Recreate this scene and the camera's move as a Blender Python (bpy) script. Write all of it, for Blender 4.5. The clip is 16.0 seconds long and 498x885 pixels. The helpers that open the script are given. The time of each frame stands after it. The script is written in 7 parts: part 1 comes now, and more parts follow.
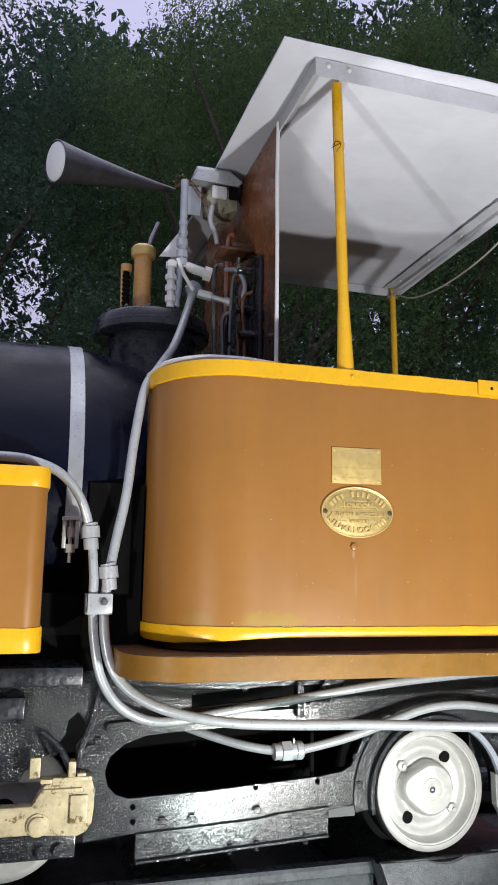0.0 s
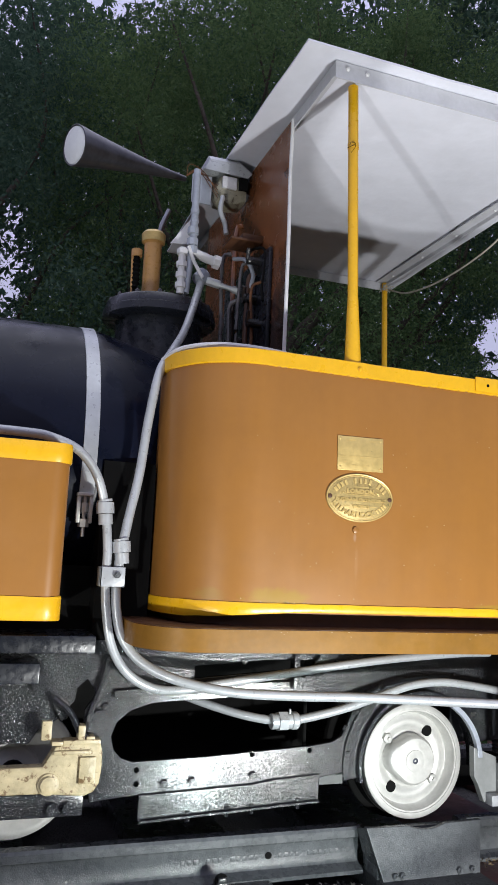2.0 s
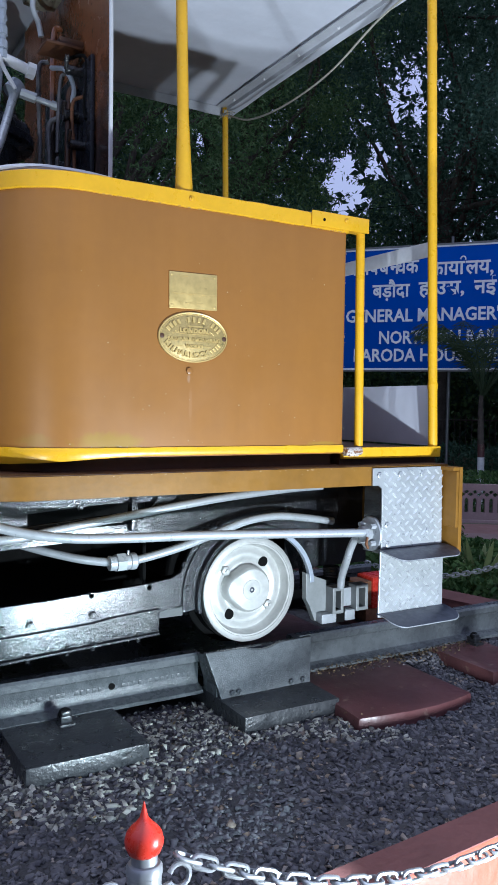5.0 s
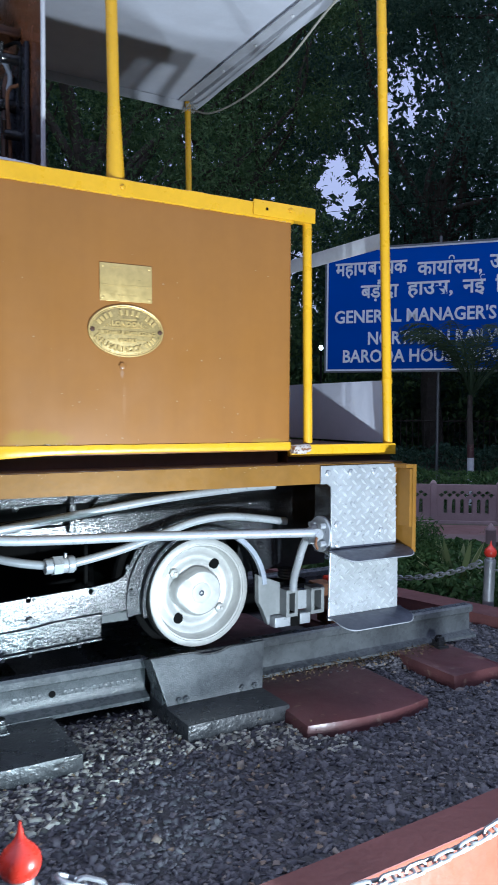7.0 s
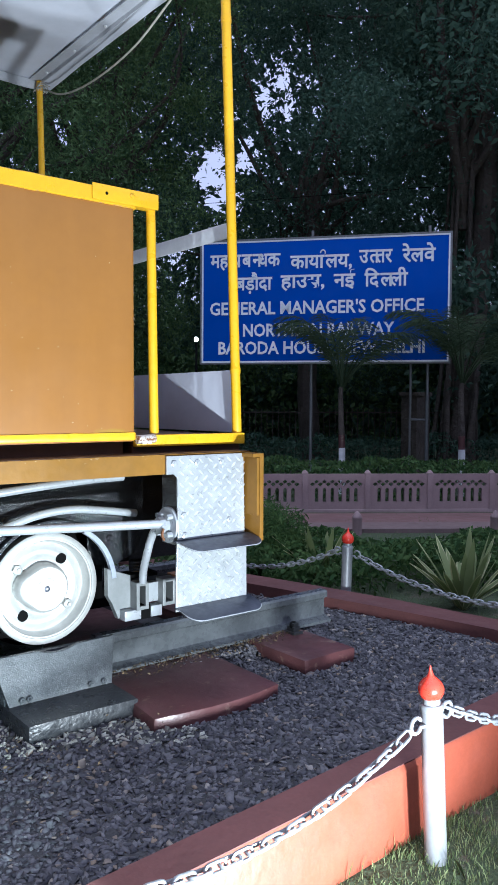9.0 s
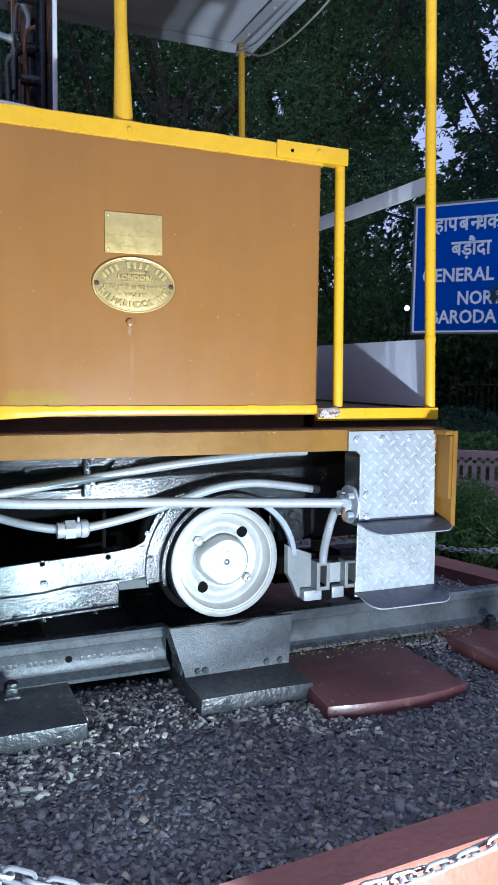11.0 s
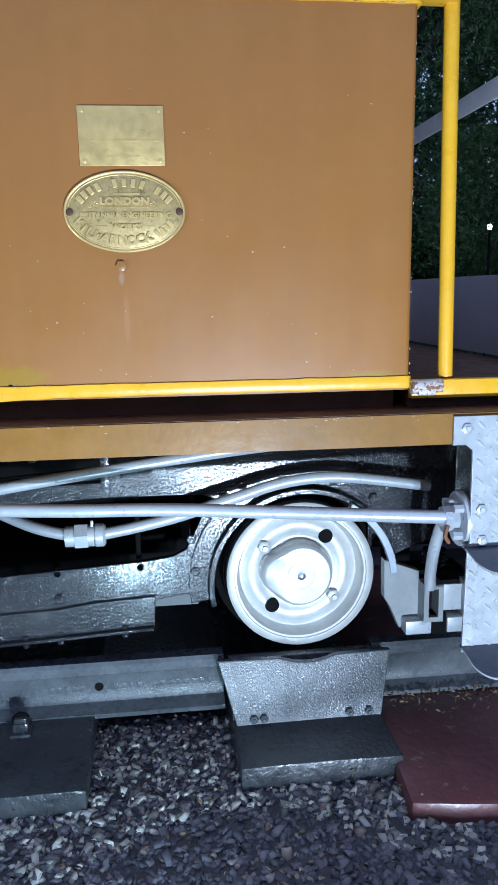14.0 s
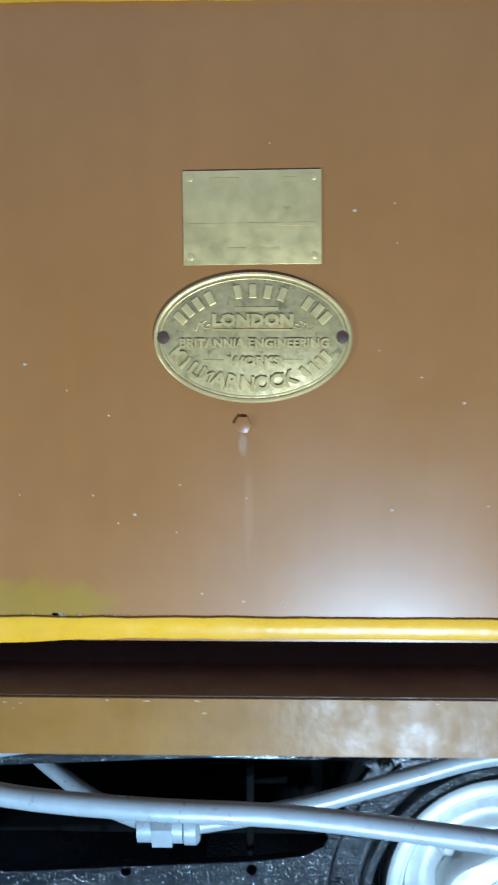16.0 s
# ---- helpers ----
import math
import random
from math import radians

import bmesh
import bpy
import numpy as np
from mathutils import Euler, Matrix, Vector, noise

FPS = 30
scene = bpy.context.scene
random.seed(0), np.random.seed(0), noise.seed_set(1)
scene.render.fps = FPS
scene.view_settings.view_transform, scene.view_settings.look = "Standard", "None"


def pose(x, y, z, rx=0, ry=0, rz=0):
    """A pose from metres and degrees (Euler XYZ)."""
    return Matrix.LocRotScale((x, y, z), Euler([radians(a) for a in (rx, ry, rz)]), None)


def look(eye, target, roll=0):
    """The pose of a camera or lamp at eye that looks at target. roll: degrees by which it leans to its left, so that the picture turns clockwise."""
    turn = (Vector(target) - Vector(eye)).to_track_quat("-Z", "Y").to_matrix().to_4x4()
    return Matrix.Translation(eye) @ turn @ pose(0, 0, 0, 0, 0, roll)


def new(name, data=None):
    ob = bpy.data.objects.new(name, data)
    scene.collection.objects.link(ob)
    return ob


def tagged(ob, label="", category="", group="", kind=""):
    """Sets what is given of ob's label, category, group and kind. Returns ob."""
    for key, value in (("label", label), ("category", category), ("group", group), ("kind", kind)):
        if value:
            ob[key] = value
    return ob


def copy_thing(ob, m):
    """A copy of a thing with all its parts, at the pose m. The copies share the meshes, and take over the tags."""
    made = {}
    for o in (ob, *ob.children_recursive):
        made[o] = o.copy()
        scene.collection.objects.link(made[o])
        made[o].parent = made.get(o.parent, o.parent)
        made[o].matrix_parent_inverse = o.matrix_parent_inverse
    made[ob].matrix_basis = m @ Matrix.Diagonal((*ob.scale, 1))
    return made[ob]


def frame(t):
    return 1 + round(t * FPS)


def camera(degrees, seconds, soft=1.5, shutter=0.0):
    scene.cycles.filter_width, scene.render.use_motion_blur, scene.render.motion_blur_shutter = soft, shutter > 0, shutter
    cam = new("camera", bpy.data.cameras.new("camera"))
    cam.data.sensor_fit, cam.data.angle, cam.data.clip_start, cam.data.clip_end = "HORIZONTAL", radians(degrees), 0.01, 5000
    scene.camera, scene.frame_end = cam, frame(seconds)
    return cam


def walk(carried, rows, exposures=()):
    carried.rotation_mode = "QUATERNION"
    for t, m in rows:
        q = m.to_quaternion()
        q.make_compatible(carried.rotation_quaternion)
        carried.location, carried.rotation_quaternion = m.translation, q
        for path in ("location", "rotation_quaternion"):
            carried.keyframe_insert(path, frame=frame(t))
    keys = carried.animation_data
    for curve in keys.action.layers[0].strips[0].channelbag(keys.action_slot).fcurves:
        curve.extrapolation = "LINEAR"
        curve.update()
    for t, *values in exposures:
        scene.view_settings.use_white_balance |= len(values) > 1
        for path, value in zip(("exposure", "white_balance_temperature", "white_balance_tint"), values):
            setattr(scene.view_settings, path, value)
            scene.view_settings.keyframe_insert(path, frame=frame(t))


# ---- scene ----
cam = camera(35.7, 16.0, 1.6, 0.3)
PATH = [
    (0, (-1.155, -2.507, 1.277), (-0.588, -0.619, 1.614), 0.9),
    (0.5, (-1.247, -2.555, 1.271), (-0.579, -0.706, 1.639), 1.7),
    (1, (-1.291, -2.576, 1.261), (-0.512, -0.755, 1.54), 0.9),
    (1.5, (-1.325, -2.589, 1.254), (-0.607, -0.743, 1.532), 2.2),
    (2, (-1.347, -2.581, 1.254), (-0.695, -0.714, 1.553), 2.7),
    (2.5, (-1.343, -2.589, 1.251), (-0.58, -0.762, 1.53), 1.6),
    (3, (-1.322, -2.58, 1.246), (-0.413, -0.812, 1.47), 1.3),
    (3.5, (-1.3, -2.579, 1.241), (-0.322, -0.844, 1.423), 1.4),
    (4, (-1.289, -2.564, 1.247), (-0.296, -0.83, 1.344), 1.0),
    (4.5, (-1.236, -2.529, 1.25), (-0.246, -0.792, 1.206), 0.9),
    (4.7, (-1.238, -2.516, 1.249), (-0.226, -0.793, 1.163), 0.9),
    (6.8, (-1.066, -2.543, 1.219), (-0.057, -0.818, 1.14), 0.7),
    (7, (-0.989, -2.543, 1.219), (0.019, -0.818, 1.143), 0.4),
    (7.5, (-0.867, -2.596, 1.206), (0.251, -0.939, 1.136), 0.3),
    (8, (-0.846, -2.592, 1.207), (0.378, -1.013, 1.123), 0.5),
    (8.5, (-0.848, -2.595, 1.209), (0.406, -1.039, 1.114), 0.2),
    (9, (-0.844, -2.604, 1.209), (0.408, -1.047, 1.115), 0.2),
    (9.5, (-0.847, -2.618, 1.208), (0.33, -1.003, 1.118), 0.4),
    (10, (-0.827, -2.613, 1.206), (0.16, -0.876, 1.104), 0.2),
    (10.2, (-0.812, -2.611, 1.208), (0.123, -0.847, 1.096), 0.2),
    (12.3, (-0.227, -2.233, 1.222), (0.253, -0.311, 0.945), 1.5),
    (12.5, (-0.159, -2.211, 1.231), (0.249, -0.273, 0.947), 1.4),
    (13, (-0.006, -2.185, 1.201), (0.287, -0.227, 0.918), 0.9),
    (13.5, (0.037, -2.067, 1.208), (0.292, -0.108, 0.893), -0.8),
    (14, (0.046, -1.861, 1.311), (0.29, 0.088, 0.935), -0.8),
    (14.5, (0.062, -1.783, 1.341), (0.283, 0.159, 0.921), 1.1),
    (15, (0.122, -1.498, 1.358), (0.131, 0.482, 1.075), 0.9),
    (15.5, (0.121, -1.26, 1.389), (0.039, 0.733, 1.243), -0.5),
    (16, (0.019, -1.082, 1.411), (-0.026, 0.915, 1.307), -0.0),
]
# the clip's camera cools its white balance as the brown tank fills the picture
EXPOSURES = [
    (0.0, 0.18, 7000, 8), (1.0, 0.16, 6550, 8), (2.0, 0.17, 6800, 8), (3.0, 0.16, 6200, 7), (3.5, 0.15, 5900, 5), (4.7, 0.12, 5700, 3),
    (7.0, 0.17, 5600, 2), (9.0, 0.53, 5800, 2), (10.2, 0.43, 5600, 2), (12.5, 0.02, 5250, 5), (13.5, 0.0, 5150, 6), (14.0, -0.04, 5050, 4), (15.0, -0.1, 4850, 0), (16.0, -0.28, 4550, -5),
]
walk(cam, [(t, look(eye, target, roll)) for t, eye, target, roll in PATH], EXPOSURES)


# ---- world and light ----
world = bpy.data.worlds.new("dusk_sky")
scene.world = world
world.use_nodes = True
wt = world.node_tree
sky = wt.nodes.new("ShaderNodeTexSky")
sky.sky_type, sky.sun_disc = "NISHITA", False
sky.sun_elevation, sky.sun_rotation = radians(8), radians(215)
sky.air_density, sky.dust_density, sky.ozone_density = 1.0, 0.6, 3.0
haze = wt.nodes.new("ShaderNodeMix")
haze.data_type = "RGBA"
haze.inputs[0].default_value = 0.88
up = wt.nodes.new("ShaderNodeSeparateXYZ")
wt.links.new(wt.nodes.new("ShaderNodeTexCoord").outputs["Generated"], up.inputs[0])
cloud = wt.nodes.new("ShaderNodeValToRGB")  # thin cloud, brighter overhead than low down
cloud.color_ramp.elements.new(0.5)
for e, (at, c) in zip(cloud.color_ramp.elements, ((0.2, (0.15, 0.138, 0.20, 1)), (0.72, (0.22, 0.22, 0.34, 1)), (1.0, (0.66, 0.68, 0.82, 1)))):
    e.position, e.color = at, c
lift = wt.nodes.new("ShaderNodeVectorMath")
lift.operation = "SCALE"
lift.inputs["Scale"].default_value = 10.0
wt.links.new(up.outputs["Z"], cloud.inputs["Fac"])
wt.links.new(cloud.outputs["Color"], lift.inputs[0])
wt.links.new(lift.outputs[0], haze.inputs[7])
wt.links.new(sky.outputs["Color"], haze.inputs[6])
wt.links.new(haze.outputs[2], wt.nodes["Background"].inputs["Color"])
wt.nodes["Background"].inputs["Strength"].default_value = 0.28

sun = new("sun", bpy.data.lights.new("sun", "SUN"))
sun.data.energy, sun.data.angle, sun.data.color = 0.03, radians(20), (1.0, 0.93, 0.85)
sun.matrix_world = look((-4, -6, 1.2), (0, 0, 0))


def floodlight(eye, target, watts, cone, blend):
    lamp = new("floodlight", bpy.data.lights.new("floodlight", "SPOT"))
    lamp.data.energy, lamp.data.spot_size, lamp.data.spot_blend = watts, radians(cone), blend
    lamp.data.shadow_soft_size, lamp.data.color = 0.035, (0.93, 0.96, 1.0)
    lamp.matrix_world = look(eye, target)
    return lamp


# two floodlights low on the grass, aimed up at the engine; the second has a bright core to its beam
floodlight((0.52, -2.25, 0.12), (0.30, 0.3, 1.6), 290, 125, 0.5)
floodlight((0.72, -2.25, 0.12), (0.65, 0.3, 1.6), 110, 125, 0.5)
floodlight((0.72, -2.25, 0.12), (0.75, 0.05, 3.18), 235, 23, 0.06)
# a third one close behind the kerb, turned on the wheels and the frame
floodlight((-0.05, -1.12, 0.074), (-0.14, 0.35, 0.44), 56, 74, 0.85).data.color = (0.80, 0.97, 1.0)
# a fourth further along, turned up at the front of the cab
floodlight((-2.6, -2.25, 0.1), (-0.2, 0.6, 2.95), 225, 72, 0.8)

# ---- materials ----
def node_mat(name):
    m = bpy.data.materials.new(name)
    m.use_nodes = True
    t = m.node_tree
    return m, t, t.nodes["Principled BSDF"]


def noise_tex(t, coord, scale, detail=4, rough=0.55):
    n = t.nodes.new("ShaderNodeTexNoise")
    n.inputs["Scale"].default_value, n.inputs["Detail"].default_value, n.inputs["Roughness"].default_value = scale, detail, rough
    t.links.new(coord, n.inputs["Vector"])
    return n.outputs["Fac"]


def ramp(t, fac, stops):
    r = t.nodes.new("ShaderNodeValToRGB")
    while len(r.color_ramp.elements) < len(stops):
        r.color_ramp.elements.new(0.5)
    for e, (at, c) in zip(r.color_ramp.elements, stops):
        e.position, e.color = at, (*c, 1) if len(c) == 3 else c
    t.links.new(fac, r.inputs["Fac"])
    return r.outputs["Color"]


def mixed(t, fac, a, b, how="MIX"):
    n = t.nodes.new("ShaderNodeMix")
    n.data_type, n.blend_type = "RGBA", how
    for key, v in ((0, fac), (6, a), (7, b)):
        if isinstance(v, (int, float)):
            n.inputs[key].default_value = v
        elif isinstance(v, tuple):
            n.inputs[key].default_value = (*v, 1)
        else:
            t.links.new(v, n.inputs[key])
    return n.outputs[2]


def surface(name, base, rough=0.5, metal=0.0, vary=0.25, scale=5.0, fine=60.0, bump=0.15, bump_scale=180.0, depth=0.002,
            stain=None, stain_at=0.66, each=0.0, coat=0.0, rough_vary=0.12):
    """Base colour that varies at two scales, with fine relief, optional stains and a random tone for each object."""
    m, t, b = node_mat(name)
    co = t.nodes.new("ShaderNodeTexCoord").outputs["Object"]
    dark = tuple(c * (1 - vary) for c in base)
    light = tuple(min(1, c * (1 + vary * 0.6)) for c in base)
    col = ramp(t, noise_tex(t, co, scale), [(0.3, dark), (0.7, light)])
    col = mixed(t, 0.35, col, ramp(t, noise_tex(t, co, fine), [(0.3, dark), (0.7, light)]))
    if stain:
        f = ramp(t, noise_tex(t, co, scale * 2.3, 6, 0.7), [(stain_at, (0, 0, 0)), (stain_at + 0.06, (1, 1, 1))])
        col = mixed(t, f, col, stain)
    if each:
        info = t.nodes.new("ShaderNodeObjectInfo").outputs["Random"]
        col = mixed(t, 1.0, col, ramp(t, info, [(0.0, (1 - each,) * 3), (1.0, (1 + each * 0.3,) * 3)]), "MULTIPLY")
    t.links.new(col, b.inputs["Base Color"])
    rr = ramp(t, noise_tex(t, co, scale * 3), [(0.3, (max(0.03, rough - rough_vary),) * 3), (0.75, (min(1, rough + rough_vary),) * 3)])
    t.links.new(rr, b.inputs["Roughness"])
    b.inputs["Metallic"].default_value = metal
    b.inputs["Coat Weight"].default_value = coat
    b.inputs["Coat Roughness"].default_value = 0.3
    if bump:
        n = t.nodes.new("ShaderNodeBump")
        n.inputs["Strength"].default_value, n.inputs["Distance"].default_value = bump, depth
        t.links.new(noise_tex(t, co, bump_scale, 3), n.inputs["Height"])
        t.links.new(n.outputs["Normal"], b.inputs["Normal"])
    return m


def leafy(name, a, c, rough=0.75):
    m, t, b = node_mat(name)
    isl = t.nodes.new("ShaderNodeNewGeometry").outputs["Random Per Island"]
    t.links.new(ramp(t, isl, [(0.0, a), (1.0, c)]), b.inputs["Base Color"])
    b.inputs["Roughness"].default_value = rough
    b.inputs["Specular IOR Level"].default_value = 0.12
    thin = t.nodes.new("ShaderNodeBsdfTranslucent")
    t.links.new(b.inputs["Base Color"].links[0].from_socket, thin.inputs["Color"])
    both = t.nodes.new("ShaderNodeMixShader")
    both.inputs[0].default_value = 0.4
    t.links.new(b.outputs[0], both.inputs[1])
    t.links.new(thin.outputs[0], both.inputs[2])
    t.links.new(both.outputs[0], t.nodes["Material Output"].inputs["Surface"])
    return m


def tank_paint():
    """Glossy brown paint with mustard smears near the bottom band and a pale run under the plug."""
    m = surface("tank_paint", (0.288, 0.125, 0.026), 0.36, vary=0.10, scale=2.2, fine=25, bump=0.08, bump_scale=9, depth=0.004, rough_vary=0.05)
    t = m.node_tree
    b = t.nodes["Principled BSDF"]
    col = b.inputs["Base Color"].links[0].from_socket
    co = t.nodes.new("ShaderNodeTexCoord").outputs["Object"]
    for (cx, cz), (rx, rz), tint, most in (((-0.31, 1.125), (0.26, 0.066), (0.28, 0.158, 0.012), 0.95), ((0.58, 1.11), (0.16, 0.028), (0.30, 0.19, 0.02), 0.6),
                                           ((-0.006, 1.25), (0.014, 0.14), (0.40, 0.22, 0.11), 0.2), ((-0.014, 1.352), (0.014, 0.03), (0.45, 0.33, 0.25), 0.3),
                                           ((-0.55, 1.13), (0.10, 0.05), (0.26, 0.17, 0.03), 0.4)):
        k = t.nodes.new("ShaderNodeMapping")
        k.inputs["Location"].default_value = (-cx / rx, 0, -cz / rz)
        k.inputs["Scale"].default_value = (1 / rx, 0, 1 / rz)
        t.links.new(co, k.inputs["Vector"])
        far = t.nodes.new("ShaderNodeVectorMath")
        far.operation = "LENGTH"
        t.links.new(k.outputs["Vector"], far.inputs[0])
        add = t.nodes.new("ShaderNodeMath")
        add.operation = "MULTIPLY_ADD"
        t.links.new(noise_tex(t, co, 22, 5, 0.7), add.inputs[0])
        add.inputs[1].default_value = 0.9
        t.links.new(far.outputs["Value"], add.inputs[2])
        f = ramp(t, add.outputs[0], [(0.75, (most,) * 3), (1.35, (0, 0, 0))])
        col = mixed(t, f, col, tint)
    # faint upright streaks left by the brush and by rain
    k = t.nodes.new("ShaderNodeMapping")
    k.inputs["Scale"].default_value = (14, 14, 0.9)
    t.links.new(co, k.inputs["Vector"])
    col = mixed(t, 0.28, col, ramp(t, noise_tex(t, k.outputs["Vector"], 1.0, 5, 0.6), [(0.3, (0.86, 0.85, 0.84)), (0.7, (1.1, 1.1, 1.12))]), "MULTIPLY")
    t.links.new(col, b.inputs["Base Color"])
    return m


BROWN = tank_paint()
BROWN.node_tree.nodes["Principled BSDF"].inputs["Coat Weight"].default_value = 0.14
BROWN.node_tree.nodes["Principled BSDF"].inputs["Coat Roughness"].default_value = 0.38
OCHRE = surface("footplate_paint", (0.215, 0.105, 0.018), 0.42, vary=0.22, scale=6, fine=40, bump=0.22, bump_scale=55, depth=0.002)
OCHRE.node_tree.nodes["Principled BSDF"].inputs["Specular IOR Level"].default_value = 0.22
DARK_BROWN = surface("dark_brown_and_shade", (0.07, 0.028, 0.012), 0.5, vary=0.3, scale=9)
YELLOW = surface("yellow_paint", (0.72, 0.39, 0.012), 0.35, vary=0.12, scale=7, bump=0.25, bump_scale=45, depth=0.003, stain=(0.25, 0.11, 0.02), stain_at=0.72)


def sooted(m, top, soft):
    """Soot that has burnt onto the paint, thickest low down by the gauges, with a ragged upper edge."""
    t = m.node_tree
    b = t.nodes["Principled BSDF"]
    co = t.nodes.new("ShaderNodeTexCoord").outputs["Object"]
    z = t.nodes.new("ShaderNodeSeparateXYZ")
    t.links.new(co, z.inputs[0])
    k = t.nodes.new("ShaderNodeMath")
    k.operation = "MULTIPLY_ADD"
    t.links.new(noise_tex(t, co, 5, 6, 0.7), k.inputs[0])
    k.inputs[1].default_value = 1.1
    t.links.new(z.outputs["Z"], k.inputs[2])
    low = t.nodes.new("ShaderNodeMath")
    low.operation = "MULTIPLY_ADD"
    t.links.new(k.outputs[0], low.inputs[0])
    low.inputs[1].default_value, low.inputs[2].default_value = 1 / soft, -(top + 0.55) / soft
    f = ramp(t, low.outputs[0], [(0.0, (0.9,) * 3), (1.0, (0, 0, 0))])
    t.links.new(mixed(t, f, b.inputs["Base Color"].links[0].from_socket, (0.022, 0.02, 0.02)), b.inputs["Base Color"])
    return m


SHEET_BROWN = surface("cab_sheet_paint", (0.20, 0.073, 0.03), 0.22, vary=0.3, scale=4, stain=(0.08, 0.04, 0.03), stain_at=0.63, bump=0.2, bump_scale=30, depth=0.004)
sooted(SHEET_BROWN, 2.32, 0.35)
BLACK = surface("black_gloss_paint", (0.012, 0.013, 0.016), 0.18, vary=0.3, scale=8, bump=0.5, bump_scale=165, depth=0.0009, rough_vary=0.03)
BLACK.node_tree.nodes["Principled BSDF"].inputs["Specular IOR Level"].default_value = 0.88


def droplets(m, scale, depth):
    """Small beads in thick brushed paint, over the finer relief."""
    t = m.node_tree
    b = t.nodes["Principled BSDF"]
    co = t.nodes.new("ShaderNodeTexCoord").outputs["Object"]
    n = t.nodes.new("ShaderNodeBump")
    n.inputs["Strength"].default_value, n.inputs["Distance"].default_value = 1.0, depth
    t.links.new(ramp(t, noise_tex(t, co, scale, 1, 0.4), [(0.50, (0, 0, 0)), (0.72, (1, 1, 1))]), n.inputs["Height"])
    t.links.new(b.inputs["Normal"].links[0].from_socket, n.inputs["Normal"])
    t.links.new(n.outputs["Normal"], b.inputs["Normal"])


droplets(BLACK, 185, 0.0011)
BOILER = surface("boiler_paint", (0.004, 0.006, 0.015), 0.3, vary=0.3, scale=3, bump=0.12, bump_scale=14, depth=0.004)
BOILER.node_tree.nodes["Principled BSDF"].inputs["Specular IOR Level"].default_value = 0.15
RAILPAINT = surface("rail_paint", (0.088, 0.095, 0.10), 0.30, vary=0.35, scale=10, bump=0.7, bump_scale=200, depth=0.0018, stain=(0.12, 0.12, 0.125), stain_at=0.68)
RAILPAINT.node_tree.nodes["Principled BSDF"].inputs["Specular IOR Level"].default_value = 0.36
LID = surface("worn_black_paint", (0.012, 0.014, 0.02), 0.3, vary=0.4, scale=9, bump=0.4, bump_scale=40, depth=0.003, stain=(0.03, 0.032, 0.036), stain_at=0.62)
# matt black for black parts, and for shade painted into holes and gaps
BLACK_AND_SHADE = surface("matt_black_and_shade", (0.005, 0.005, 0.005), 0.95, vary=0.3)
BLACK_AND_SHADE.node_tree.nodes["Principled BSDF"].inputs["Specular IOR Level"].default_value = 0.1
PIPE = surface("aluminium_paint", (0.40, 0.42, 0.44), 0.36, metal=0.25, vary=0.15, scale=14, bump=0.2, bump_scale=120, depth=0.002)
GREY_PIPE = surface("blue_grey_paint", (0.33, 0.36, 0.42), 0.4, metal=0.15, vary=0.2, scale=14, stain=(0.16, 0.15, 0.15), stain_at=0.68)
DARK_PIPE = surface("dark_pipe_paint", (0.13, 0.125, 0.13), 0.5, metal=0.15, vary=0.45, scale=22, stain=(0.05, 0.035, 0.03), stain_at=0.55)
DULL_GREY = surface("dull_grey_paint", (0.13, 0.135, 0.135), 0.9, vary=0.2, scale=14)
HANGER = surface("grey_hanger_paint", (0.21, 0.22, 0.22), 0.45, vary=0.2, scale=14)
FLAKE = surface("flaking_paint", (0.52, 0.47, 0.42), 0.6, vary=0.25, scale=30, bump=0.6, bump_scale=90, depth=0.003, stain=(0.17, 0.07, 0.03), stain_at=0.5)
WHEEL = surface("wheel_paint", (0.47, 0.465, 0.445), 0.42, metal=0.3, vary=0.16, scale=16, bump=0.18, bump_scale=60, depth=0.002, stain=(0.42, 0.39, 0.34), stain_at=0.7)
WHITE = surface("canopy_paint", (0.625, 0.635, 0.715), 0.55, vary=0.12, scale=2.4, fine=12, bump=0.5, bump_scale=6, depth=0.012)
WHITE_TRIM = surface("white_trim_paint", (0.62, 0.62, 0.64), 0.45, vary=0.15, scale=9, stain=(0.3, 0.28, 0.26), stain_at=0.72)
# lighter than the plate's steel: the highlight on the ridges is painted in
RAISED = surface("highlit_raised_steel", (0.57, 0.59, 0.60), 0.38, metal=0.3, vary=0.1, scale=11)
STEEL = surface("tread_plate_steel", (0.39, 0.405, 0.42), 0.36, metal=0.3, vary=0.2, scale=11, bump=0.25, bump_scale=60, depth=0.002, stain=(0.3, 0.3, 0.3), stain_at=0.7)
# step steel darkened for the shaded tread tops; also the wheel's centre stud
TREAD = surface("dark_steel_and_tread_shade", (0.07, 0.076, 0.10), 0.4, metal=0.5, vary=0.3, scale=15, bump=0.3, bump_scale=60, depth=0.002)
CHROME = surface("chrome", (0.30, 0.31, 0.33), 0.36, metal=1.0, vary=0.12, scale=20, bump=0.0, rough_vary=0.06)
HORN = surface("dull_chrome", (0.085, 0.085, 0.095), 0.36, metal=0.8, vary=0.3, scale=16, bump=0.1, bump_scale=40, rough_vary=0.08)
BRASS = surface("brass", (0.62, 0.45, 0.17), 0.42, metal=0.45, vary=0.2, scale=22, bump=0.2, bump_scale=160, depth=0.001, stain=(0.30, 0.22, 0.09), stain_at=0.66)
CHIP = surface("bare_primer_and_glint", (0.48, 0.36, 0.24), 0.6, vary=0.2, scale=80)
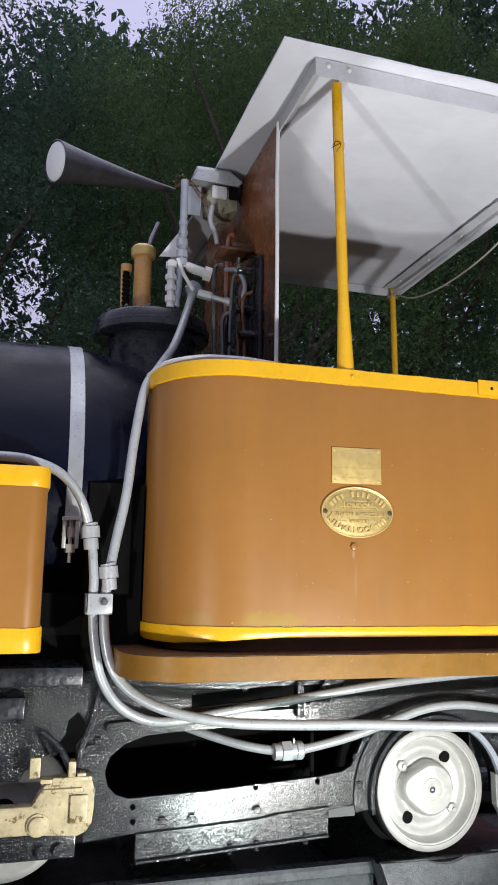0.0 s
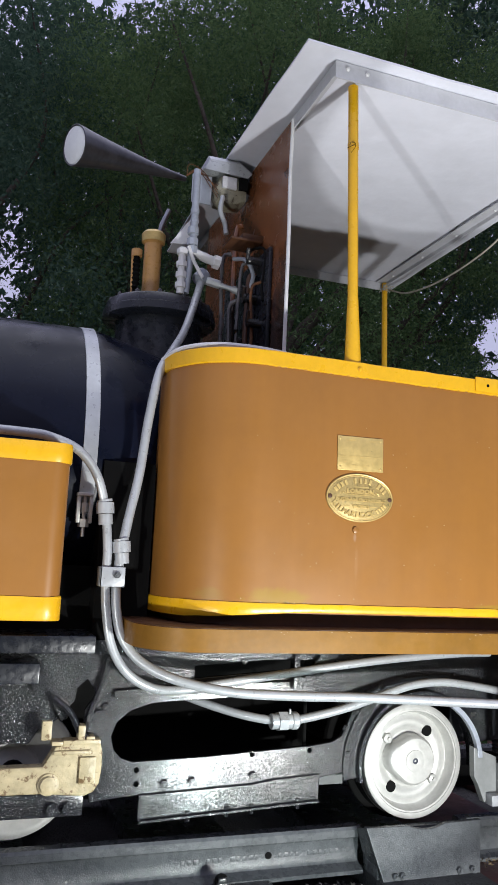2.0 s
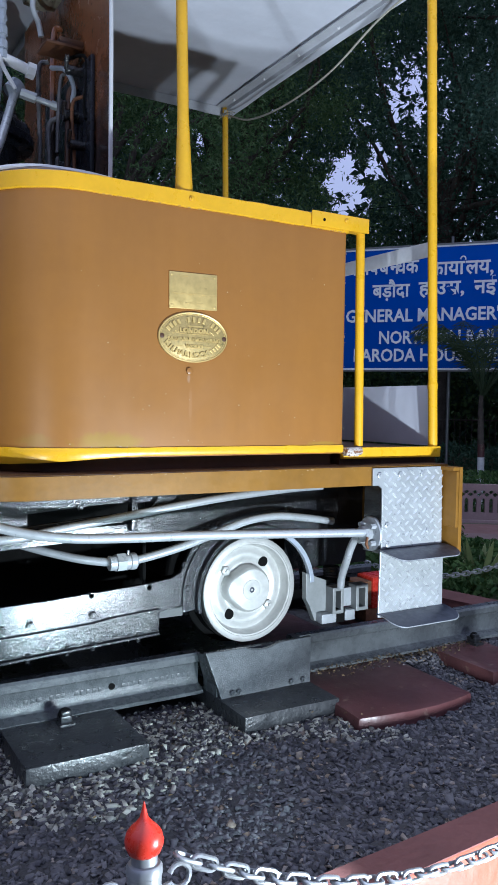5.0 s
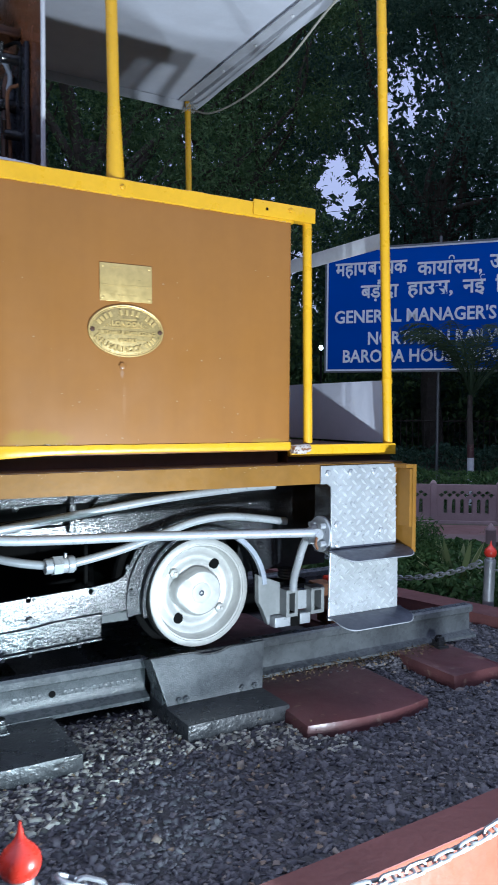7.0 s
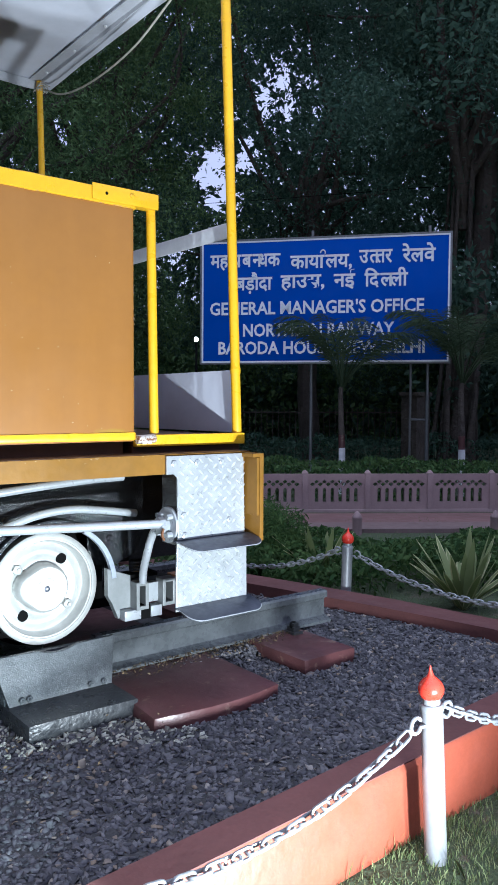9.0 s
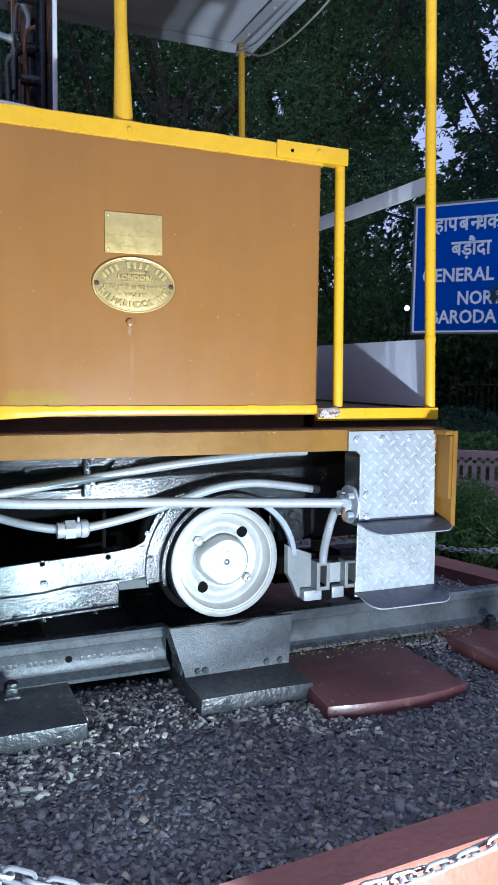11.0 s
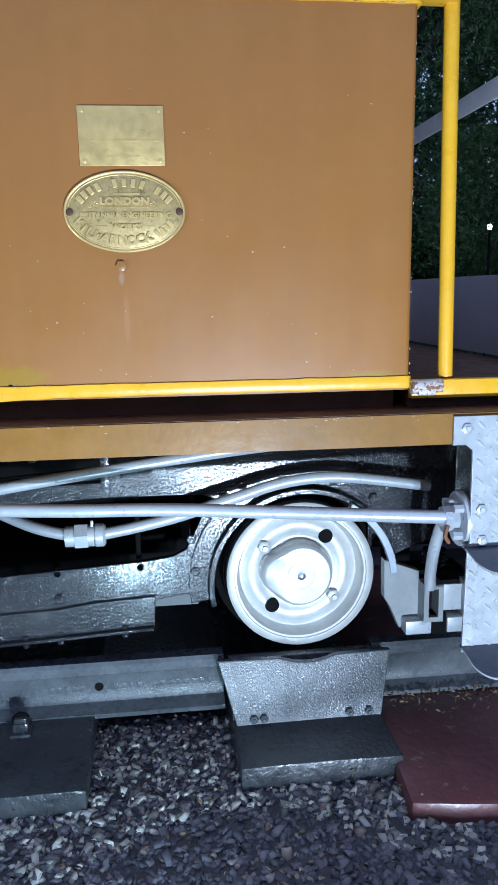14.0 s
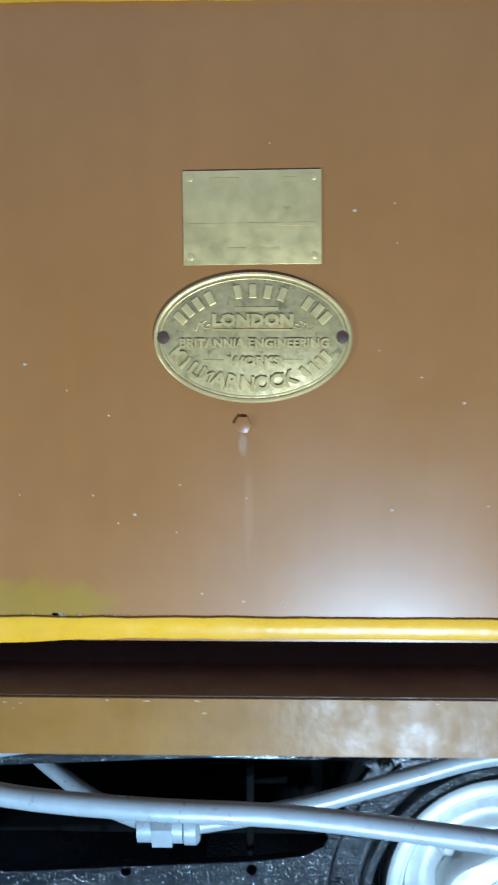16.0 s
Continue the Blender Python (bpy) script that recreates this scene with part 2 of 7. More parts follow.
TARNISH = surface("tarnished_brass", (0.41, 0.30, 0.115), 0.5, metal=0.35, vary=0.3, scale=30, fine=120, bump=0.5, bump_scale=220, depth=0.001, stain=(0.22, 0.17, 0.06), stain_at=0.58)
TAN = surface("tan_paint", (0.50, 0.27, 0.09), 0.35, vary=0.15, scale=20)
CREAM = surface("cream_paint", (0.50, 0.42, 0.25), 0.4, vary=0.35, scale=14, bump=0.4, bump_scale=50, depth=0.004, stain=(0.16, 0.10, 0.045), stain_at=0.55)
RED = surface("red_oxide_paint", (0.088, 0.033, 0.034), 0.42, vary=0.3, scale=5, bump=0.4, bump_scale=35, depth=0.005, stain=(0.15, 0.095, 0.075), stain_at=0.6)
COPING = surface("coping_paint", (0.118, 0.041, 0.038), 0.7, vary=0.3, scale=3, bump=0.22, bump_scale=30, depth=0.005, stain=(0.18, 0.10, 0.09), stain_at=0.7)
KERB_RED = surface("kerb_paint", (0.27, 0.061, 0.033), 0.55, vary=0.25, scale=3, bump=0.5, bump_scale=22, depth=0.006, stain=(0.42, 0.22, 0.16), stain_at=0.7)
LAMP_BODY = surface("dirty_lamp_enamel", (0.30, 0.285, 0.22), 0.4, vary=0.35, scale=20, stain=(0.08, 0.065, 0.045), stain_at=0.56)
BRIGHT_RED = surface("red_gloss_paint", (0.55, 0.035, 0.02), 0.3, vary=0.15, scale=20)
POST = surface("silver_paint", (0.30, 0.31, 0.325), 0.42, metal=0.45, vary=0.15, scale=16, bump=0.2, bump_scale=70, depth=0.002)
RUST = surface("rust", (0.16, 0.065, 0.025), 0.8, vary=0.4, scale=60, bump=0.6, bump_scale=140, depth=0.003)
SLEEPER = surface("black_sleeper_paint", (0.036, 0.038, 0.041), 0.33, vary=0.4, scale=7, bump=0.6, bump_scale=60, depth=0.005, stain=(0.1, 0.1, 0.1), stain_at=0.67)
SOIL = surface("gravel_bed_soil", (0.05, 0.048, 0.05), 0.9, vary=0.4, scale=14, bump=0.8, bump_scale=60, depth=0.01)
TURF = surface("turf", (0.045, 0.062, 0.026), 0.9, vary=0.45, scale=1.5, fine=30, bump=0.8, bump_scale=50, depth=0.02, stain=(0.09, 0.08, 0.055), stain_at=0.58)
EDGING = surface("dull_edging", (0.15, 0.10, 0.095), 0.8, vary=0.25, scale=4)
# angle bars of the canopy, duller than its sheet
FRAME_GREY = surface("canopy_frame_grey", (0.47, 0.475, 0.52), 0.5, vary=0.15, scale=9, stain=(0.3, 0.29, 0.28), stain_at=0.7)
FENCE = surface("pink_grey_concrete", (0.28, 0.195, 0.19), 0.75, vary=0.2, scale=5, bump=0.4, bump_scale=40, depth=0.004)
PATH_MAT = surface("red_paving", (0.15, 0.075, 0.07), 0.8, vary=0.3, scale=3, bump=0.4, bump_scale=20)
SIGN_BLUE = surface("sign_blue", (0.001, 0.062, 0.38), 0.75, vary=0.1, scale=1.5, bump=0.0)
SIGN_BLUE.node_tree.nodes["Principled BSDF"].inputs["Specular IOR Level"].default_value = 0.15
SIGN_WHITE = surface("sign_white", (0.75, 0.77, 0.8), 0.5, vary=0.1, scale=5, bump=0.0)
GALV = surface("galvanised_steel", (0.16, 0.165, 0.17), 0.45, metal=0.6, vary=0.2, scale=9)
BARK = surface("bark", (0.062, 0.05, 0.04), 0.9, vary=0.5, scale=3, fine=22, bump=1.0, bump_scale=12, depth=0.04)
LIME = surface("limewash", (0.6, 0.6, 0.6), 0.8, vary=0.2, scale=12)
ROPE = surface("rope_fibre", (0.42, 0.40, 0.34), 0.85, vary=0.3, scale=90, bump=0.8, bump_scale=220, depth=0.003)
LEAF_A = leafy("leaf_mid", (0.056, 0.112, 0.048), (0.145, 0.22, 0.092))
LEAF_B = leafy("leaf_dark", (0.040, 0.085, 0.062), (0.098, 0.16, 0.11))
LEAF_HEDGE = leafy("leaf_hedge", (0.038, 0.086, 0.03), (0.098, 0.155, 0.054))
GRASS = leafy("grass_blade", (0.08, 0.12, 0.045), (0.22, 0.25, 0.13), 0.7)
AGAVE = leafy("agave_leaf", (0.18, 0.23, 0.10), (0.29, 0.34, 0.16))
AGAVE_EDGE = leafy("agave_margin", (0.52, 0.52, 0.30), (0.64, 0.62, 0.38))
PALM = leafy("palm_leaf", (0.035, 0.058, 0.03), (0.075, 0.105, 0.055))


def stone_mat():
    m, t, b = node_mat("crushed_stone")
    isl = t.nodes.new("ShaderNodeNewGeometry").outputs["Random Per Island"]
    co = t.nodes.new("ShaderNodeTexCoord").outputs["Object"]
    col = ramp(t, isl, [(0.0, (0.052, 0.05, 0.056)), (0.6, (0.118, 0.113, 0.122)), (0.94, (0.168, 0.16, 0.166)), (0.975, (0.23, 0.175, 0.125)), (1.0, (0.33, 0.30, 0.27))])
    col = mixed(t, 0.5, col, ramp(t, noise_tex(t, co, 160), [(0.3, (0.75, 0.75, 0.75)), (0.7, (1.15, 1.15, 1.15))]), "MULTIPLY")
    t.links.new(col, b.inputs["Base Color"])
    b.inputs["Roughness"].default_value = 0.8
    b.inputs["Specular IOR Level"].default_value = 0.3
    return m


STONE = stone_mat()
PALE_STONE = leafy("pale_chip", (0.05, 0.05, 0.05), (0.84, 0.82, 0.70), 0.6)


# ---- mesh helpers ----
def world_of(ob):
    return world_of(ob.parent) @ ob.matrix_parent_inverse @ ob.matrix_basis if ob.parent else ob.matrix_basis


FLAT = set()  # plates, whose broad faces stay flat


def to_mesh(bm, name, mat, smooth=40):
    me = bpy.data.meshes.new(name)
    if id(bm) in FLAT:
        FLAT.discard(id(bm))
        smooth = 18
    bmesh.ops.recalc_face_normals(bm, faces=bm.faces)
    bm.to_mesh(me)
    bm.free()
    me.materials.append(mat)
    if smooth:
        me.polygons.foreach_set("use_smooth", [True] * len(me.polygons))
        me.set_sharp_from_angle(angle=radians(smooth))
    return me


def part(name, bm, mat, parent=None, label="", smooth=40):
    """One mesh object, under a thing or a part if one is given; its mesh is in world metres."""
    ob = new(name, bm if isinstance(bm, bpy.types.Mesh) else to_mesh(bm, name, mat, smooth))
    if parent:
        ob.parent, ob.matrix_parent_inverse = parent, world_of(parent).inverted()
    if label:
        tagged(ob, label)
    return ob


def piece(name, mesh, parent, m):
    """An object of its own on a shared mesh, at the pose m in the world."""
    ob = new(name, mesh)
    ob.parent, ob.matrix_parent_inverse = parent, world_of(parent).inverted()
    ob.matrix_basis = m
    return ob


def thing(name, at, label, category, group="", kind=""):
    ob = new(name)
    ob.empty_display_size = 0.1
    ob.matrix_basis = Matrix.Translation(at)
    return tagged(ob, label, category, group, kind)


def box(bm, x0, x1, y0, y1, z0, z1, bevel=0.0, m=None):
    r = bmesh.ops.create_cube(bm, size=1)
    vs = r["verts"]
    bmesh.ops.scale(bm, vec=(x1 - x0, y1 - y0, z1 - z0), verts=vs)
    bmesh.ops.translate(bm, vec=((x0 + x1) / 2, (y0 + y1) / 2, (z0 + z1) / 2), verts=vs)
    if bevel:
        es = list({e for v in vs for e in v.link_edges})
        out = bmesh.ops.bevel(bm, geom=es, offset=bevel, segments=2, affect="EDGES", profile=0.6)
        vs = list({v for f in out["faces"] for v in f.verts} | {v for v in vs if v.is_valid})
    if m is not None:
        bmesh.ops.transform(bm, matrix=m, verts=vs)
    return bm


def boxes(*specs, bevel=0.0):
    bm = bmesh.new()
    for s in specs:
        box(bm, *s, bevel=bevel)
    return bm


def rings(bm, loops, caps=True, closed=False):
    """Skin a row of point loops of the same length."""
    made = [[bm.verts.new(p) for p in loop] for loop in loops]
    n = len(made[0])
    pairs = list(zip(made, made[1:])) + ([(made[-1], made[0])] if closed else [])
    for a, b in pairs:
        for i in range(n):
            bm.faces.new((a[i], a[(i + 1) % n], b[(i + 1) % n], b[i]))
    if caps and not closed:
        bm.faces.new(made[0][::-1])
        bm.faces.new(made[-1])
    return bm


def glide(points, steps=6):
    """A smooth line through the points."""
    ps = [Vector(p) for p in points]
    ps = [2 * ps[0] - ps[1]] + ps + [2 * ps[-1] - ps[-2]]
    out = []
    for a, b, c, d in zip(ps, ps[1:], ps[2:], ps[3:]):
        for k in range(steps):
            t = k / steps
            out.append(0.5 * (2 * b + (c - a) * t + (2 * a - 5 * b + 4 * c - d) * t * t + (3 * b - a - 3 * c + d) * t ** 3))
    return out + [ps[-2]]


def tube(bm, points, r, seg=12, closed=False):
    ps = [Vector(p) for p in points]
    n = len(ps)
    radii = r if isinstance(r, (list, tuple)) else [r] * n
    loops, side = [], None
    for i, p in enumerate(ps):
        a, b = (ps[i - 1], ps[(i + 1) % n]) if closed else (ps[max(i - 1, 0)], ps[min(i + 1, n - 1)])
        d = (b - a).normalized()
        side = (d.orthogonal() if side is None else side - d * side.dot(d)).normalized()
        up = d.cross(side)
        loops.append([p + radii[i] * (math.cos(2 * math.pi * k / seg) * side + math.sin(2 * math.pi * k / seg) * up) for k in range(seg)])
    return rings(bm, loops, closed=closed)


def lathe(bm, profile, at=(0, 0, 0), axis="z", seg=32):
    """Turn (radius, height) pairs round an axis."""
    loops = []
    for r, h in profile:
        loop = []
        for k in range(seg):
            a = 2 * math.pi * k / seg
            c, s = r * math.cos(a), r * math.sin(a)
            v = {"z": (c, s, h), "x": (h, c, s), "y": (c, h, s)}[axis]
            loop.append(Vector(at) + Vector(v))
        loops.append(loop)
    return rings(bm, loops)


def plate(outline, holes, y0, y1, bevel=0.0):
    """An upright plate in the x-z plane between y0 and y1, with holes."""
    cu = bpy.data.curves.new("outline", "CURVE")
    cu.dimensions, cu.fill_mode = "2D", "BOTH"
    cu.extrude, cu.bevel_depth, cu.bevel_resolution = (y1 - y0) / 2 - bevel, bevel, 1
    for loop in (outline, *holes):
        sp = cu.splines.new("POLY")
        sp.points.add(len(loop) - 1)
        for p, (u, v) in zip(sp.points, loop):
            p.co = (u, v, 0, 1)
        sp.use_cyclic_u = True
    ob = bpy.data.objects.new("outline", cu)
    me = bpy.data.meshes.new_from_object(ob)
    bm = bmesh.new()
    bm.from_mesh(me)
    bpy.data.objects.remove(ob)
    bpy.data.meshes.remove(me)
    bmesh.ops.remove_doubles(bm, verts=bm.verts, dist=0.00005)
    for v in bm.verts:
        u, w, d = v.co
        v.co = (u, (y0 + y1) / 2 + d, w)
    FLAT.add(id(bm))
    return bm


def arc(cx, cz, r, a0, a1, n=24):
    return [(cx + r * math.cos(radians(a0 + (a1 - a0) * k / n)), cz + r * math.sin(radians(a0 + (a1 - a0) * k / n))) for k in range(n + 1)]


def circle(cx, cz, r, n=20):
    return arc(cx, cz, r, 0, 360 - 360 / n, n - 1)


def raise_plan(bm, plan, z0, z1):
    """Walls over a closed plan of (x, y), with top and bottom."""
    return rings(bm, [[(x, y, z0) for x, y in plan], [(x, y, z1) for x, y in plan]])


def lettering(body, size, depth, width=None, bold=0.0, level=False):
    """The text as a mesh in its own x-z plane, centred (or left on its line), facing -y."""
    cu = bpy.data.curves.new("text", "FONT")
    cu.offset = bold * size
    cu.body, cu.size, cu.extrude, cu.align_x, cu.align_y, cu.resolution_u = body, size, depth, "CENTER", "CENTER", 2
    ob = bpy.data.objects.new("text", cu)
    me = bpy.data.meshes.new_from_object(ob)
    bm = bmesh.new()
    bm.from_mesh(me)
    bpy.data.objects.remove(ob)
    bpy.data.meshes.remove(me)
    xs = [v.co.x for v in bm.verts]
    ys = [v.co.y for v in bm.verts]
    mid, midy, k = (min(xs) + max(xs)) / 2, (min(ys) + max(ys)) / 2, width / (max(xs) - min(xs)) if width else 1
    for v in bm.verts:
        x, y, z = v.co
        v.co = ((x - mid) * k, -z, y if level else y - midy)
    return bm


def bolt_mesh(name, r, h, mat):
    """A hexagon head with a rounded end, along -y."""
    bm = bmesh.new()
    lathe(bm, [(r, 0), (r, -h * 0.75), (r * 0.75, -h)], axis="y", seg=6)
    lathe(bm, [(r * 0.5, -h), (r * 0.45, -h * 1.4)], axis="y", seg=8)
    return to_mesh(bm, name, mat, 30)

# ---- the place's ground ----
YC = 0.97          # middle line of the track
GRASS_Z = -0.2     # lawn round the raised bed


def bed_plan():
    inner = [(-4.2, -1.16), (-1.5, -1.03), (0.2, -0.935), (1.0, -0.885), (1.87, -0.835), (2.60, -0.76), (2.65, -0.30), (2.52, 0.40), (2.37, 1.0), (2.12, 2.0), (1.85, 3.2), (-4.2, 3.2)]
    outer = [(-4.35, -1.30), (-1.5, -1.165), (0.2, -1.065), (1.0, -1.025), (1.87, -0.99), (2.80, -0.90), (2.85, -0.27), (2.74, 0.43), (2.60, 1.03), (2.34, 2.05), (2.06, 3.35), (-4.35, 3.35)]
    return inner, outer


def build_ground():
    bm = bmesh.new()
    n, far = 40, 240.0
    side = [math.copysign(abs(k / (n / 2) - 1) ** 2.5 * far, k - n / 2) for k in range(n + 1)]
    vs = [[bm.verts.new((x, y, GRASS_Z + (0.02 * noise.noise((x * 0.7, y * 0.7, 0)) if abs(x) < 20 and abs(y) < 20 else 0))) for x in side] for y in side]
    for j in range(n):
        for i in range(n):
            bm.faces.new((vs[j][i], vs[j][i + 1], vs[j + 1][i + 1], vs[j + 1][i]))
    tagged(part("ground", bm, TURF), "dark lawn with patches of bare soil", "ground", kind="structure")
    inner, outer = bed_plan()
    bm = bmesh.new()
    bm.faces.new([bm.verts.new((x, y, -0.016)) for x, y in inner])
    bmesh.ops.triangulate(bm, faces=bm.faces)
    tagged(part("gravel_bed", bm, SOIL), "dark soil under the crushed stone", "ground", kind="structure")
    # kerb wall: outside face, rounded top edge, inside face
    bm = bmesh.new()
    top = 0.048
    loops = []
    for (xi, yi), (xo, yo) in zip(inner, outer):
        i, o = Vector((xi, yi, 0)), Vector((xo, yo, 0))
        w = (o - i).normalized() * 0.014
        jit = 0.006 * noise.noise((xi * 3, yi * 3, 4))
        loops.append([i + Vector((0, 0, -0.25)), i + Vector((0, 0, top - 0.014)), i + w + Vector((0, 0, top + jit)), o - w + Vector((0, 0, top + jit)), o + Vector((0, 0, top - 0.016)), o + w * 0.6 + Vector((0, 0, -0.25))])
    rings(bm, loops, closed=True)
    tagged(part("kerb_wall", bm, KERB_RED), "red oxide painted masonry kerb with scuffed edges", "kerb", kind="structure")
    bm = bmesh.new()
    loops = []
    for (xi, yi), (xo, yo) in zip(inner, outer):
        i, o = Vector((xi, yi, 0)), Vector((xo, yo, 0))
        jit = 0.006 * noise.noise((xi * 3, yi * 3, 4))
        k = (o - i).normalized()
        loops.append([i - k * 0.004 + Vector((0, 0, z)) for z in (-0.02, top + jit + 0.004)] + [o - k * 0.013 + Vector((0, 0, top + jit + 0.004)), o - k * 0.013 + Vector((0, 0, top + jit + 0.0005))])
    rings(bm, loops, closed=True)
    tagged(part("kerb_coping", bm, COPING), "dull maroon top of the kerb, dusty and scuffed", "kerb", kind="structure")


build_ground()


# ---- rails, sleepers, slabs ----
def rail_loop(x, yc, z0):
    prof = [(-0.06, 0), (0.06, 0), (0.06, 0.014), (0.014, 0.030), (0.008, 0.042), (0.008, 0.112), (0.014, 0.122), (0.03, 0.128), (0.032, 0.155), (0.024, 0.166), (-0.024, 0.166), (-0.032, 0.155), (-0.03, 0.128), (-0.014, 0.122), (-0.008, 0.112), (-0.008, 0.042), (-0.014, 0.030), (-0.06, 0.014)]
    return [(x, yc + u, z0 + v) for u, v in prof]


def rail(x0, x1, yc, holes, label):
    bm = bmesh.new()
    rings(bm, [rail_loop(x, yc, 0.047) for x in np.linspace(x0, x1, 9)])
    ob = tagged(part("rail", bm, RAILPAINT), label, "rail", "rails of the track")
    for x in holes:
        bm = bmesh.new()
        lathe(bm, [(0.0135, 0), (0.0135, -0.003)], (x, yc - 0.0083, 0.125), "y", 14)
        part("bolt_hole", bm, BLACK_AND_SHADE, ob, "empty dark bolt hole")
    return ob


RY, RY2 = 0.40, 2 * YC - 0.40
left_rail = rail(-4.0, 0.236, RY, (-0.15, -1.26), "black painted steel rail with a cut end and rolled marks")
rail(0.71, 2.095, RY, (), "black painted steel rail running out past the engine")
rail(-4.0, 2.095, RY2, (), "black painted steel rail on the far side")
# worn rolled marks on the web, no longer readable
for k in range(29):
    if k not in (3, 7, 13, 14, 15, 20):
        part("rolled_mark", boxes((-0.50 + k * 0.0245, -0.4875 + k * 0.0245 + 0.003 * (k % 3), RY - 0.0098, RY - 0.0078, 0.114, 0.131), bevel=0.0008), RAILPAINT, left_rail)


def rough_block(bm, x0, x1, y0, y1, z0, z1, amount, bevel=0.008):
    box(bm, x0, x1, y0, y1, z0, z1, bevel=bevel)
    bmesh.ops.subdivide_edges(bm, edges=[e for e in bm.edges if e.calc_length() > 0.12], cuts=4, use_grid_fill=True)
    for v in bm.verts:
        v.co += amount * Vector((noise.noise(v.co * 7), noise.noise(v.co * 7 + Vector((9, 0, 0))), noise.noise(v.co * 5 + Vector((0, 9, 0)))))
    return bm


for x0, x1, z1, y0 in ((0.248, 0.698, 0.058, 0.004), (-0.60, -0.162, 0.058, -0.024), (-1.5, -1.03, 0.055, -0.02), (-2.35, -1.9, 0.05, 0.0)):
    bm = rough_block(bmesh.new(), x0, x1, y0, 2 * YC - y0, -0.15, z1, 0.004)
    tagged(part("sleeper", bm, SLEEPER), "black painted concrete sleeper under the rail", "sleeper", "sleepers under the track")

for x0, x1, y0, z1, bow in ((0.70, 1.28, -0.17, 0.042, 0.035), (1.53, 1.86, -0.065, 0.052, 0.0)):
    bm = rough_block(bmesh.new(), x0, x1, y0, 2 * YC - y0, -0.15, z1, 0.004, 0.014)
    if bow:
        for v in bm.verts:
            if v.co.y < 0.2:
                s = (v.co.x - x0) / (x1 - x0)
                v.co.y -= bow * (1 - (2 * s - 1) ** 2) * max(0, (0.2 - v.co.y) / 0.3)
                v.co.z -= 0.005 * s
                if s < 0.5:
                    v.co.x -= 0.038 * min(1, max(0, -v.co.y / 0.08))
    tagged(part("sleeper", bm, RED), "dull red painted concrete sleeper with a bowed end" if bow else "dull red painted concrete sleeper with square edges", "sleeper", "sleepers under the track")


def rail_clip(x, y):
    ob = thing("rail_clip", (x, y, 0.05), "black rail clip bolted to a sleeper", "rail clip", "rail clips")
    part("base", boxes((x - 0.03, x + 0.03, y - 0.05, y + 0.02, 0.05, 0.065), bevel=0.004), SLEEPER, ob)
    part("loop", tube(bmesh.new(), [(x + 0.017 * math.cos(a), y - 0.012 + 0.008 * math.sin(a), 0.092 + 0.012 * math.sin(a)) for a in np.linspace(0.3, 5.6, 14)], 0.0095, 8), BLACK_AND_SHADE, ob)
    part("claw", boxes((x - 0.022, x + 0.022, y - 0.035, y + 0.02, 0.062, 0.09), (x - 0.018, x + 0.018, y - 0.03, y - 0.005, 0.085, 0.105), bevel=0.005), SLEEPER, ob)
    return ob


rail_clip(-0.372, 0.30)
rail_clip(1.78, 0.30)
rail_clip(-1.28, 0.30)

# wheel stop: a welded plate with a hollow for the wheel, bolted to the sleeper
stop = thing("wheel_stop", (0.46, 0.25, 0.055), "grey-black steel wheel stop plate bolted to the sleeper", "wheel stop")
hollow = arc(0.483, 0.455, 0.238, 249, 291, 10)
outline = [(0.262, 0.056), (0.695, 0.056), (0.735, 0.236)] + hollow[::-1] + [(0.214, 0.236)]
bm = plate(outline, (), 0.218, 0.238, 0.003)
for v in bm.verts:
    v.co.y += (v.co.z - 0.06) * 0.30
part("front_plate", bm, RAILPAINT, stop)
part("web", boxes((0.25, 0.7, 0.335, 0.37, 0.055, 0.212), (0.25, 0.262, 0.25, 0.335, 0.055, 0.10), (0.69, 0.702, 0.25, 0.335, 0.055, 0.10), bevel=0.004), RAILPAINT, stop)
for x0, x1, s in ((0.264, 0.217, 1), (0.693, 0.731, -1)):
    bm = bmesh.new()
    rings(bm, [[(x0 + d, 0.234, 0.057), (x0 + d, 0.365, 0.057), (x1 + d, 0.365, 0.212), (x1 + d, 0.285, 0.232)] for d in (0, s * 0.012)])
    part("cheek", bm, RAILPAINT, stop)
STOP_BOLT = bolt_mesh("stop_bolt", 0.013, 0.014, RAILPAINT)
for x in (0.31, 0.34, 0.60, 0.66):
    piece("bolt", STOP_BOLT, stop, pose(x, 0.222, 0.075))


# ---- the locomotive ----
loco = thing("steam_locomotive", (0, YC, 0.25), "small brown and yellow narrow gauge tank engine on display", "locomotive")


def tank_plan(x0, x1, y0, y1, r0, r1, grow=0.0, n=12):
    """Plan of a tank with its front side at y0; r0 and r1 round its two front corners."""
    pts = [(x1 - r1 + (r1 + grow) * math.cos(a), y0 + r1 + (r1 + grow) * math.sin(a)) for a in np.linspace(0, -math.pi / 2, n)]
    pts += [(x0 + r0 + (r0 + grow) * math.cos(a), y0 + r0 + (r0 + grow) * math.sin(a)) for a in np.linspace(-math.pi / 2, -math.pi, n)]
    # more points along the straight side, so that painted edges can waver
    pts[n:n] = [(x1 - r1 + (x0 + r0 - x1 + r1) * k / 30, y0 - grow) for k in range(1, 30)]
    return [(x1 + grow, y1), *pts, (x0 - grow, y1)]


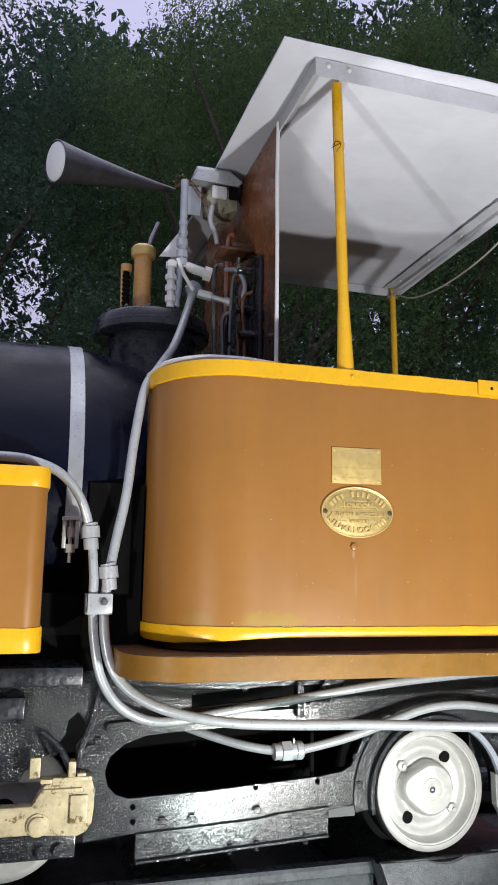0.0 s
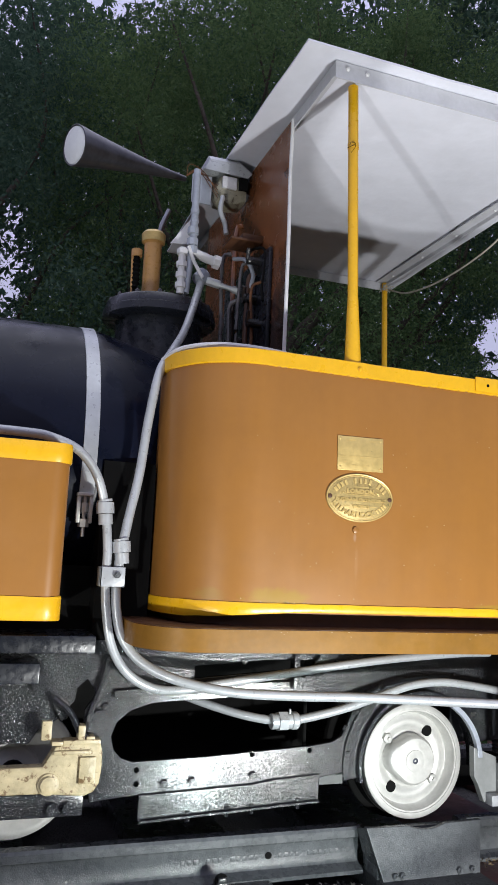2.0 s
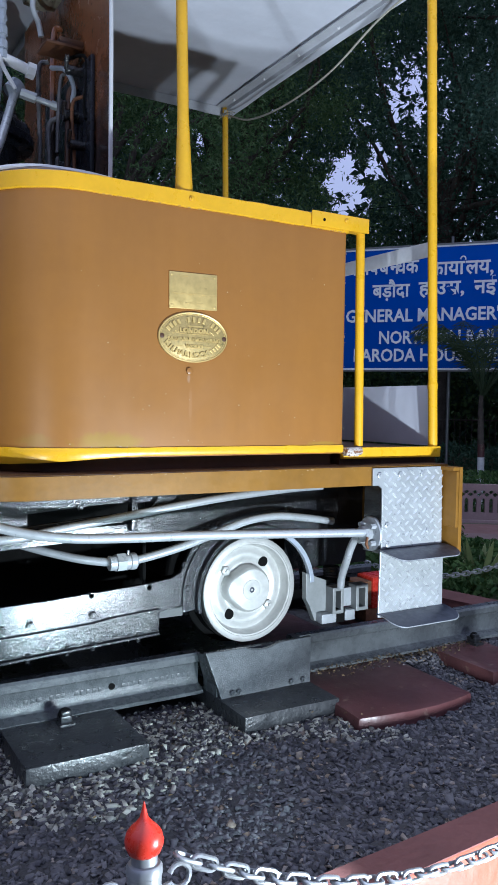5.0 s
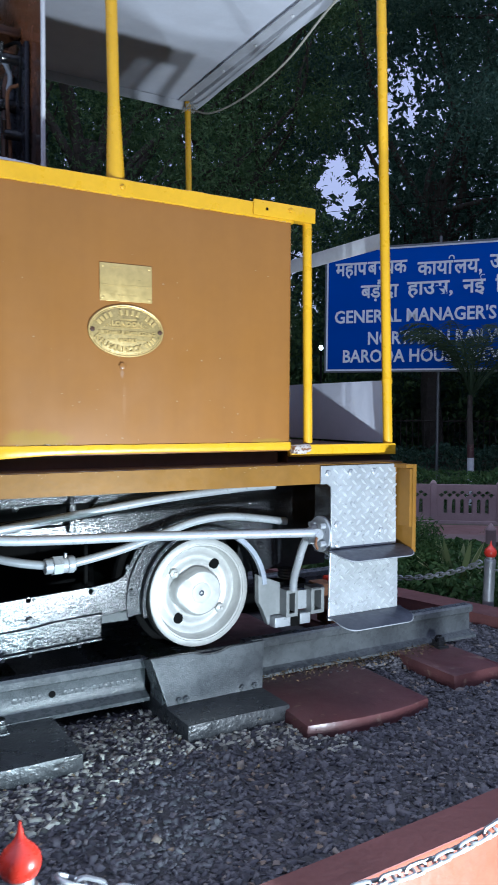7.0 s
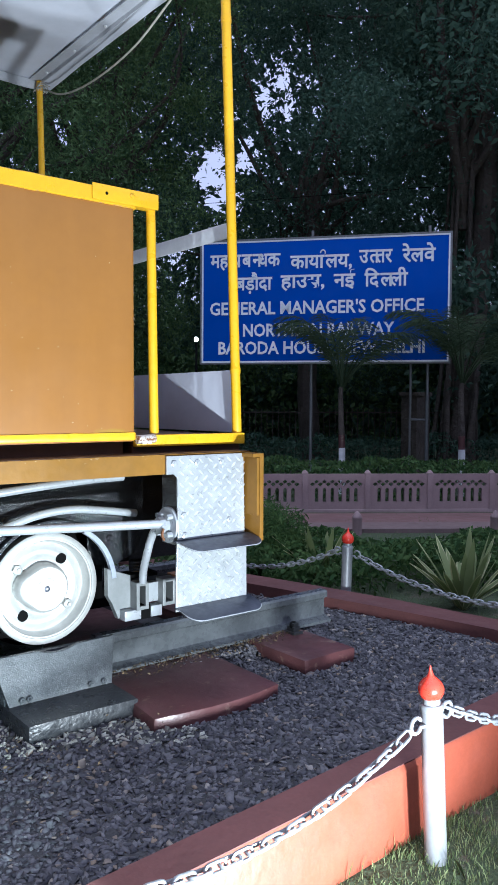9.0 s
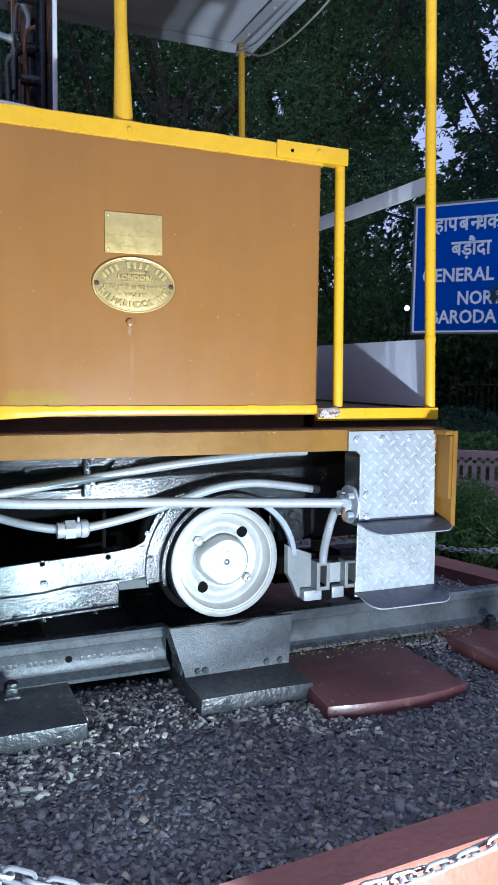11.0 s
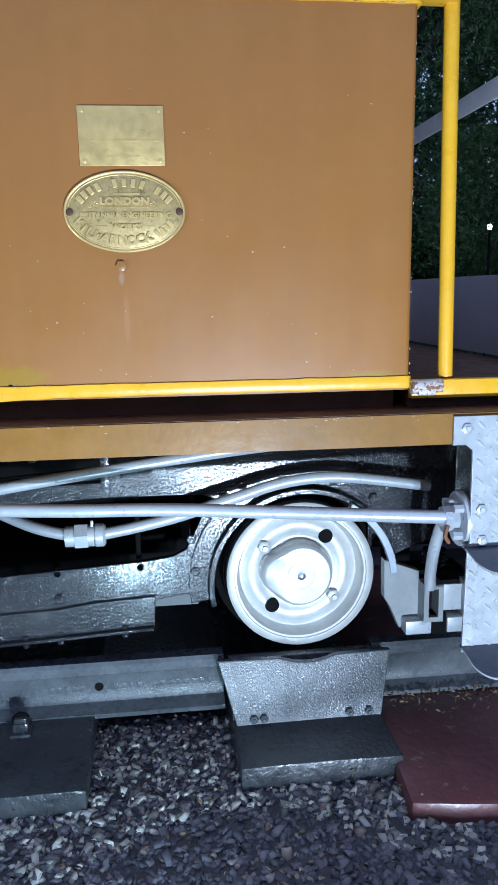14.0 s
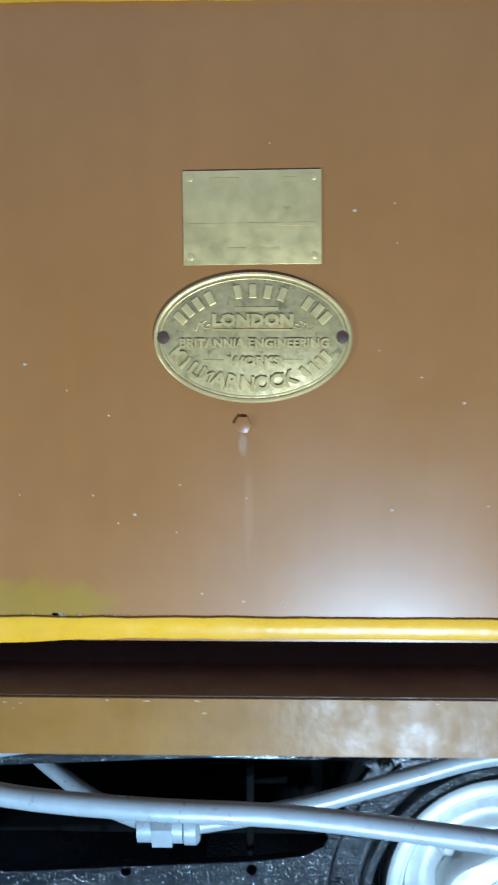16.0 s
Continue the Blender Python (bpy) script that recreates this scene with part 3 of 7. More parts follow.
def hoop(plan, inside, z0, z1, drop=0.0):
    """A flat band that follows the outside of a plan; drop: how far it widens downwards at the far end of the plan."""
    bm = bmesh.new()
    k, low, high = 0.003, z0, z1
    loops = []
    for p, q in zip(plan, inside):
        waver = 0.0024 * noise.noise((p[0] * 13, p[1] * 13, z1)) + 0.001 * noise.noise((p[0] * 41, p[1] * 41, z1))
        z1, z0 = high + waver, low - waver - drop * min(1, max(0, (-0.12 - p[0]) / 0.5)) ** 1.5
        loops.append([(*p, z0 + k), (*p, z1 - k), ((p[0] * 0.7 + q[0] * 0.3), (p[1] * 0.7 + q[1] * 0.3), z1), (*q, z1), (*q, z0), ((p[0] * 0.7 + q[0] * 0.3), (p[1] * 0.7 + q[1] * 0.3), z0)])
    return rings(bm, loops)


def side_tank(mirror):
    f = (lambda p: [(x, 2 * YC - y) for x, y in p]) if mirror else (lambda p: p)
    body = bmesh.new()
    raise_plan(body, f(tank_plan(-0.69, 0.685, 0, 0.4, 0.30, 0.012)), 1.072, 2.008)
    ob = part("side_tank", body, BROWN, loco, "glossy brown painted tank with a rounded front corner", 30)
    # set-back base coloured dark brown to deepen the shade under the tank
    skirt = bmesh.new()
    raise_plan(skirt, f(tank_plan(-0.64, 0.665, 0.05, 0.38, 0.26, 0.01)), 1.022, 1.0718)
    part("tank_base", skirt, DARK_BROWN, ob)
    grown, inner = f(tank_plan(-0.69, 0.685, 0, 0.4, 0.30, 0.012, 0.007)), f(tank_plan(-0.69, 0.685, 0, 0.4, 0.30, 0.012, 0.0004))
    part("bottom_band", hoop(grown, inner, 1.077, 1.106, 0.026), YELLOW, ob, "yellow painted band")
    part("top_band", hoop(f(tank_plan(-0.69, 0.685, 0, 0.4, 0.30, 0.012, 0.011)), inner, 1.958, 2.016), YELLOW, ob, "yellow painted top band")
    return ob


near_tank = side_tank(False)
side_tank(True)
# pale cover strip lying on the tank's front corner
bm = bmesh.new()
tube(bm, glide([(-0.70, 0.34, 2.015), (-0.66, 0.20, 2.032), (-0.56, 0.09, 2.034), (-0.42, 0.05, 2.03), (-0.30, 0.045, 2.022)], 5), 0.012, 8)
part("edge_strip", bm, WHITE_TRIM, near_tank, "pale rubber edge strip")

# bar that carries the top band past the tank, its joint, and the doorway posts
bm = boxes((0.50, 0.783, -0.018, -0.0115, 1.965, 2.024), (0.686, 0.783, -0.0112, 0.045, 1.969, 2.02), bevel=0.004)
part("hand_rail", bm, YELLOW, loco, "yellow flat bar with bolts at the joint")
YBOLT = bolt_mesh("yellow_bolt", 0.009, 0.007, YELLOW)
HOLE_R = bmesh.new()
lathe(HOLE_R, [(0.006, 0), (0.006, -0.002)], axis="y", seg=10)
HOLE = to_mesh(HOLE_R, "dark_hole", BLACK_AND_SHADE)
for x, z in ((-0.018, 1.988), (0.665, 2.0)):
    piece("bolt", YBOLT, near_tank, pose(x, -0.0115 if x < 0.4 else -0.018, z))
piece("bolt_hole", HOLE, near_tank, pose(0.558, -0.018, 1.992))
bm = bmesh.new()
tube(bm, [(0.789, 0.03, 1.10), (0.7755, 0.03, 1.99)], 0.0185, 16)
part("door_post", bm, YELLOW, loco)


# ---- makers' plates on the tank ----
def oval(cx, cz, a, b, y0, y1, n=56):
    bm = bmesh.new()
    loops = []
    for k, y in ((1, y1), (1, y0 + 0.001), (0.985, y0)):
        loops.append([(cx + a * k * math.cos(2 * math.pi * i / n), y, cz + b * k * math.sin(2 * math.pi * i / n)) for i in range(n)])
    return rings(bm, loops)


def ridge(cx, cz, a, b, y, r, n=72):
    bm = bmesh.new()
    return tube(bm, [(cx + a * math.cos(2 * math.pi * i / n), y, cz + b * math.sin(2 * math.pi * i / n)) for i in range(n)], r, 8, closed=True)


plate_ob = part("oval_plate", oval(0, 1.5, 0.138, 0.0905, -0.0065, -0.0005), TARNISH, near_tank, "worn cast brass maker's plate with raised letters")
part("rim", ridge(0, 1.5, 0.1345, 0.087, -0.0065, 0.0032), BRASS, plate_ob)
part("inner_rim", ridge(0, 1.5, 0.128, 0.081, -0.0064, 0.0010), BRASS, plate_ob)


def on_plate(name, bm, x, z, turn=0.0):
    bmesh.ops.transform(bm, matrix=pose(x, -0.0072, z, 0, turn, 0), verts=bm.verts)
    part(name, bm, BRASS, plate_ob, smooth=0)


on_plate("word_london", lettering("LONDON", 0.0215, 0.0036, 0.112, 0.055), 0.0, 1.524)
on_plate("word_britannia_engineering", lettering("BRITANNIA ENGINEERING", 0.0165, 0.0032, 0.206, 0.04), 0.002, 1.4925)
on_plate("word_works", lettering("WORKS", 0.0165, 0.0032, 0.072, 0.05), 0.002, 1.4675)
on_plate("rule", boxes((-0.055, 0.055, -0.001, 0.001, -0.0009, 0.0009)), 0.0, 1.511)
on_plate("line_bar", boxes((-0.03, 0.03, -0.001, 0.001, -0.0025, 0.0025)), 0.005, 1.5395)
for s in (-1, 1):
    bm = bmesh.new()
    tube(bm, [(s * (0.062 + 0.009 * k / 10 * math.cos(k * 0.75)), 0, 0.004 + 0.007 * k / 10 * math.sin(k * 0.75)) for k in range(11)], 0.0011, 6)
    tube(bm, [(s * (0.070 + 0.012 * k / 6), 0, 0.002 + 0.006 * math.sin(k)) for k in range(7)], 0.0011, 6)
    on_plate("scroll", bm, 0.0, 1.513)
    on_plate("dash", boxes((-0.014, 0.014, -0.001, 0.001, -0.0016, 0.0016)), s * 0.055, 1.4685)
# curved lines of lettering: the top one, a name, as plain raised bars
for k in range(13):
    if k in (4, 9):
        continue
    a = radians(155 - k * 130 / 12)
    x, z = 0.110 * math.cos(a), 1.5 + 0.0635 * math.sin(a)
    turn = math.degrees(math.atan2(0.112 * math.cos(a), 0.066 * math.sin(a)) * 0.62)
    on_plate("name_bar", boxes((-0.0052, 0.0052, -0.0032, 0.001, -0.0095, 0.0095), bevel=0.0012), x, z, turn)
word = "KILMARNOCK"
for k, c in enumerate(word):
    a = radians(203 + k * 95 / 9)
    x, z = 0.111 * math.cos(a), 1.5 + 0.0635 * math.sin(a)
    turn = -math.degrees(math.atan2(0.113 * math.cos(a), -0.066 * math.sin(a)) * 0.62)
    on_plate("letter", lettering(c, 0.027, 0.0038, None, 0.0 if c == "M" else 0.04), x, z, turn)
for k in range(4):
    a = radians(311 + k * 8.5)
    on_plate("number_bar", boxes((-0.0036, 0.0036, -0.003, 0.001, -0.009, 0.009), bevel=0.001), 0.111 * math.cos(a), 1.5 + 0.0635 * math.sin(a), -48)
for s in (-1, 1):
    bm = bmesh.new()
    lathe(bm, [(0.0085, -0.006), (0.0085, -0.0095), (0.004, -0.0105)], (s * 0.124, 0, 1.5), "y", 12)
    part("plate_screw", bm, DARK_BROWN, plate_ob, "dark screw")

square = part("blank_plate", boxes((-0.0965, 0.0945, -0.005, -0.0005, 1.6005, 1.729), bevel=0.0015), BRASS, near_tank, "blank brass plate worn nearly smooth")
for s, z in ((-1, 1.612), (1, 1.612), (-1, 1.719), (1, 1.719)):
    bm = bmesh.new()
    lathe(bm, [(0.0052, -0.003), (0.0052, -0.0058), (0.003, -0.0066)], (s * 0.085 - 0.001, 0, z), "y", 10)
    part("plate_screw", bm, BRASS, square)
for x0, x1, z in ((-0.09, 0.088, 1.655), (-0.035, -0.01, 1.6215), (0.012, 0.038, 1.6215), (-0.058, -0.02, 1.7165), (0.04, 0.06, 1.7165)):
    part("worn_line", boxes((x0, x1, -0.0059, -0.0045, z - 0.0022, z + 0.0022)), BRASS, square)
square.matrix_basis = pose(0, 0, 1.665, 0, -0.6, 0) @ pose(0, 0, -1.665)
bm = bmesh.new()
lathe(bm, [(0.0125, -0.0004), (0.0125, -0.008), (0.008, -0.0095)], (-0.014, 0, 1.3795), "y", 6)
part("plug", bm, BROWN, near_tank, "painted-over hexagon plug with a run of rust")
bm = bmesh.new()
for k, (x, z) in enumerate(((-0.009, 1.276), (-0.103, 1.295), (0.195, 1.26), (0.195, 1.684), (-0.19, 1.24), (0.37, 1.42), (-0.33, 1.28), (0.52, 1.76)) + tuple((-0.45 + 1.05 * ((j * 0.618) % 1), 1.12 + 0.8 * ((j * 0.755) % 1) ** 1.6) for j in range(26)) + tuple((-0.28 + 0.05 * math.sin(j * 12.9) + 0.05 * math.sin(j * 78.2), 1.109 + 0.02 * abs(math.sin(j * 37.7)) ** 2) for j in range(30))):
    r = 0.0011 + 0.0007 * ((k * 7) % 3)
    rings(bm, [[(x + r * (1 + 0.4 * math.sin(3 * a + k)) * math.cos(a), y, z + r * (1.6 if k % 3 == 0 else 0.8) * math.sin(a)) for a in np.linspace(0, 5.6, 8)] for y in (-0.0002, -0.0007)])
tagged(part("paint_chip", bm, CHIP, near_tank, "small pale chips in the paint"), kind="stuff")
# bare specks where the paint has worn off the edges: under the top band, down the back corner, along the footplate,
# where they also paint in glints
rng = random.Random(5)
bm = bmesh.new()
for x, y, z, w, h in [(rng.uniform(-0.35, 0.68), -0.0115, 1.9565 + rng.uniform(-0.001, 0.001), rng.uniform(0.002, 0.009), 0.0008) for k in range(30)] \
        + [(0.684 - rng.random() ** 3 * 0.006, -0.0004, 1.11 + 0.84 * rng.random() ** 1.8, rng.uniform(0.0006, 0.0018), rng.uniform(0.001, 0.005)) for k in range(20)] \
        + [(rng.uniform(-0.5, 1.1), -0.0853, 1.0185 - rng.random() ** 3 * 0.02, rng.uniform(0.001, 0.006), rng.uniform(0.0006, 0.0016)) for k in range(34)]:
    turn = rng.uniform(0, 6)
    rings(bm, [[(x + w * (0.7 + 0.3 * math.sin(3 * a + turn)) * math.cos(a), y - d, z + h * (0.7 + 0.3 * math.cos(2 * a + turn)) * math.sin(a)) for a in np.linspace(0, 5.5, 8)] for d in (0.0, 0.0006)])
tagged(part("edge_chip", bm, CHIP, near_tank, "pale worn specks along the painted edges, with glints painted in on the footplate"), kind="stuff")

# ---- footplate, floor of the cab ----
bm = bmesh.new()
plan = tank_plan(-0.80, 1.19, -0.085, 2 * YC + 0.085, 0.22, 0.004)
raise_plan(bm, plan, 0.945, 1.021)
bm2 = bmesh.new()
raise_plan(bm2, tank_plan(-0.797, 1.187, -0.081, 2 * YC + 0.08, 0.217, 0.004), 1.0205, 1.0235)
foot = part("footplate", bm, OCHRE, loco, "ochre brown footplate edge with thick glossy paint", 30)
bm = boxes((0.69, 1.225, -0.002, 0.028, 1.048, 1.095), bevel=0.005)
part("floor_edge", bm, YELLOW, loco, "yellow edge of the cab floor")
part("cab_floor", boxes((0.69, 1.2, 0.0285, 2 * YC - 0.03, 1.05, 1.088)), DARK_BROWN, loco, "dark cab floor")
# thin dark sheet laid on top, painting in the shade that falls there
part("footplate_top", bm2, DARK_BROWN, foot, "dark brown sheet painting in the shaded top of the footplate")
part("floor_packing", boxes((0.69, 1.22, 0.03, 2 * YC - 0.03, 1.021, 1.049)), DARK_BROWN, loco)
bm = bmesh.new()
tube(bm, [(0.685, -0.012, 1.078), (0.765, -0.014, 1.082)], 0.017, 10)
box(bm, 0.70, 0.745, -0.03, 0.0, 1.06, 1.075, bevel=0.004)
part("hinge", bm, FLAKE, loco, "rusty hinge with flaking paint")
part("buffer_beam", boxes((1.172, 1.192, -0.17, 2 * YC + 0.17, 0.655, 1.016), (1.135, 1.1718, -0.17, 2 * YC + 0.17, 1.0, 1.016), (1.135, 1.1718, -0.17, 2 * YC + 0.17, 0.655, 0.671), (1.157, 1.1712, -0.168, 0.1, 0.76, 0.998), bevel=0.003), OCHRE, loco, "ochre channel section buffer beam")

# ---- tread plate steps ----
step = part("step", plate([(0.768, 0.945), (0.768, 1.014), (1.142, 1.014), (1.150, 0.685), (0.82, 0.685), (0.818, 0.93), (0.80, 0.945)], (), -0.096, -0.088, 0.001), STEEL, loco, "silver painted tread plate steps on the end of the footplate")
part("lower_riser", plate([(0.813, 0.672), (1.156, 0.672), (1.158, 0.404), (0.808, 0.404)], (), -0.10, -0.092, 0.001), STEEL, step)


def tread(z, x0, x1, depth, lip, grow=0.0):
    """A bent tread with rounded front corners; with grow, the line of its front edge alone."""
    n, r = 14, 0.055
    rows = []
    for k in range(n):
        d = depth * (1 - (1 - k / (n - 1)) ** 1.6)
        u = max(0.0, (d - depth + r) / r)
        cut = r * (1 - math.sqrt(max(0.0, 1 - u * u)))
        rows.append((-0.088 - d, x0 + cut, x1 - cut, z - lip * (d / depth) ** 2))
    if grow:
        return tube(bmesh.new(), [(a, y, q) for y, a, _, q in rows[1:]] + [(b, y, q) for y, _, b, q in rows[:0:-1]], grow, 6)
    bm = bmesh.new()
    return rings(bm, [[(a, y, q), (a, y, q - 0.006), (b, y, q - 0.006), (b, y, q)] for y, a, b, q in rows])


# tread colour darkened for shade, with a bright strip for the lit edge
for z, x0, x1, lip in ((0.683, 0.806, 1.168, 0.026), (0.420, 0.806, 1.17, 0.030)):
    board = part("tread", tread(z, x0, x1, 0.13, lip), TREAD, step, "tread with its shaded top painted dark")
    part("nosing", tread(z - 0.003, x0, x1, 0.1305, lip, 0.0022), STEEL, board, "bright strip painting in the lit front edge")


def lozenges(x0, x1, z0, z1, y):
    """Leaf-shaped ridges in two crossed rows."""
    bm = bmesh.new()
    p = 0.0465
    for row, (dx, dz, turn) in enumerate(((0.014, 0.014, -42), (0.014 + p / 2, 0.014 + p / 2, 42))):
        for j in range(int((z1 - z0 - dz) / p) + 1):
            for i in range(int((x1 - x0 - dx) / p) + 1):
                x, z = x0 + dx + i * p, z0 + dz + j * p
                if x > x1 - 0.008 or z > z1 - 0.008:
                    continue
                a = radians(turn)
                u, w = Vector((math.cos(a), 0, math.sin(a))), Vector((-math.sin(a), 0, math.cos(a)))
                c, top = Vector((x, y, z)), Vector((0, -0.0062, 0))
                foot = [bm.verts.new(c + u * e * 0.0165 + w * f * 0.0056) for e, f in ((1, 0), (0.55, 0.8), (0, 1), (-0.55, 0.8), (-1, 0), (-0.55, -0.8), (0, -1), (0.55, -0.8))]
                peak = [bm.verts.new(c + u * e * 0.0095 + top) for e in (1, -1)]
                for k, q in ((0, 0), (1, 0), (2, 1), (3, 1), (4, 1), (5, 1), (6, 0), (7, 0)):
                    bm.faces.new((foot[k], foot[(k + 1) % 8], peak[q]))
                bm.faces.new((foot[2], peak[1], peak[0]))
                bm.faces.new((foot[6], peak[0], peak[1]))
    return bm


tagged(part("raised_pattern", lozenges(0.822, 1.148, 0.70, 1.008, -0.0958), RAISED, step, smooth=0), kind="stuff")
tagged(part("raised_pattern", lozenges(0.812, 1.156, 0.415, 0.67, -0.0998), RAISED, step, smooth=0), kind="stuff")
SBOLT = bolt_mesh("step_bolt", 0.0142, 0.007, STEEL)
for x, z in ((0.80, 0.985), (0.91, 0.985), (1.03, 0.985), (0.845, 0.78), (0.85, 0.70), (1.07, 0.745)):
    piece("bolt", SBOLT, step, pose(x, -0.0965, z))
for x in (1.13,):
    part("hanger", boxes((x, x + 0.012, -0.087, 0.0, 0.40, 0.944)), BLACK_AND_SHADE, step)

# ---- cab: poles, front sheet, rear panel, canopy ----
def pole(a, b, r=0.0195, foot_r=None, rust=None):
    bm = bmesh.new()
    pts = [Vector(a).lerp(Vector(b), k / 12) for k in range(13)]
    radii = [r * (1 + (foot_r or 0) * max(0, 1 - k / 3)) for k in range(13)]
    tube(bm, pts, radii, 16)
    ob = part("canopy_pole", bm, YELLOW, loco, "yellow painted pole with a rubbed joint")
    for f in rust or ():
        c = Vector(a).lerp(Vector(b), f)
        bm = bmesh.new()
        d = (Vector(b) - Vector(a)).normalized() * 0.012
        tube(bm, [c - d, c + d], r * 1.10, 16)
        part("band", bm, RUST if f > 0.95 else YELLOW, ob)
    return ob


pole((-0.027, 0.03, 2.0), (-0.058, 0.03, 3.17), 0.0205, 0.6, (0.78,))
pole((1.207, 0.03, 1.09), (1.131, 0.03, 3.17), 0.0205, None, (0.962, 0.83, 0.13))
pole((1.20, 1.93, 1.09), (1.16, 1.93, 3.17), 0.019, None, (0.7,))
pole((-0.03, 1.91, 2.0), (-0.05, 1.91, 3.17), 0.0205, 0.35, (0.78,))
part("rear_panel", boxes((1.212, 1.219, 0.045, 2 * YC - 0.045, 1.0955, 1.365), bevel=0.001), WHITE, loco, "pale painted rear panel of the cab")
part("rear_rail", boxes((1.205, 1.213, 0.06, 2 * YC - 0.06, 1.936, 2.003), bevel=0.002), WHITE_TRIM, loco, "pale flat bar across the back of the cab")
sheet = part("cab_front_sheet", plate([(0.335, 1.0), (1.605, 1.0), (1.605, 3.168), (0.335, 3.168), (0.345, 2.9), (0.335, 2.6)], (), 0, 0.006), SHEET_BROWN, loco, "glossy brown front sheet of the cab, smoke-stained")
for v in sheet.data.vertices:
    x, y, z = v.co
    v.co = (-0.196 + y, x, z)
bm = bmesh.new()
tube(bm, glide([(-0.194, 0.333, 2.02), (-0.194, 0.333, 2.6), (-0.194, 0.343, 2.9), (-0.194, 0.334, 3.166)], 6), 0.0085, 8)
part("edge_trim", bm, WHITE_TRIM, sheet, "pale edge strip")

CX0, CX1, CY0, CY1, CZ = -0.335, 1.285, -0.143, 2.09, 3.185
bm = bmesh.new()
nx, ny = 16, 20
for z in (0.0, 0.008):
    grid = [[bm.verts.new((CX0 + (CX1 - CX0) * i / nx, CY0 + (CY1 - CY0) * j / ny,
             CZ + z + 0.006 * noise.noise((i * 0.45, j * 0.4, 2)) + 0.02 * (1 - (2 * j / ny - 1) ** 2))) for i in range(nx + 1)] for j in range(ny + 1)]
    for j in range(ny):
        for i in range(nx):
            bm.faces.new((grid[j][i], grid[j][i + 1], grid[j + 1][i + 1], grid[j + 1][i]))
    rim = [grid[0][i] for i in range(nx)] + [grid[j][nx] for j in range(ny)] + [grid[ny][nx - i] for i in range(nx)] + [grid[ny - j][0] for j in range(ny)]
    if z:
        for k in range(len(rim)):
            bm.faces.new((low[k], low[(k + 1) % len(rim)], rim[(k + 1) % len(rim)], rim[k]))
    low = rim
canopy = part("canopy", bm, WHITE, loco, "white painted sheet canopy on an angle frame", 60)
for specs in (((-0.19, 1.17, -0.082, -0.076, 3.112, 3.184), (-0.19, 1.17, -0.076, -0.03, 3.178, 3.184)), ((-0.175, 1.17, 1.955, 1.961, 3.13, 3.184),),
              ((-0.19, -0.184, -0.0758, 1.95, 3.125, 3.184), (-0.184, -0.14, -0.0298, 1.95, 3.178, 3.184)), ((1.164, 1.17, -0.0758, 1.95, 3.156, 3.184), (1.105, 1.164, -0.0298, 1.95, 3.178, 3.184))):
    part("angle_bar", boxes(*specs), FRAME_GREY, canopy, "grey angle bar")
CBOLT = bolt_mesh("canopy_bolt", 0.0095, 0.007, WHITE_TRIM)
for x in (-0.14, -0.055, 1.06, 1.13):
    piece("bolt", CBOLT, canopy, pose(x, -0.083, 3.155))
for k in range(5):
    piece("bolt", CBOLT, canopy, pose(1.145, 0.35 + k * 0.36, 3.177, 90))
    piece("bolt", CBOLT, canopy, pose(-0.15, 0.42 + k * 0.36, 3.177, 90))
# cord hung along the back edge of the canopy
bm = bmesh.new()
pts = [(1.165, 0.05, 3.15), (1.16, 0.2, 3.125), (1.172, 0.45, 3.10), (1.19, 0.85, 3.01), (1.20, 1.3, 2.99), (1.21, 1.7, 3.04), (1.20, 1.93, 3.13)]
tube(bm, glide(pts, 10), 0.0055, 6)
part("cord", bm, ROPE, loco, "pale twisted cord tied between the poles")
for at, n in (((1.18, 1.94, 3.135), 5), ((1.135, 0.03, 3.10), 4)):
    bm = bmesh.new()
    for k in range(n):
        a = k * 2.1
        tube(bm, glide([Vector(at) + 0.05 * Vector((math.cos(a + 1.4 * j), math.sin(a * 1.3 + 1.4 * j), 0.5 * math.sin(a + 2.2 * j))) for j in range(5)], 4), 0.003, 5)
    part("knot", bm, ROPE, loco, "loose ends of cord")
bm = bmesh.new()
for k in range(3):
    a = k * 1.9
    tube(bm, glide([(-0.055, 0.01, 2.92), (-0.065 - 0.012 * math.cos(a), 0.0, 2.91 - 0.006 * k), (-0.085 - 0.012 * math.sin(a), -0.008, 2.89 - 0.014 * k)], 3), 0.0012, 4)
part("wire_end", bm, BLACK_AND_SHADE, loco, "frayed wire twisted round the pole")

# ---- boiler, dome, fittings ----
bm = bmesh.new()
lathe(bm, [(0.40, -2.9), (0.62, -2.88), (0.62, -0.93), (0.615, -0.90), (0.54, -0.62), (0.50, -0.30), (0.50, -0.20)], (0, YC, 1.635), "x", 64)
boiler = part("boiler", bm, BOILER, loco, "black painted boiler barrel")
for x in (-0.955, -1.75):
    bm = bmesh.new()
    lathe(bm, [(0.6205, x - 0.028), (0.6245, x - 0.027), (0.6245, x + 0.027), (0.6205, x + 0.028)], (0, YC, 1.635), "x", 64)
    bmesh.ops.delete(bm, geom=[v for v in bm.verts if v.co.z < 1.36 and v.co.y < YC], context="VERTS")
    part("boiler_band", bm, PIPE, boiler, "silver painted boiler band")
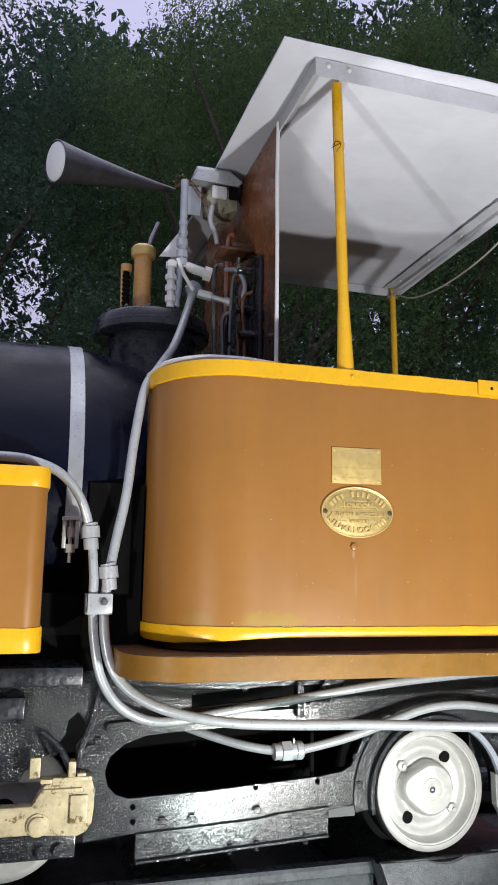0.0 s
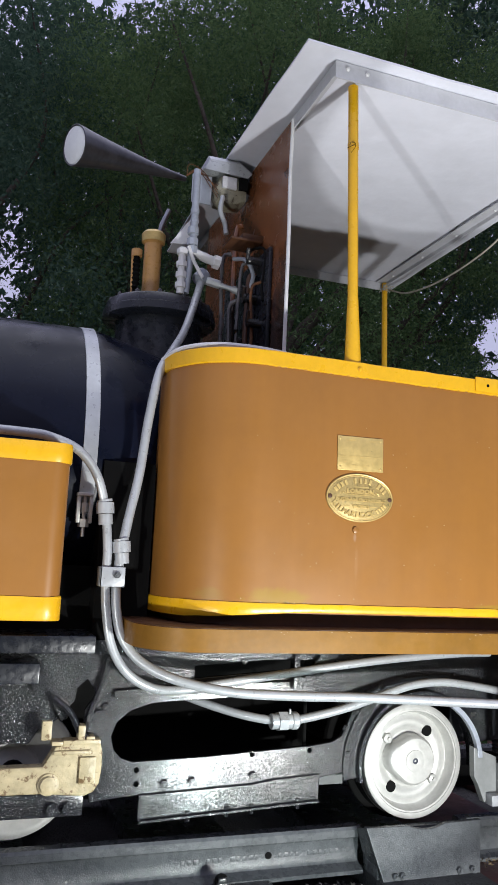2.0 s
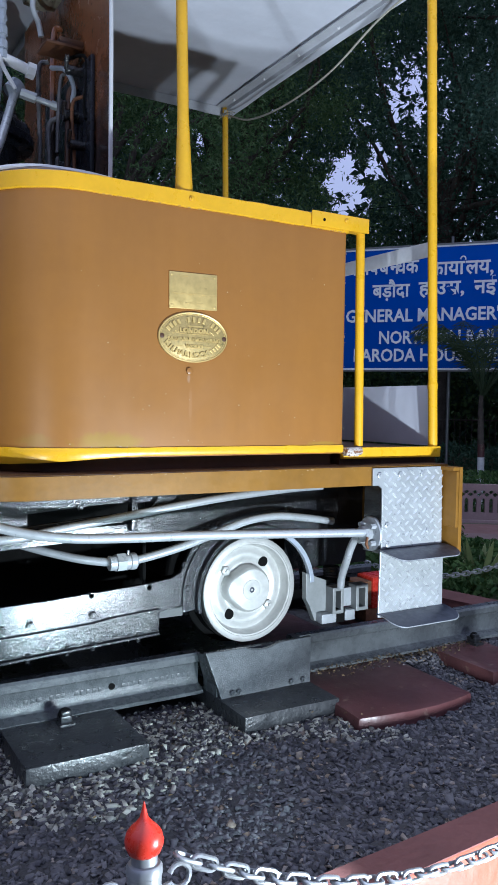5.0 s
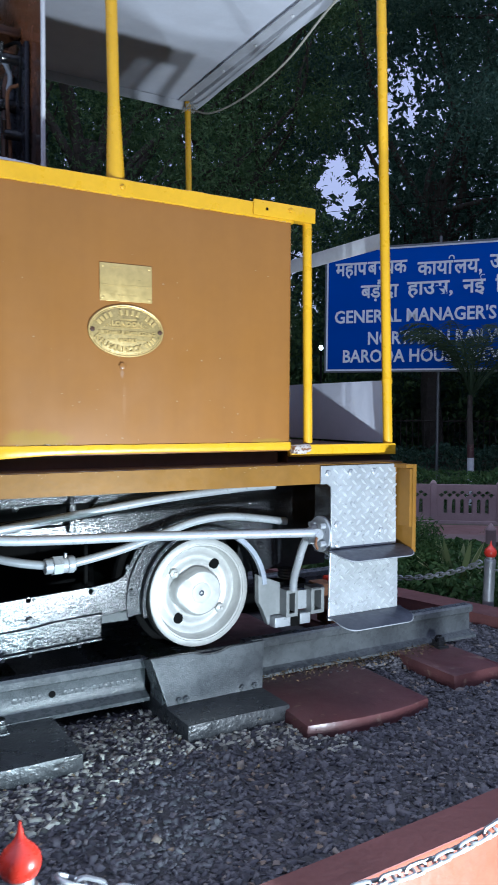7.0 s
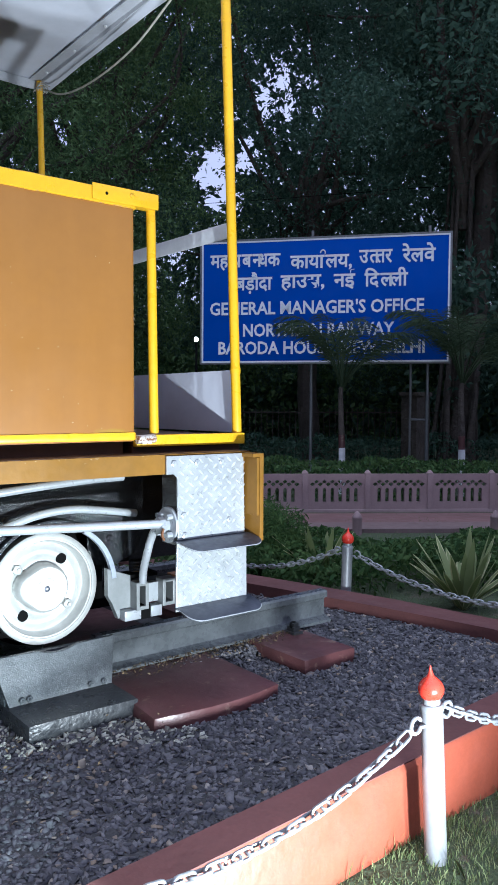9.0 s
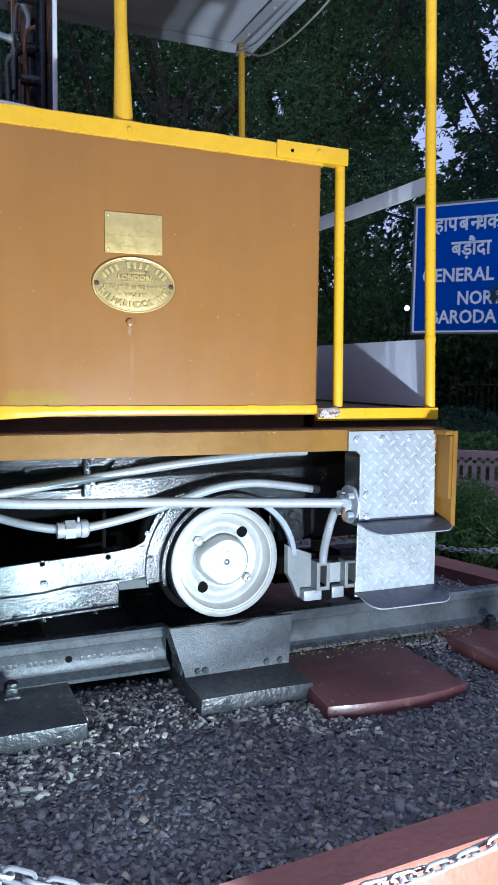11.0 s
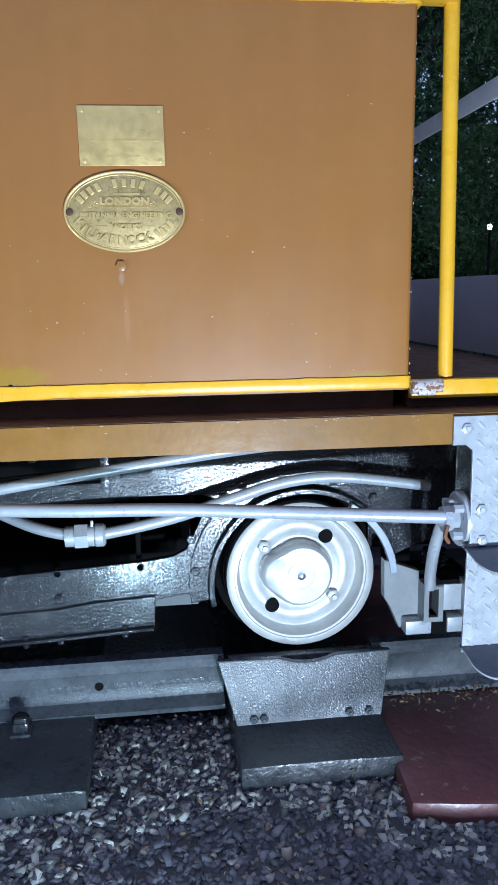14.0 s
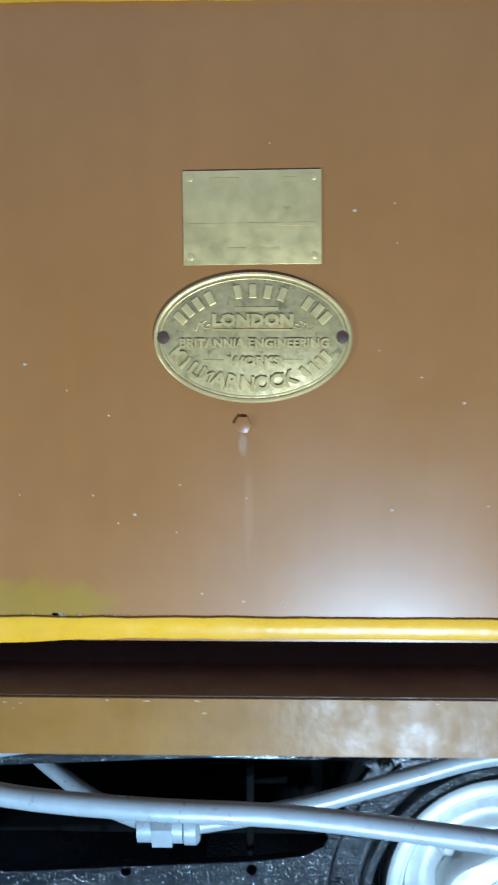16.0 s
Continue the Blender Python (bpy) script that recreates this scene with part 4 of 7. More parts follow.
# tightening bolt at the end of the band
bm = boxes((-0.99, -0.976, 0.345, 0.375, 1.36, 1.47), (-0.945, -0.931, 0.345, 0.375, 1.36, 1.47), (-0.992, -0.93, 0.34, 0.372, 1.46, 1.473), bevel=0.003)
tube(bm, [(-0.96, 0.36, 1.31), (-0.96, 0.36, 1.46)], 0.007, 8)
tube(bm, [(-0.96, 0.36, 1.40), (-0.96, 0.36, 1.435)], 0.015, 6)
tube(bm, [(-0.96, 0.36, 1.345), (-0.96, 0.36, 1.375)], 0.02, 6)
part("band_clamp", bm, WHEEL, boiler, "bright clamp with a tightening bolt")
bm = bmesh.new()
lathe(bm, [(0.205, 2.10), (0.205, 2.32), (0.208, 2.335), (0.262, 2.345), (0.269, 2.352), (0.269, 2.384), (0.262, 2.390), (0.262, 2.392), (0.258, 2.422), (0.248, 2.432), (0.13, 2.438), (0.03, 2.442)], (-0.595, YC, 0), "z", 40)
dome = part("dome", bm, LID, boiler, "black dome with a rimmed lid")
bm = bmesh.new()
lathe(bm, [(0.046, 2.43), (0.042, 2.47), (0.042, 2.735), (0.054, 2.745), (0.056, 2.785), (0.045, 2.797), (0.02, 2.80)], (-0.652, YC - 0.02, 0), "z", 24)
DBOLT = bolt_mesh("dome_bolt", 0.011, 0.014, BLACK)
for k in range(14):
    a = 2 * math.pi * k / 14
    piece("bolt", DBOLT, dome, pose(-0.595 + 0.235 * math.cos(a), YC + 0.235 * math.sin(a), 2.432, -90))
bm2 = bmesh.new()
lathe(bm2, [(0.0428, 2.742), (0.0565, 2.7455), (0.0585, 2.785), (0.046, 2.799), (0.02, 2.802)], (-0.652, YC - 0.02, 0), "z", 24)
whistle = part("whistle", bm, TAN, dome, "tan painted whistle with a bright rim")
part("bright_rim", bm2, BRASS, whistle, "bright brass rim")
bm = bmesh.new()
lathe(bm, [(0.016, 2.43), (0.016, 2.48)] + [(0.016 + 0.006 * (k % 2), 2.49 + 0.011 * k) for k in range(15)] + [(0.016, 2.655)], (-0.732, 0.93, 0), "z", 14)
valve = part("side_valve", bm, BLACK_AND_SHADE, dome, "dark coiled spring valve")
part("valve_cap", tube(tube(bmesh.new(), [(-0.732, 0.93, 2.655), (-0.732, 0.93, 2.69)], 0.026, 12), [(-0.745, 0.925, 2.43), (-0.752, 0.925, 2.66)], 0.006, 8), TAN, valve, "tan cap and stay")
part("lever", tube(bmesh.new(), [(-0.63, 0.95, 2.79), (-0.615, 0.95, 2.85), (-0.585, 0.95, 2.93)], [0.010, 0.013, 0.012], 10), CHROME, dome)
# air horn on the front of the cab
bm = bmesh.new()
loops = []
a, b = Vector((-1.088, 0.657, 3.002)), Vector((-0.52, 0.93, 3.098))
ax = (b - a).normalized()
u = ax.cross(Vector((0, 0, 1))).normalized()
w = u.cross(ax)
for s, r in ((0.0, 0.087), (0.004, 0.090), (0.05, 0.086), (0.10, 0.080), (0.3, 0.061), (0.6, 0.036), (0.85, 0.02), (1.0, 0.013)):
    loops.append([a + (b - a) * s + r * (math.cos(2 * math.pi * k / 40) * u + math.sin(2 * math.pi * k / 40) * w) for k in range(40)])
inner = [[a + (b - a) * s + r * (math.cos(2 * math.pi * k / 40) * u + math.sin(2 * math.pi * k / 40) * w) for k in range(40)] for s, r in ((0.8, 0.012), (0.3, 0.054), (0.1, 0.073), (0.004, 0.083))]
rings(bm, inner + loops)
horn = part("horn", bm, HORN, loco, "long dull chromed trumpet horn")
bm = bmesh.new()
rings(bm, [[a + (b - a) * s + r * (math.cos(2 * math.pi * k / 40) * u + math.sin(2 * math.pi * k / 40) * w) for k in range(40)] for s, r in ((0.035, 0.078), (0.012, 0.0825), (0.004, 0.081), (-0.004, 0.055), (-0.007, 0.02))])
part("bell_cover", bm, SIGN_WHITE, horn, "white scuffed disc closing the bell")

# cab-front clutter: lamp bracket box, valve column, pipes
bm = bmesh.new()
rings(bm, [[(x, y, z) for x, z in ((-0.455, z0), (-0.235 + dx, z0 - 0.005), (-0.215 + dx, z1), (-0.27 + dx, z2), (-0.43, z2 - 0.004))] for y, z0, z1, z2, dx in ((0.80, 3.105, 3.125, 3.165, 0.0), (0.84, 3.12, 3.16, 3.20, 0.0), (0.98, 3.12, 3.16, 3.20, 0.0), (1.0, 3.105, 3.13, 3.17, 0.0))])
fit_box = part("lamp_hood", bm, PIPE, loco, "battered grey sheet hood over a lamp")
bm = bmesh.new()
lathe(bm, [(0.05, -0.075), (0.075, -0.06), (0.082, 0.03), (0.06, 0.05)], (-0.305, 0.90, 3.045), "y", 14)
box(bm, -0.37, -0.225, 0.835, 0.98, 2.99, 3.104, bevel=0.018, m=pose(0, 0, 0))
part("lamp_body", bm, LAMP_BODY, fit_box, "pale dirty lamp body")
part("lamp_glass", boxes((-0.36, -0.285, 0.812, 0.83, 3.035, 3.098), bevel=0.008), WHITE_TRIM, fit_box, "white glass")
part("back_plate", boxes((-0.50, -0.40, 0.86, 0.87, 2.955, 3.10), bevel=0.004), GREY_PIPE, fit_box)
part("opening", boxes((-0.275, -0.232, 0.808, 0.822, 3.04, 3.10)), BLACK_AND_SHADE, fit_box)
for k in range(4):
    a = k * 1.7
    wire = tube(bmesh.new(), glide([(-0.52, 0.9, 3.1), (-0.49 + 0.03 * math.cos(a), 0.86 + 0.02 * math.sin(a), 3.13 + 0.02 * math.sin(a * 2)), (-0.45, 0.85 + 0.02 * math.cos(a), 3.10), (-0.38, 0.82, 3.04 - 0.02 * k)], 5), 0.0018, 5)
    part("wire", wire, RUST, fit_box, "thin copper wire")
bm = bmesh.new()
tube(bm, [(-0.505, 0.75, 2.74), (-0.505, 0.75, 3.06)], 0.0175, 14)
tube(bm, [(-0.505, 0.75, 2.84), (-0.505, 0.75, 2.862)], 0.021, 14)
tube(bm, [(-0.505, 0.75, 2.795), (-0.505, 0.75, 2.815)], 0.021, 6)
for z in (2.755, 2.70, 2.66):
    tube(bm, [(-0.508, 0.75, z - 0.016), (-0.508, 0.75, z + 0.016)], 0.027, 8)
tube(bm, [(-0.53, 0.75, 2.45), (-0.505, 0.75, 2.74)], 0.018, 12)
part("valve_column", bm, GREY_PIPE, loco, "blue-grey pipe with unions")
bm = bmesh.new()
tube(bm, [(-0.555, 0.74, 2.44), (-0.555, 0.74, 2.66)], 0.018, 10)
for z in (2.48, 2.53, 2.58, 2.64):
    tube(bm, [(-0.555, 0.74, z - 0.012), (-0.555, 0.74, z + 0.012)], 0.026, 8)
tube(bm, [(-0.515, 0.75, 2.655), (-0.40, 0.76, 2.63)], 0.022, 10)
tube(bm, [(-0.40, 0.76, 2.63), (-0.37, 0.76, 2.625)], 0.034, 8)
tube(bm, glide([(-0.53, 0.73, 2.67), (-0.50, 0.73, 2.60), (-0.455, 0.73, 2.53)]), 0.009, 8)
part("water_valve", bm, WHITE_TRIM, loco, "pale painted water valve")
part("lamp_conduit", tube(bmesh.new(), glide([(-0.36, 0.80, 2.98), (-0.37, 0.79, 2.90), (-0.345, 0.79, 2.84), (-0.335, 0.79, 2.79)]), 0.012, 10), PIPE, loco)
part("deflector", plate([(-0.60, 2.70), (-0.49, 2.865), (-0.485, 2.85), (-0.495, 2.71)], (), 0.80, 0.806, 0.001), WHITE_TRIM, loco, "pale triangular sheet deflector")
bm = bmesh.new()
tube(bm, [(-0.44, 0.79, 2.545), (-0.215, 0.735, 2.485)], 0.013, 10)
tube(bm, [(-0.42, 0.785, 2.54), (-0.36, 0.77, 2.524)], 0.022, 8)
tube(bm, [(-0.30, 0.756, 2.508), (-0.255, 0.745, 2.496)], 0.019, 8)
tube(bm, [(-0.215, 0.73, 2.48), (-0.20, 0.73, 2.48)], 0.045, 12)
part("feed_pipe", bm, PIPE, loco)
for k, (x, y, z0, z1, r, mt) in enumerate(((-0.29, 0.70, 2.0, 2.62, 0.008, DARK_PIPE), (-0.26, 0.66, 2.0, 2.56, 0.012, DARK_BROWN), (-0.30, 0.775, 2.0, 2.46, 0.011, DARK_PIPE), (-0.25, 0.60, 2.0, 2.50, 0.007, RUST), (-0.33, 0.82, 2.0, 2.70, 0.010, DARK_PIPE), (-0.27, 0.84, 2.0, 2.86, 0.013, SHEET_BROWN))):
    part("gauge_pipe", tube(bmesh.new(), glide([(x, y, z0), (x, y, (z0 + z1) / 2), (x + 0.01 * math.cos(k), y, z1 - 0.04), (x + 0.03, y - 0.02, z1)]), r, 8), mt, loco)
part("gauge_loop", tube(bmesh.new(), glide([(-0.26, 0.70, 2.68), (-0.22, 0.58, 2.66), (-0.215, 0.55, 2.58), (-0.22, 0.57, 2.47), (-0.22, 0.55, 2.40)]), 0.007, 8), BLACK_AND_SHADE, loco)
part("gauge_loop", tube(bmesh.new(), glide([(-0.30, 0.76, 2.66), (-0.27, 0.66, 2.62), (-0.24, 0.64, 2.54), (-0.26, 0.68, 2.46)]), 0.010, 8), GREY_PIPE, loco)
# broad black plate added to darken the clutter behind the pipes
part("gauge_plate", boxes((-0.217, -0.2, 0.50, 1.15, 2.04, 2.64), (-0.24, -0.2175, 0.66, 0.74, 2.1, 2.56), bevel=0.003), LID, loco, "black plate added behind the gauges to darken the area")
for x, y, z, r in ((-0.235, 0.60, 2.60, 0.02), (-0.23, 0.66, 2.44, 0.026), (-0.23, 0.58, 2.30, 0.02), (-0.24, 0.72, 2.25, 0.018)):
    part("cock", tube(tube(bmesh.new(), [(x - 0.05, y, z), (x + 0.03, y, z)], r, 10), [(x - 0.05, y, z), (x - 0.055, y - 0.03, z + 0.045)], r * 0.45, 6), BLACK, loco, "blackened gauge cock")
part("bracket", boxes((-0.36, -0.22, 0.62, 0.76, 2.70, 2.712), (-0.30, -0.2, 0.64, 0.72, 2.712, 2.745), bevel=0.004), DARK_BROWN, loco, "rusty brown bracket")
part("boiler_backhead", boxes((-0.42, -0.205, 0.5, 1.5, 1.5, 2.03), bevel=0.05), BLACK_AND_SHADE, loco)

# ---- pipes along the side ----
def run(name, pts, r, mat=PIPE, steps=6):
    return part(name, tube(bmesh.new(), glide(pts, steps), r, 14), mat, loco)


PR = 0.0175
run("steam_pipe", [(-0.437, 0.80, 2.557), (-0.547, 0.62, 2.25), (-0.66, 0.40, 2.06), (-0.719, 0.31, 1.957), (-0.752, 0.30, 1.763), (-0.775, 0.29, 1.554), (-0.807, 0.27, 1.39), (-0.828, 0.25, 1.275), (-0.839, 0.25, 1.17), (-0.834, 0.25, 1.06), (-0.805, 0.25, 0.956), (-0.738, 0.22, 0.876), (-0.617, 0.16, 0.821), (-0.425, 0.12, 0.785), (-0.19, 0.10, 0.772), (0.065, 0.095, 0.764), (0.335, 0.05, 0.757), (0.58, 0.0, 0.751), (0.79, -0.04, 0.746)], PR)
part("elbow_cap", tube(bmesh.new(), [(-0.46, 0.79, 2.535), (-0.428, 0.80, 2.575)], 0.036, 16), GREY_PIPE, loco)
run("feed_pipe", [(-1.6, 0.17, 1.655), (-1.217, 0.19, 1.657), (-1.106, 0.20, 1.647), (-1.011, 0.21, 1.609), (-0.94, 0.23, 1.528), (-0.898, 0.25, 1.406), (-0.881, 0.25, 1.27), (-0.879, 0.25, 1.17), (-0.871, 0.25, 1.061), (-0.842, 0.25, 0.929), (-0.781, 0.25, 0.835), (-0.682, 0.265, 0.778), (-0.56, 0.30, 0.763), (-0.42, 0.30, 0.783), (-0.096, 0.30, 0.827), (0.27, 0.30, 0.872), (0.627, 0.30, 0.90), (0.8, 0.30, 0.905)], 0.0165)
run("drain_pipe", [(-0.66, 0.56, 0.76), (-0.50, 0.48, 0.712), (-0.395, 0.40, 0.683), (-0.286, 0.32, 0.661), (-0.169, 0.27, 0.650), (-0.083, 0.27, 0.656), (0.09, 0.27, 0.689), (0.265, 0.275, 0.737), (0.407, 0.28, 0.775), (0.549, 0.28, 0.787), (0.693, 0.28, 0.772), (0.85, 0.28, 0.747)], 0.0165)
run("brake_pipe", [(0.80, 0.0, 0.725), (0.81, 0.06, 0.705), (0.812, 0.095, 0.66), (0.808, 0.115, 0.605), (0.817, 0.16, 0.525), (0.822, 0.175, 0.47)], 0.0165)


def union(at, way, r, n=6, mat=PIPE):
    d = Vector(way).normalized()
    p = Vector(at)
    bm = bmesh.new()
    tube(bm, [p - d * 0.018, p + d * 0.018], r, n)
    tube(bm, [p - d * 0.045, p - d * 0.018], r * 0.78, 12)
    tube(bm, [p + d * 0.018, p + d * 0.036], r * 0.82, 12)
    return part("pipe_union", bm, mat, loco)


nut = union((-0.165, 0.27, 0.650), (1, 0, 0.01), 0.037)
part("nut_cap", lathe(bmesh.new(), [(0.030, -0.128), (0.033, -0.125), (0.033, -0.105), (0.026, -0.098)], (0, 0.27, 0.651), "x", 14), PIPE, nut)
part("nut_tab", boxes((-0.139, -0.131, 0.26, 0.27, 0.676, 0.696), bevel=0.003), PIPE, nut)
bm = bmesh.new()
for x, y, z in ((-0.898, 0.25, 1.405), (-0.828, 0.25, 1.268)):
    tube(bm, [(x - 0.004, y, z + 0.03), (x, y, z - 0.01)], 0.034, 10)
    tube(bm, [(x, y, z - 0.012), (x + 0.004, y, z - 0.05)], 0.026, 12)
    tube(bm, [(x - 0.006, y, z + 0.04), (x - 0.004, y, z + 0.031)], 0.028, 12)
    part("pipe_union", bm, PIPE, loco)
    bm = bmesh.new()
bm.free()
clamp = part("pipe_clamp", boxes((-0.905, -0.815, 0.222, 0.230, 1.135, 1.205), (-0.905, -0.897, 0.222, 0.29, 1.135, 1.205), bevel=0.002), PIPE, loco, "bent plate clamp over both pipes")
piece("bolt", STOP_BOLT, clamp, pose(-0.845, 0.222, 1.178))
piece("bolt_hole", HOLE, clamp, pose(-0.845, 0.2135, 1.178))
bm = bmesh.new()
FX, FLY, FZ = 0.812, -0.025, 0.738
lathe(bm, [(0.07, FX), (0.072, FX + 0.003), (0.072, FX + 0.014)], (0, FLY, FZ), "x", 24)
lathe(bm, [(0.024, FX - 0.045), (0.034, FX - 0.04), (0.036, FX - 0.018), (0.028, FX - 0.014), (0.028, FX)], (0, FLY, FZ), "x", 8)
flange = part("pipe_flange", bm, PIPE, loco, "bolted pipe flange")
for k in range(4):
    a = math.pi / 4 + k * math.pi / 2
    y, z = FLY + 0.05 * math.cos(a), FZ + 0.05 * math.sin(a)
    part("bolt_end", tube(bmesh.new(), [(FX - 0.024, y, z), (FX + 0.001, y, z)], 0.0115, 6), PIPE, flange)
part("rag", tube(bmesh.new(), glide([(0.775, -0.06, 0.73), (0.768, -0.062, 0.705), (0.779, -0.06, 0.685)]), 0.006, 5), RUST, flange, "scrap of tan cloth on the flange")
part("flange_bracket", boxes((FX + 0.0145, FX + 0.024, -0.085, 0.03, 0.66, 0.944), bevel=0.002), BLACK, flange)

# ---- main frame ----
FY = 0.35


def frame_outline():
    pts = [(-1.6, 0.935), (0.93, 0.935), (0.93, 0.58)]
    pts += arc(0.483, 0.455, 0.285, 12, 186, 30)
    pts += [(0.176, 0.437), (0.03, 0.415), (-0.69, 0.388), (-0.862, 0.372), (-0.868, 0.45), (-0.872, 0.57), (-0.905, 0.62), (-0.90, 0.69), (-0.86, 0.745), (-0.90, 0.80), (-0.955, 0.755), (-0.965, 0.66), (-0.985, 0.655), (-1.02, 0.72), (-1.09, 0.76), (-1.12, 0.86), (-1.6, 0.87)]
    hole = [(-0.716, 0.5), (-0.445, 0.508), (-0.004, 0.534), (0.09, 0.545), (0.13, 0.565), (0.155, 0.61), (0.185, 0.675), (0.22, 0.72), (0.18, 0.735), (-0.1, 0.738), (-0.583, 0.716), (-0.66, 0.71), (-0.735, 0.685), (-0.785, 0.645), (-0.803, 0.595), (-0.79, 0.545), (-0.76, 0.515)]
    slot = [(-0.5, 0.795), (-0.05, 0.83), (0.1, 0.845), (0.1, 0.868), (-0.2, 0.868), (-0.5, 0.845)]
    return pts, hole, slot


outline, hole, slot = frame_outline()
bolts_at = [(-0.594, 0.424), (-0.488, 0.427), (-0.246, 0.437)]
open_at = [(-0.699, 0.473), (-0.697, 0.424), (-0.250, 0.512), (-0.008, 0.5185)]
frame_ob = part("frame_plate", plate(outline, [hole, slot] + [circle(x, z, 0.0115, 12) for x, z in open_at], FY, FY + 0.022, 0.002), BLACK, loco, "thickly painted black frame plate with bolt holes")
part("frame_plate", plate(outline, [hole], 2 * YC - FY - 0.022, 2 * YC - FY, 0.002), BLACK, loco)
low = part("lower_plate", plate([(-0.686, 0.303), (0.027, 0.337), (0.031, 0.428), (-0.15, 0.418), (-0.25, 0.404), (-0.686, 0.386)], (), FY - 0.012, FY - 0.0008, 0.002), BLACK, loco, "black lower frame plate, overlapping")
part("bottom_flange", plate([(-0.684, 0.296), (0.025, 0.330), (0.025, 0.337), (-0.684, 0.303)], (), FY - 0.03, FY - 0.012, 0.001), BLACK, low)
FBOLT = bolt_mesh("frame_bolt", 0.0155, 0.012, BLACK)
for x, z in bolts_at + [(0.19, 0.665), (0.145, 0.60), (0.155, 0.50), (0.30, 0.755), (0.245, 0.73), (-0.30, 0.862), (0.262, 0.832), (0.70, 0.70), (0.76, 0.64), (0.66, 0.80), (-0.83, 0.70)]:
    piece("bolt", FBOLT, frame_ob, pose(x, FY, z))
for x in (-0.50, -0.25, -0.06, -0.35):
    part("rivet_end", tube(bmesh.new(), [(x, FY - 0.012, 0.28 + 0.047 * (x + 0.69)), (x, FY - 0.012, 0.315 + 0.047 * (x + 0.69))], 0.0095, 8), BLACK, low)
# stiffening strips along the top of the frame, and the strap that hangs the pipes
part("frame_strip", plate([(-0.80, 0.735), (-0.5, 0.745), (-0.1, 0.765), (-0.1, 0.785), (-0.5, 0.775), (-0.80, 0.757)], (), FY - 0.02, FY - 0.001, 0.002), BLACK, frame_ob)
part("frame_strip", plate([(-0.75, 0.885), (-0.2, 0.875), (0.1, 0.90), (0.1, 0.93), (-0.75, 0.915)], (), FY - 0.03, FY - 0.001, 0.002), BLACK, frame_ob)
part("pipe_strap", boxes((-0.108, -0.082, 0.30, 0.345, 0.76, 0.944), bevel=0.004), BLACK, frame_ob)
part("hanging_rod", tube(bmesh.new(), [(-0.012, 0.40, 0.42), (-0.012, 0.40, 0.75)], 0.008, 8), BLACK_AND_SHADE, frame_ob)
part("diagonal_stay", plate([(-0.05, 0.80), (0.02, 0.80), (0.13, 0.93), (0.05, 0.93)], (), FY - 0.025, FY - 0.001, 0.002), BLACK, frame_ob)
# guard strip over the wheel
rim_out, rim_in = arc(0.483, 0.455, 0.288, -6, 192, 36), arc(0.483, 0.455, 0.276, -6, 192, 36)
part("wheel_guard", plate(rim_out + rim_in[::-1], (), FY - 0.035, FY + 0.05, 0.002), BLACK, loco, "curved guard strip over the wheel")
rim_out, rim_in = arc(0.483, 0.455, 0.279, 5, 60, 14), arc(0.483, 0.455, 0.262, 5, 60, 14)
part("guard_tail", plate(rim_out + rim_in[::-1], (), FY - 0.06, FY - 0.036, 0.002), GREY_PIPE, loco)
horn_out, horn_in = arc(0.483, 0.455, 0.345, 128, 189, 16), arc(0.483, 0.455, 0.291, 128, 189, 16)
part("horn_strip", plate(horn_out + horn_in[::-1], (), FY - 0.009, FY - 0.0006, 0.002), BLACK, frame_ob, "curved strip riveted round the wheel opening")
# dark works between the frames
part("back_plate", boxes((0.72, 1.2, 0.47, 0.482, 0.50, 0.94), bevel=0.003), BLACK, loco, "black plate behind the pipes")
part("slide_bar_plate", plate([(-1.6, 0.80), (-1.6, 0.575), (-1.09, 0.575), (-1.06, 0.62), (-0.99, 0.66), (-0.94, 0.72), (-0.93, 0.80)], (), 0.375, 0.39, 0.003), BLACK, loco, "black plate in front of the driving wheel")
# boxes added to block the view through and paint the inside black
part("ash_pan", boxes((-1.25, 0.16, 0.80, 2 * YC - 0.80, 0.33, 0.94), (0.16, 1.15, 0.60, 2 * YC - 0.6, 0.5, 0.94), bevel=0.01), BLACK_AND_SHADE, loco, "black box painting in the dark between the frames")
part("brake_bar", boxes((-0.05, 0.165, 0.40, 0.412, 0.372, 0.418), bevel=0.002), DULL_GREY, loco, "dull grey flat bar behind the frame")


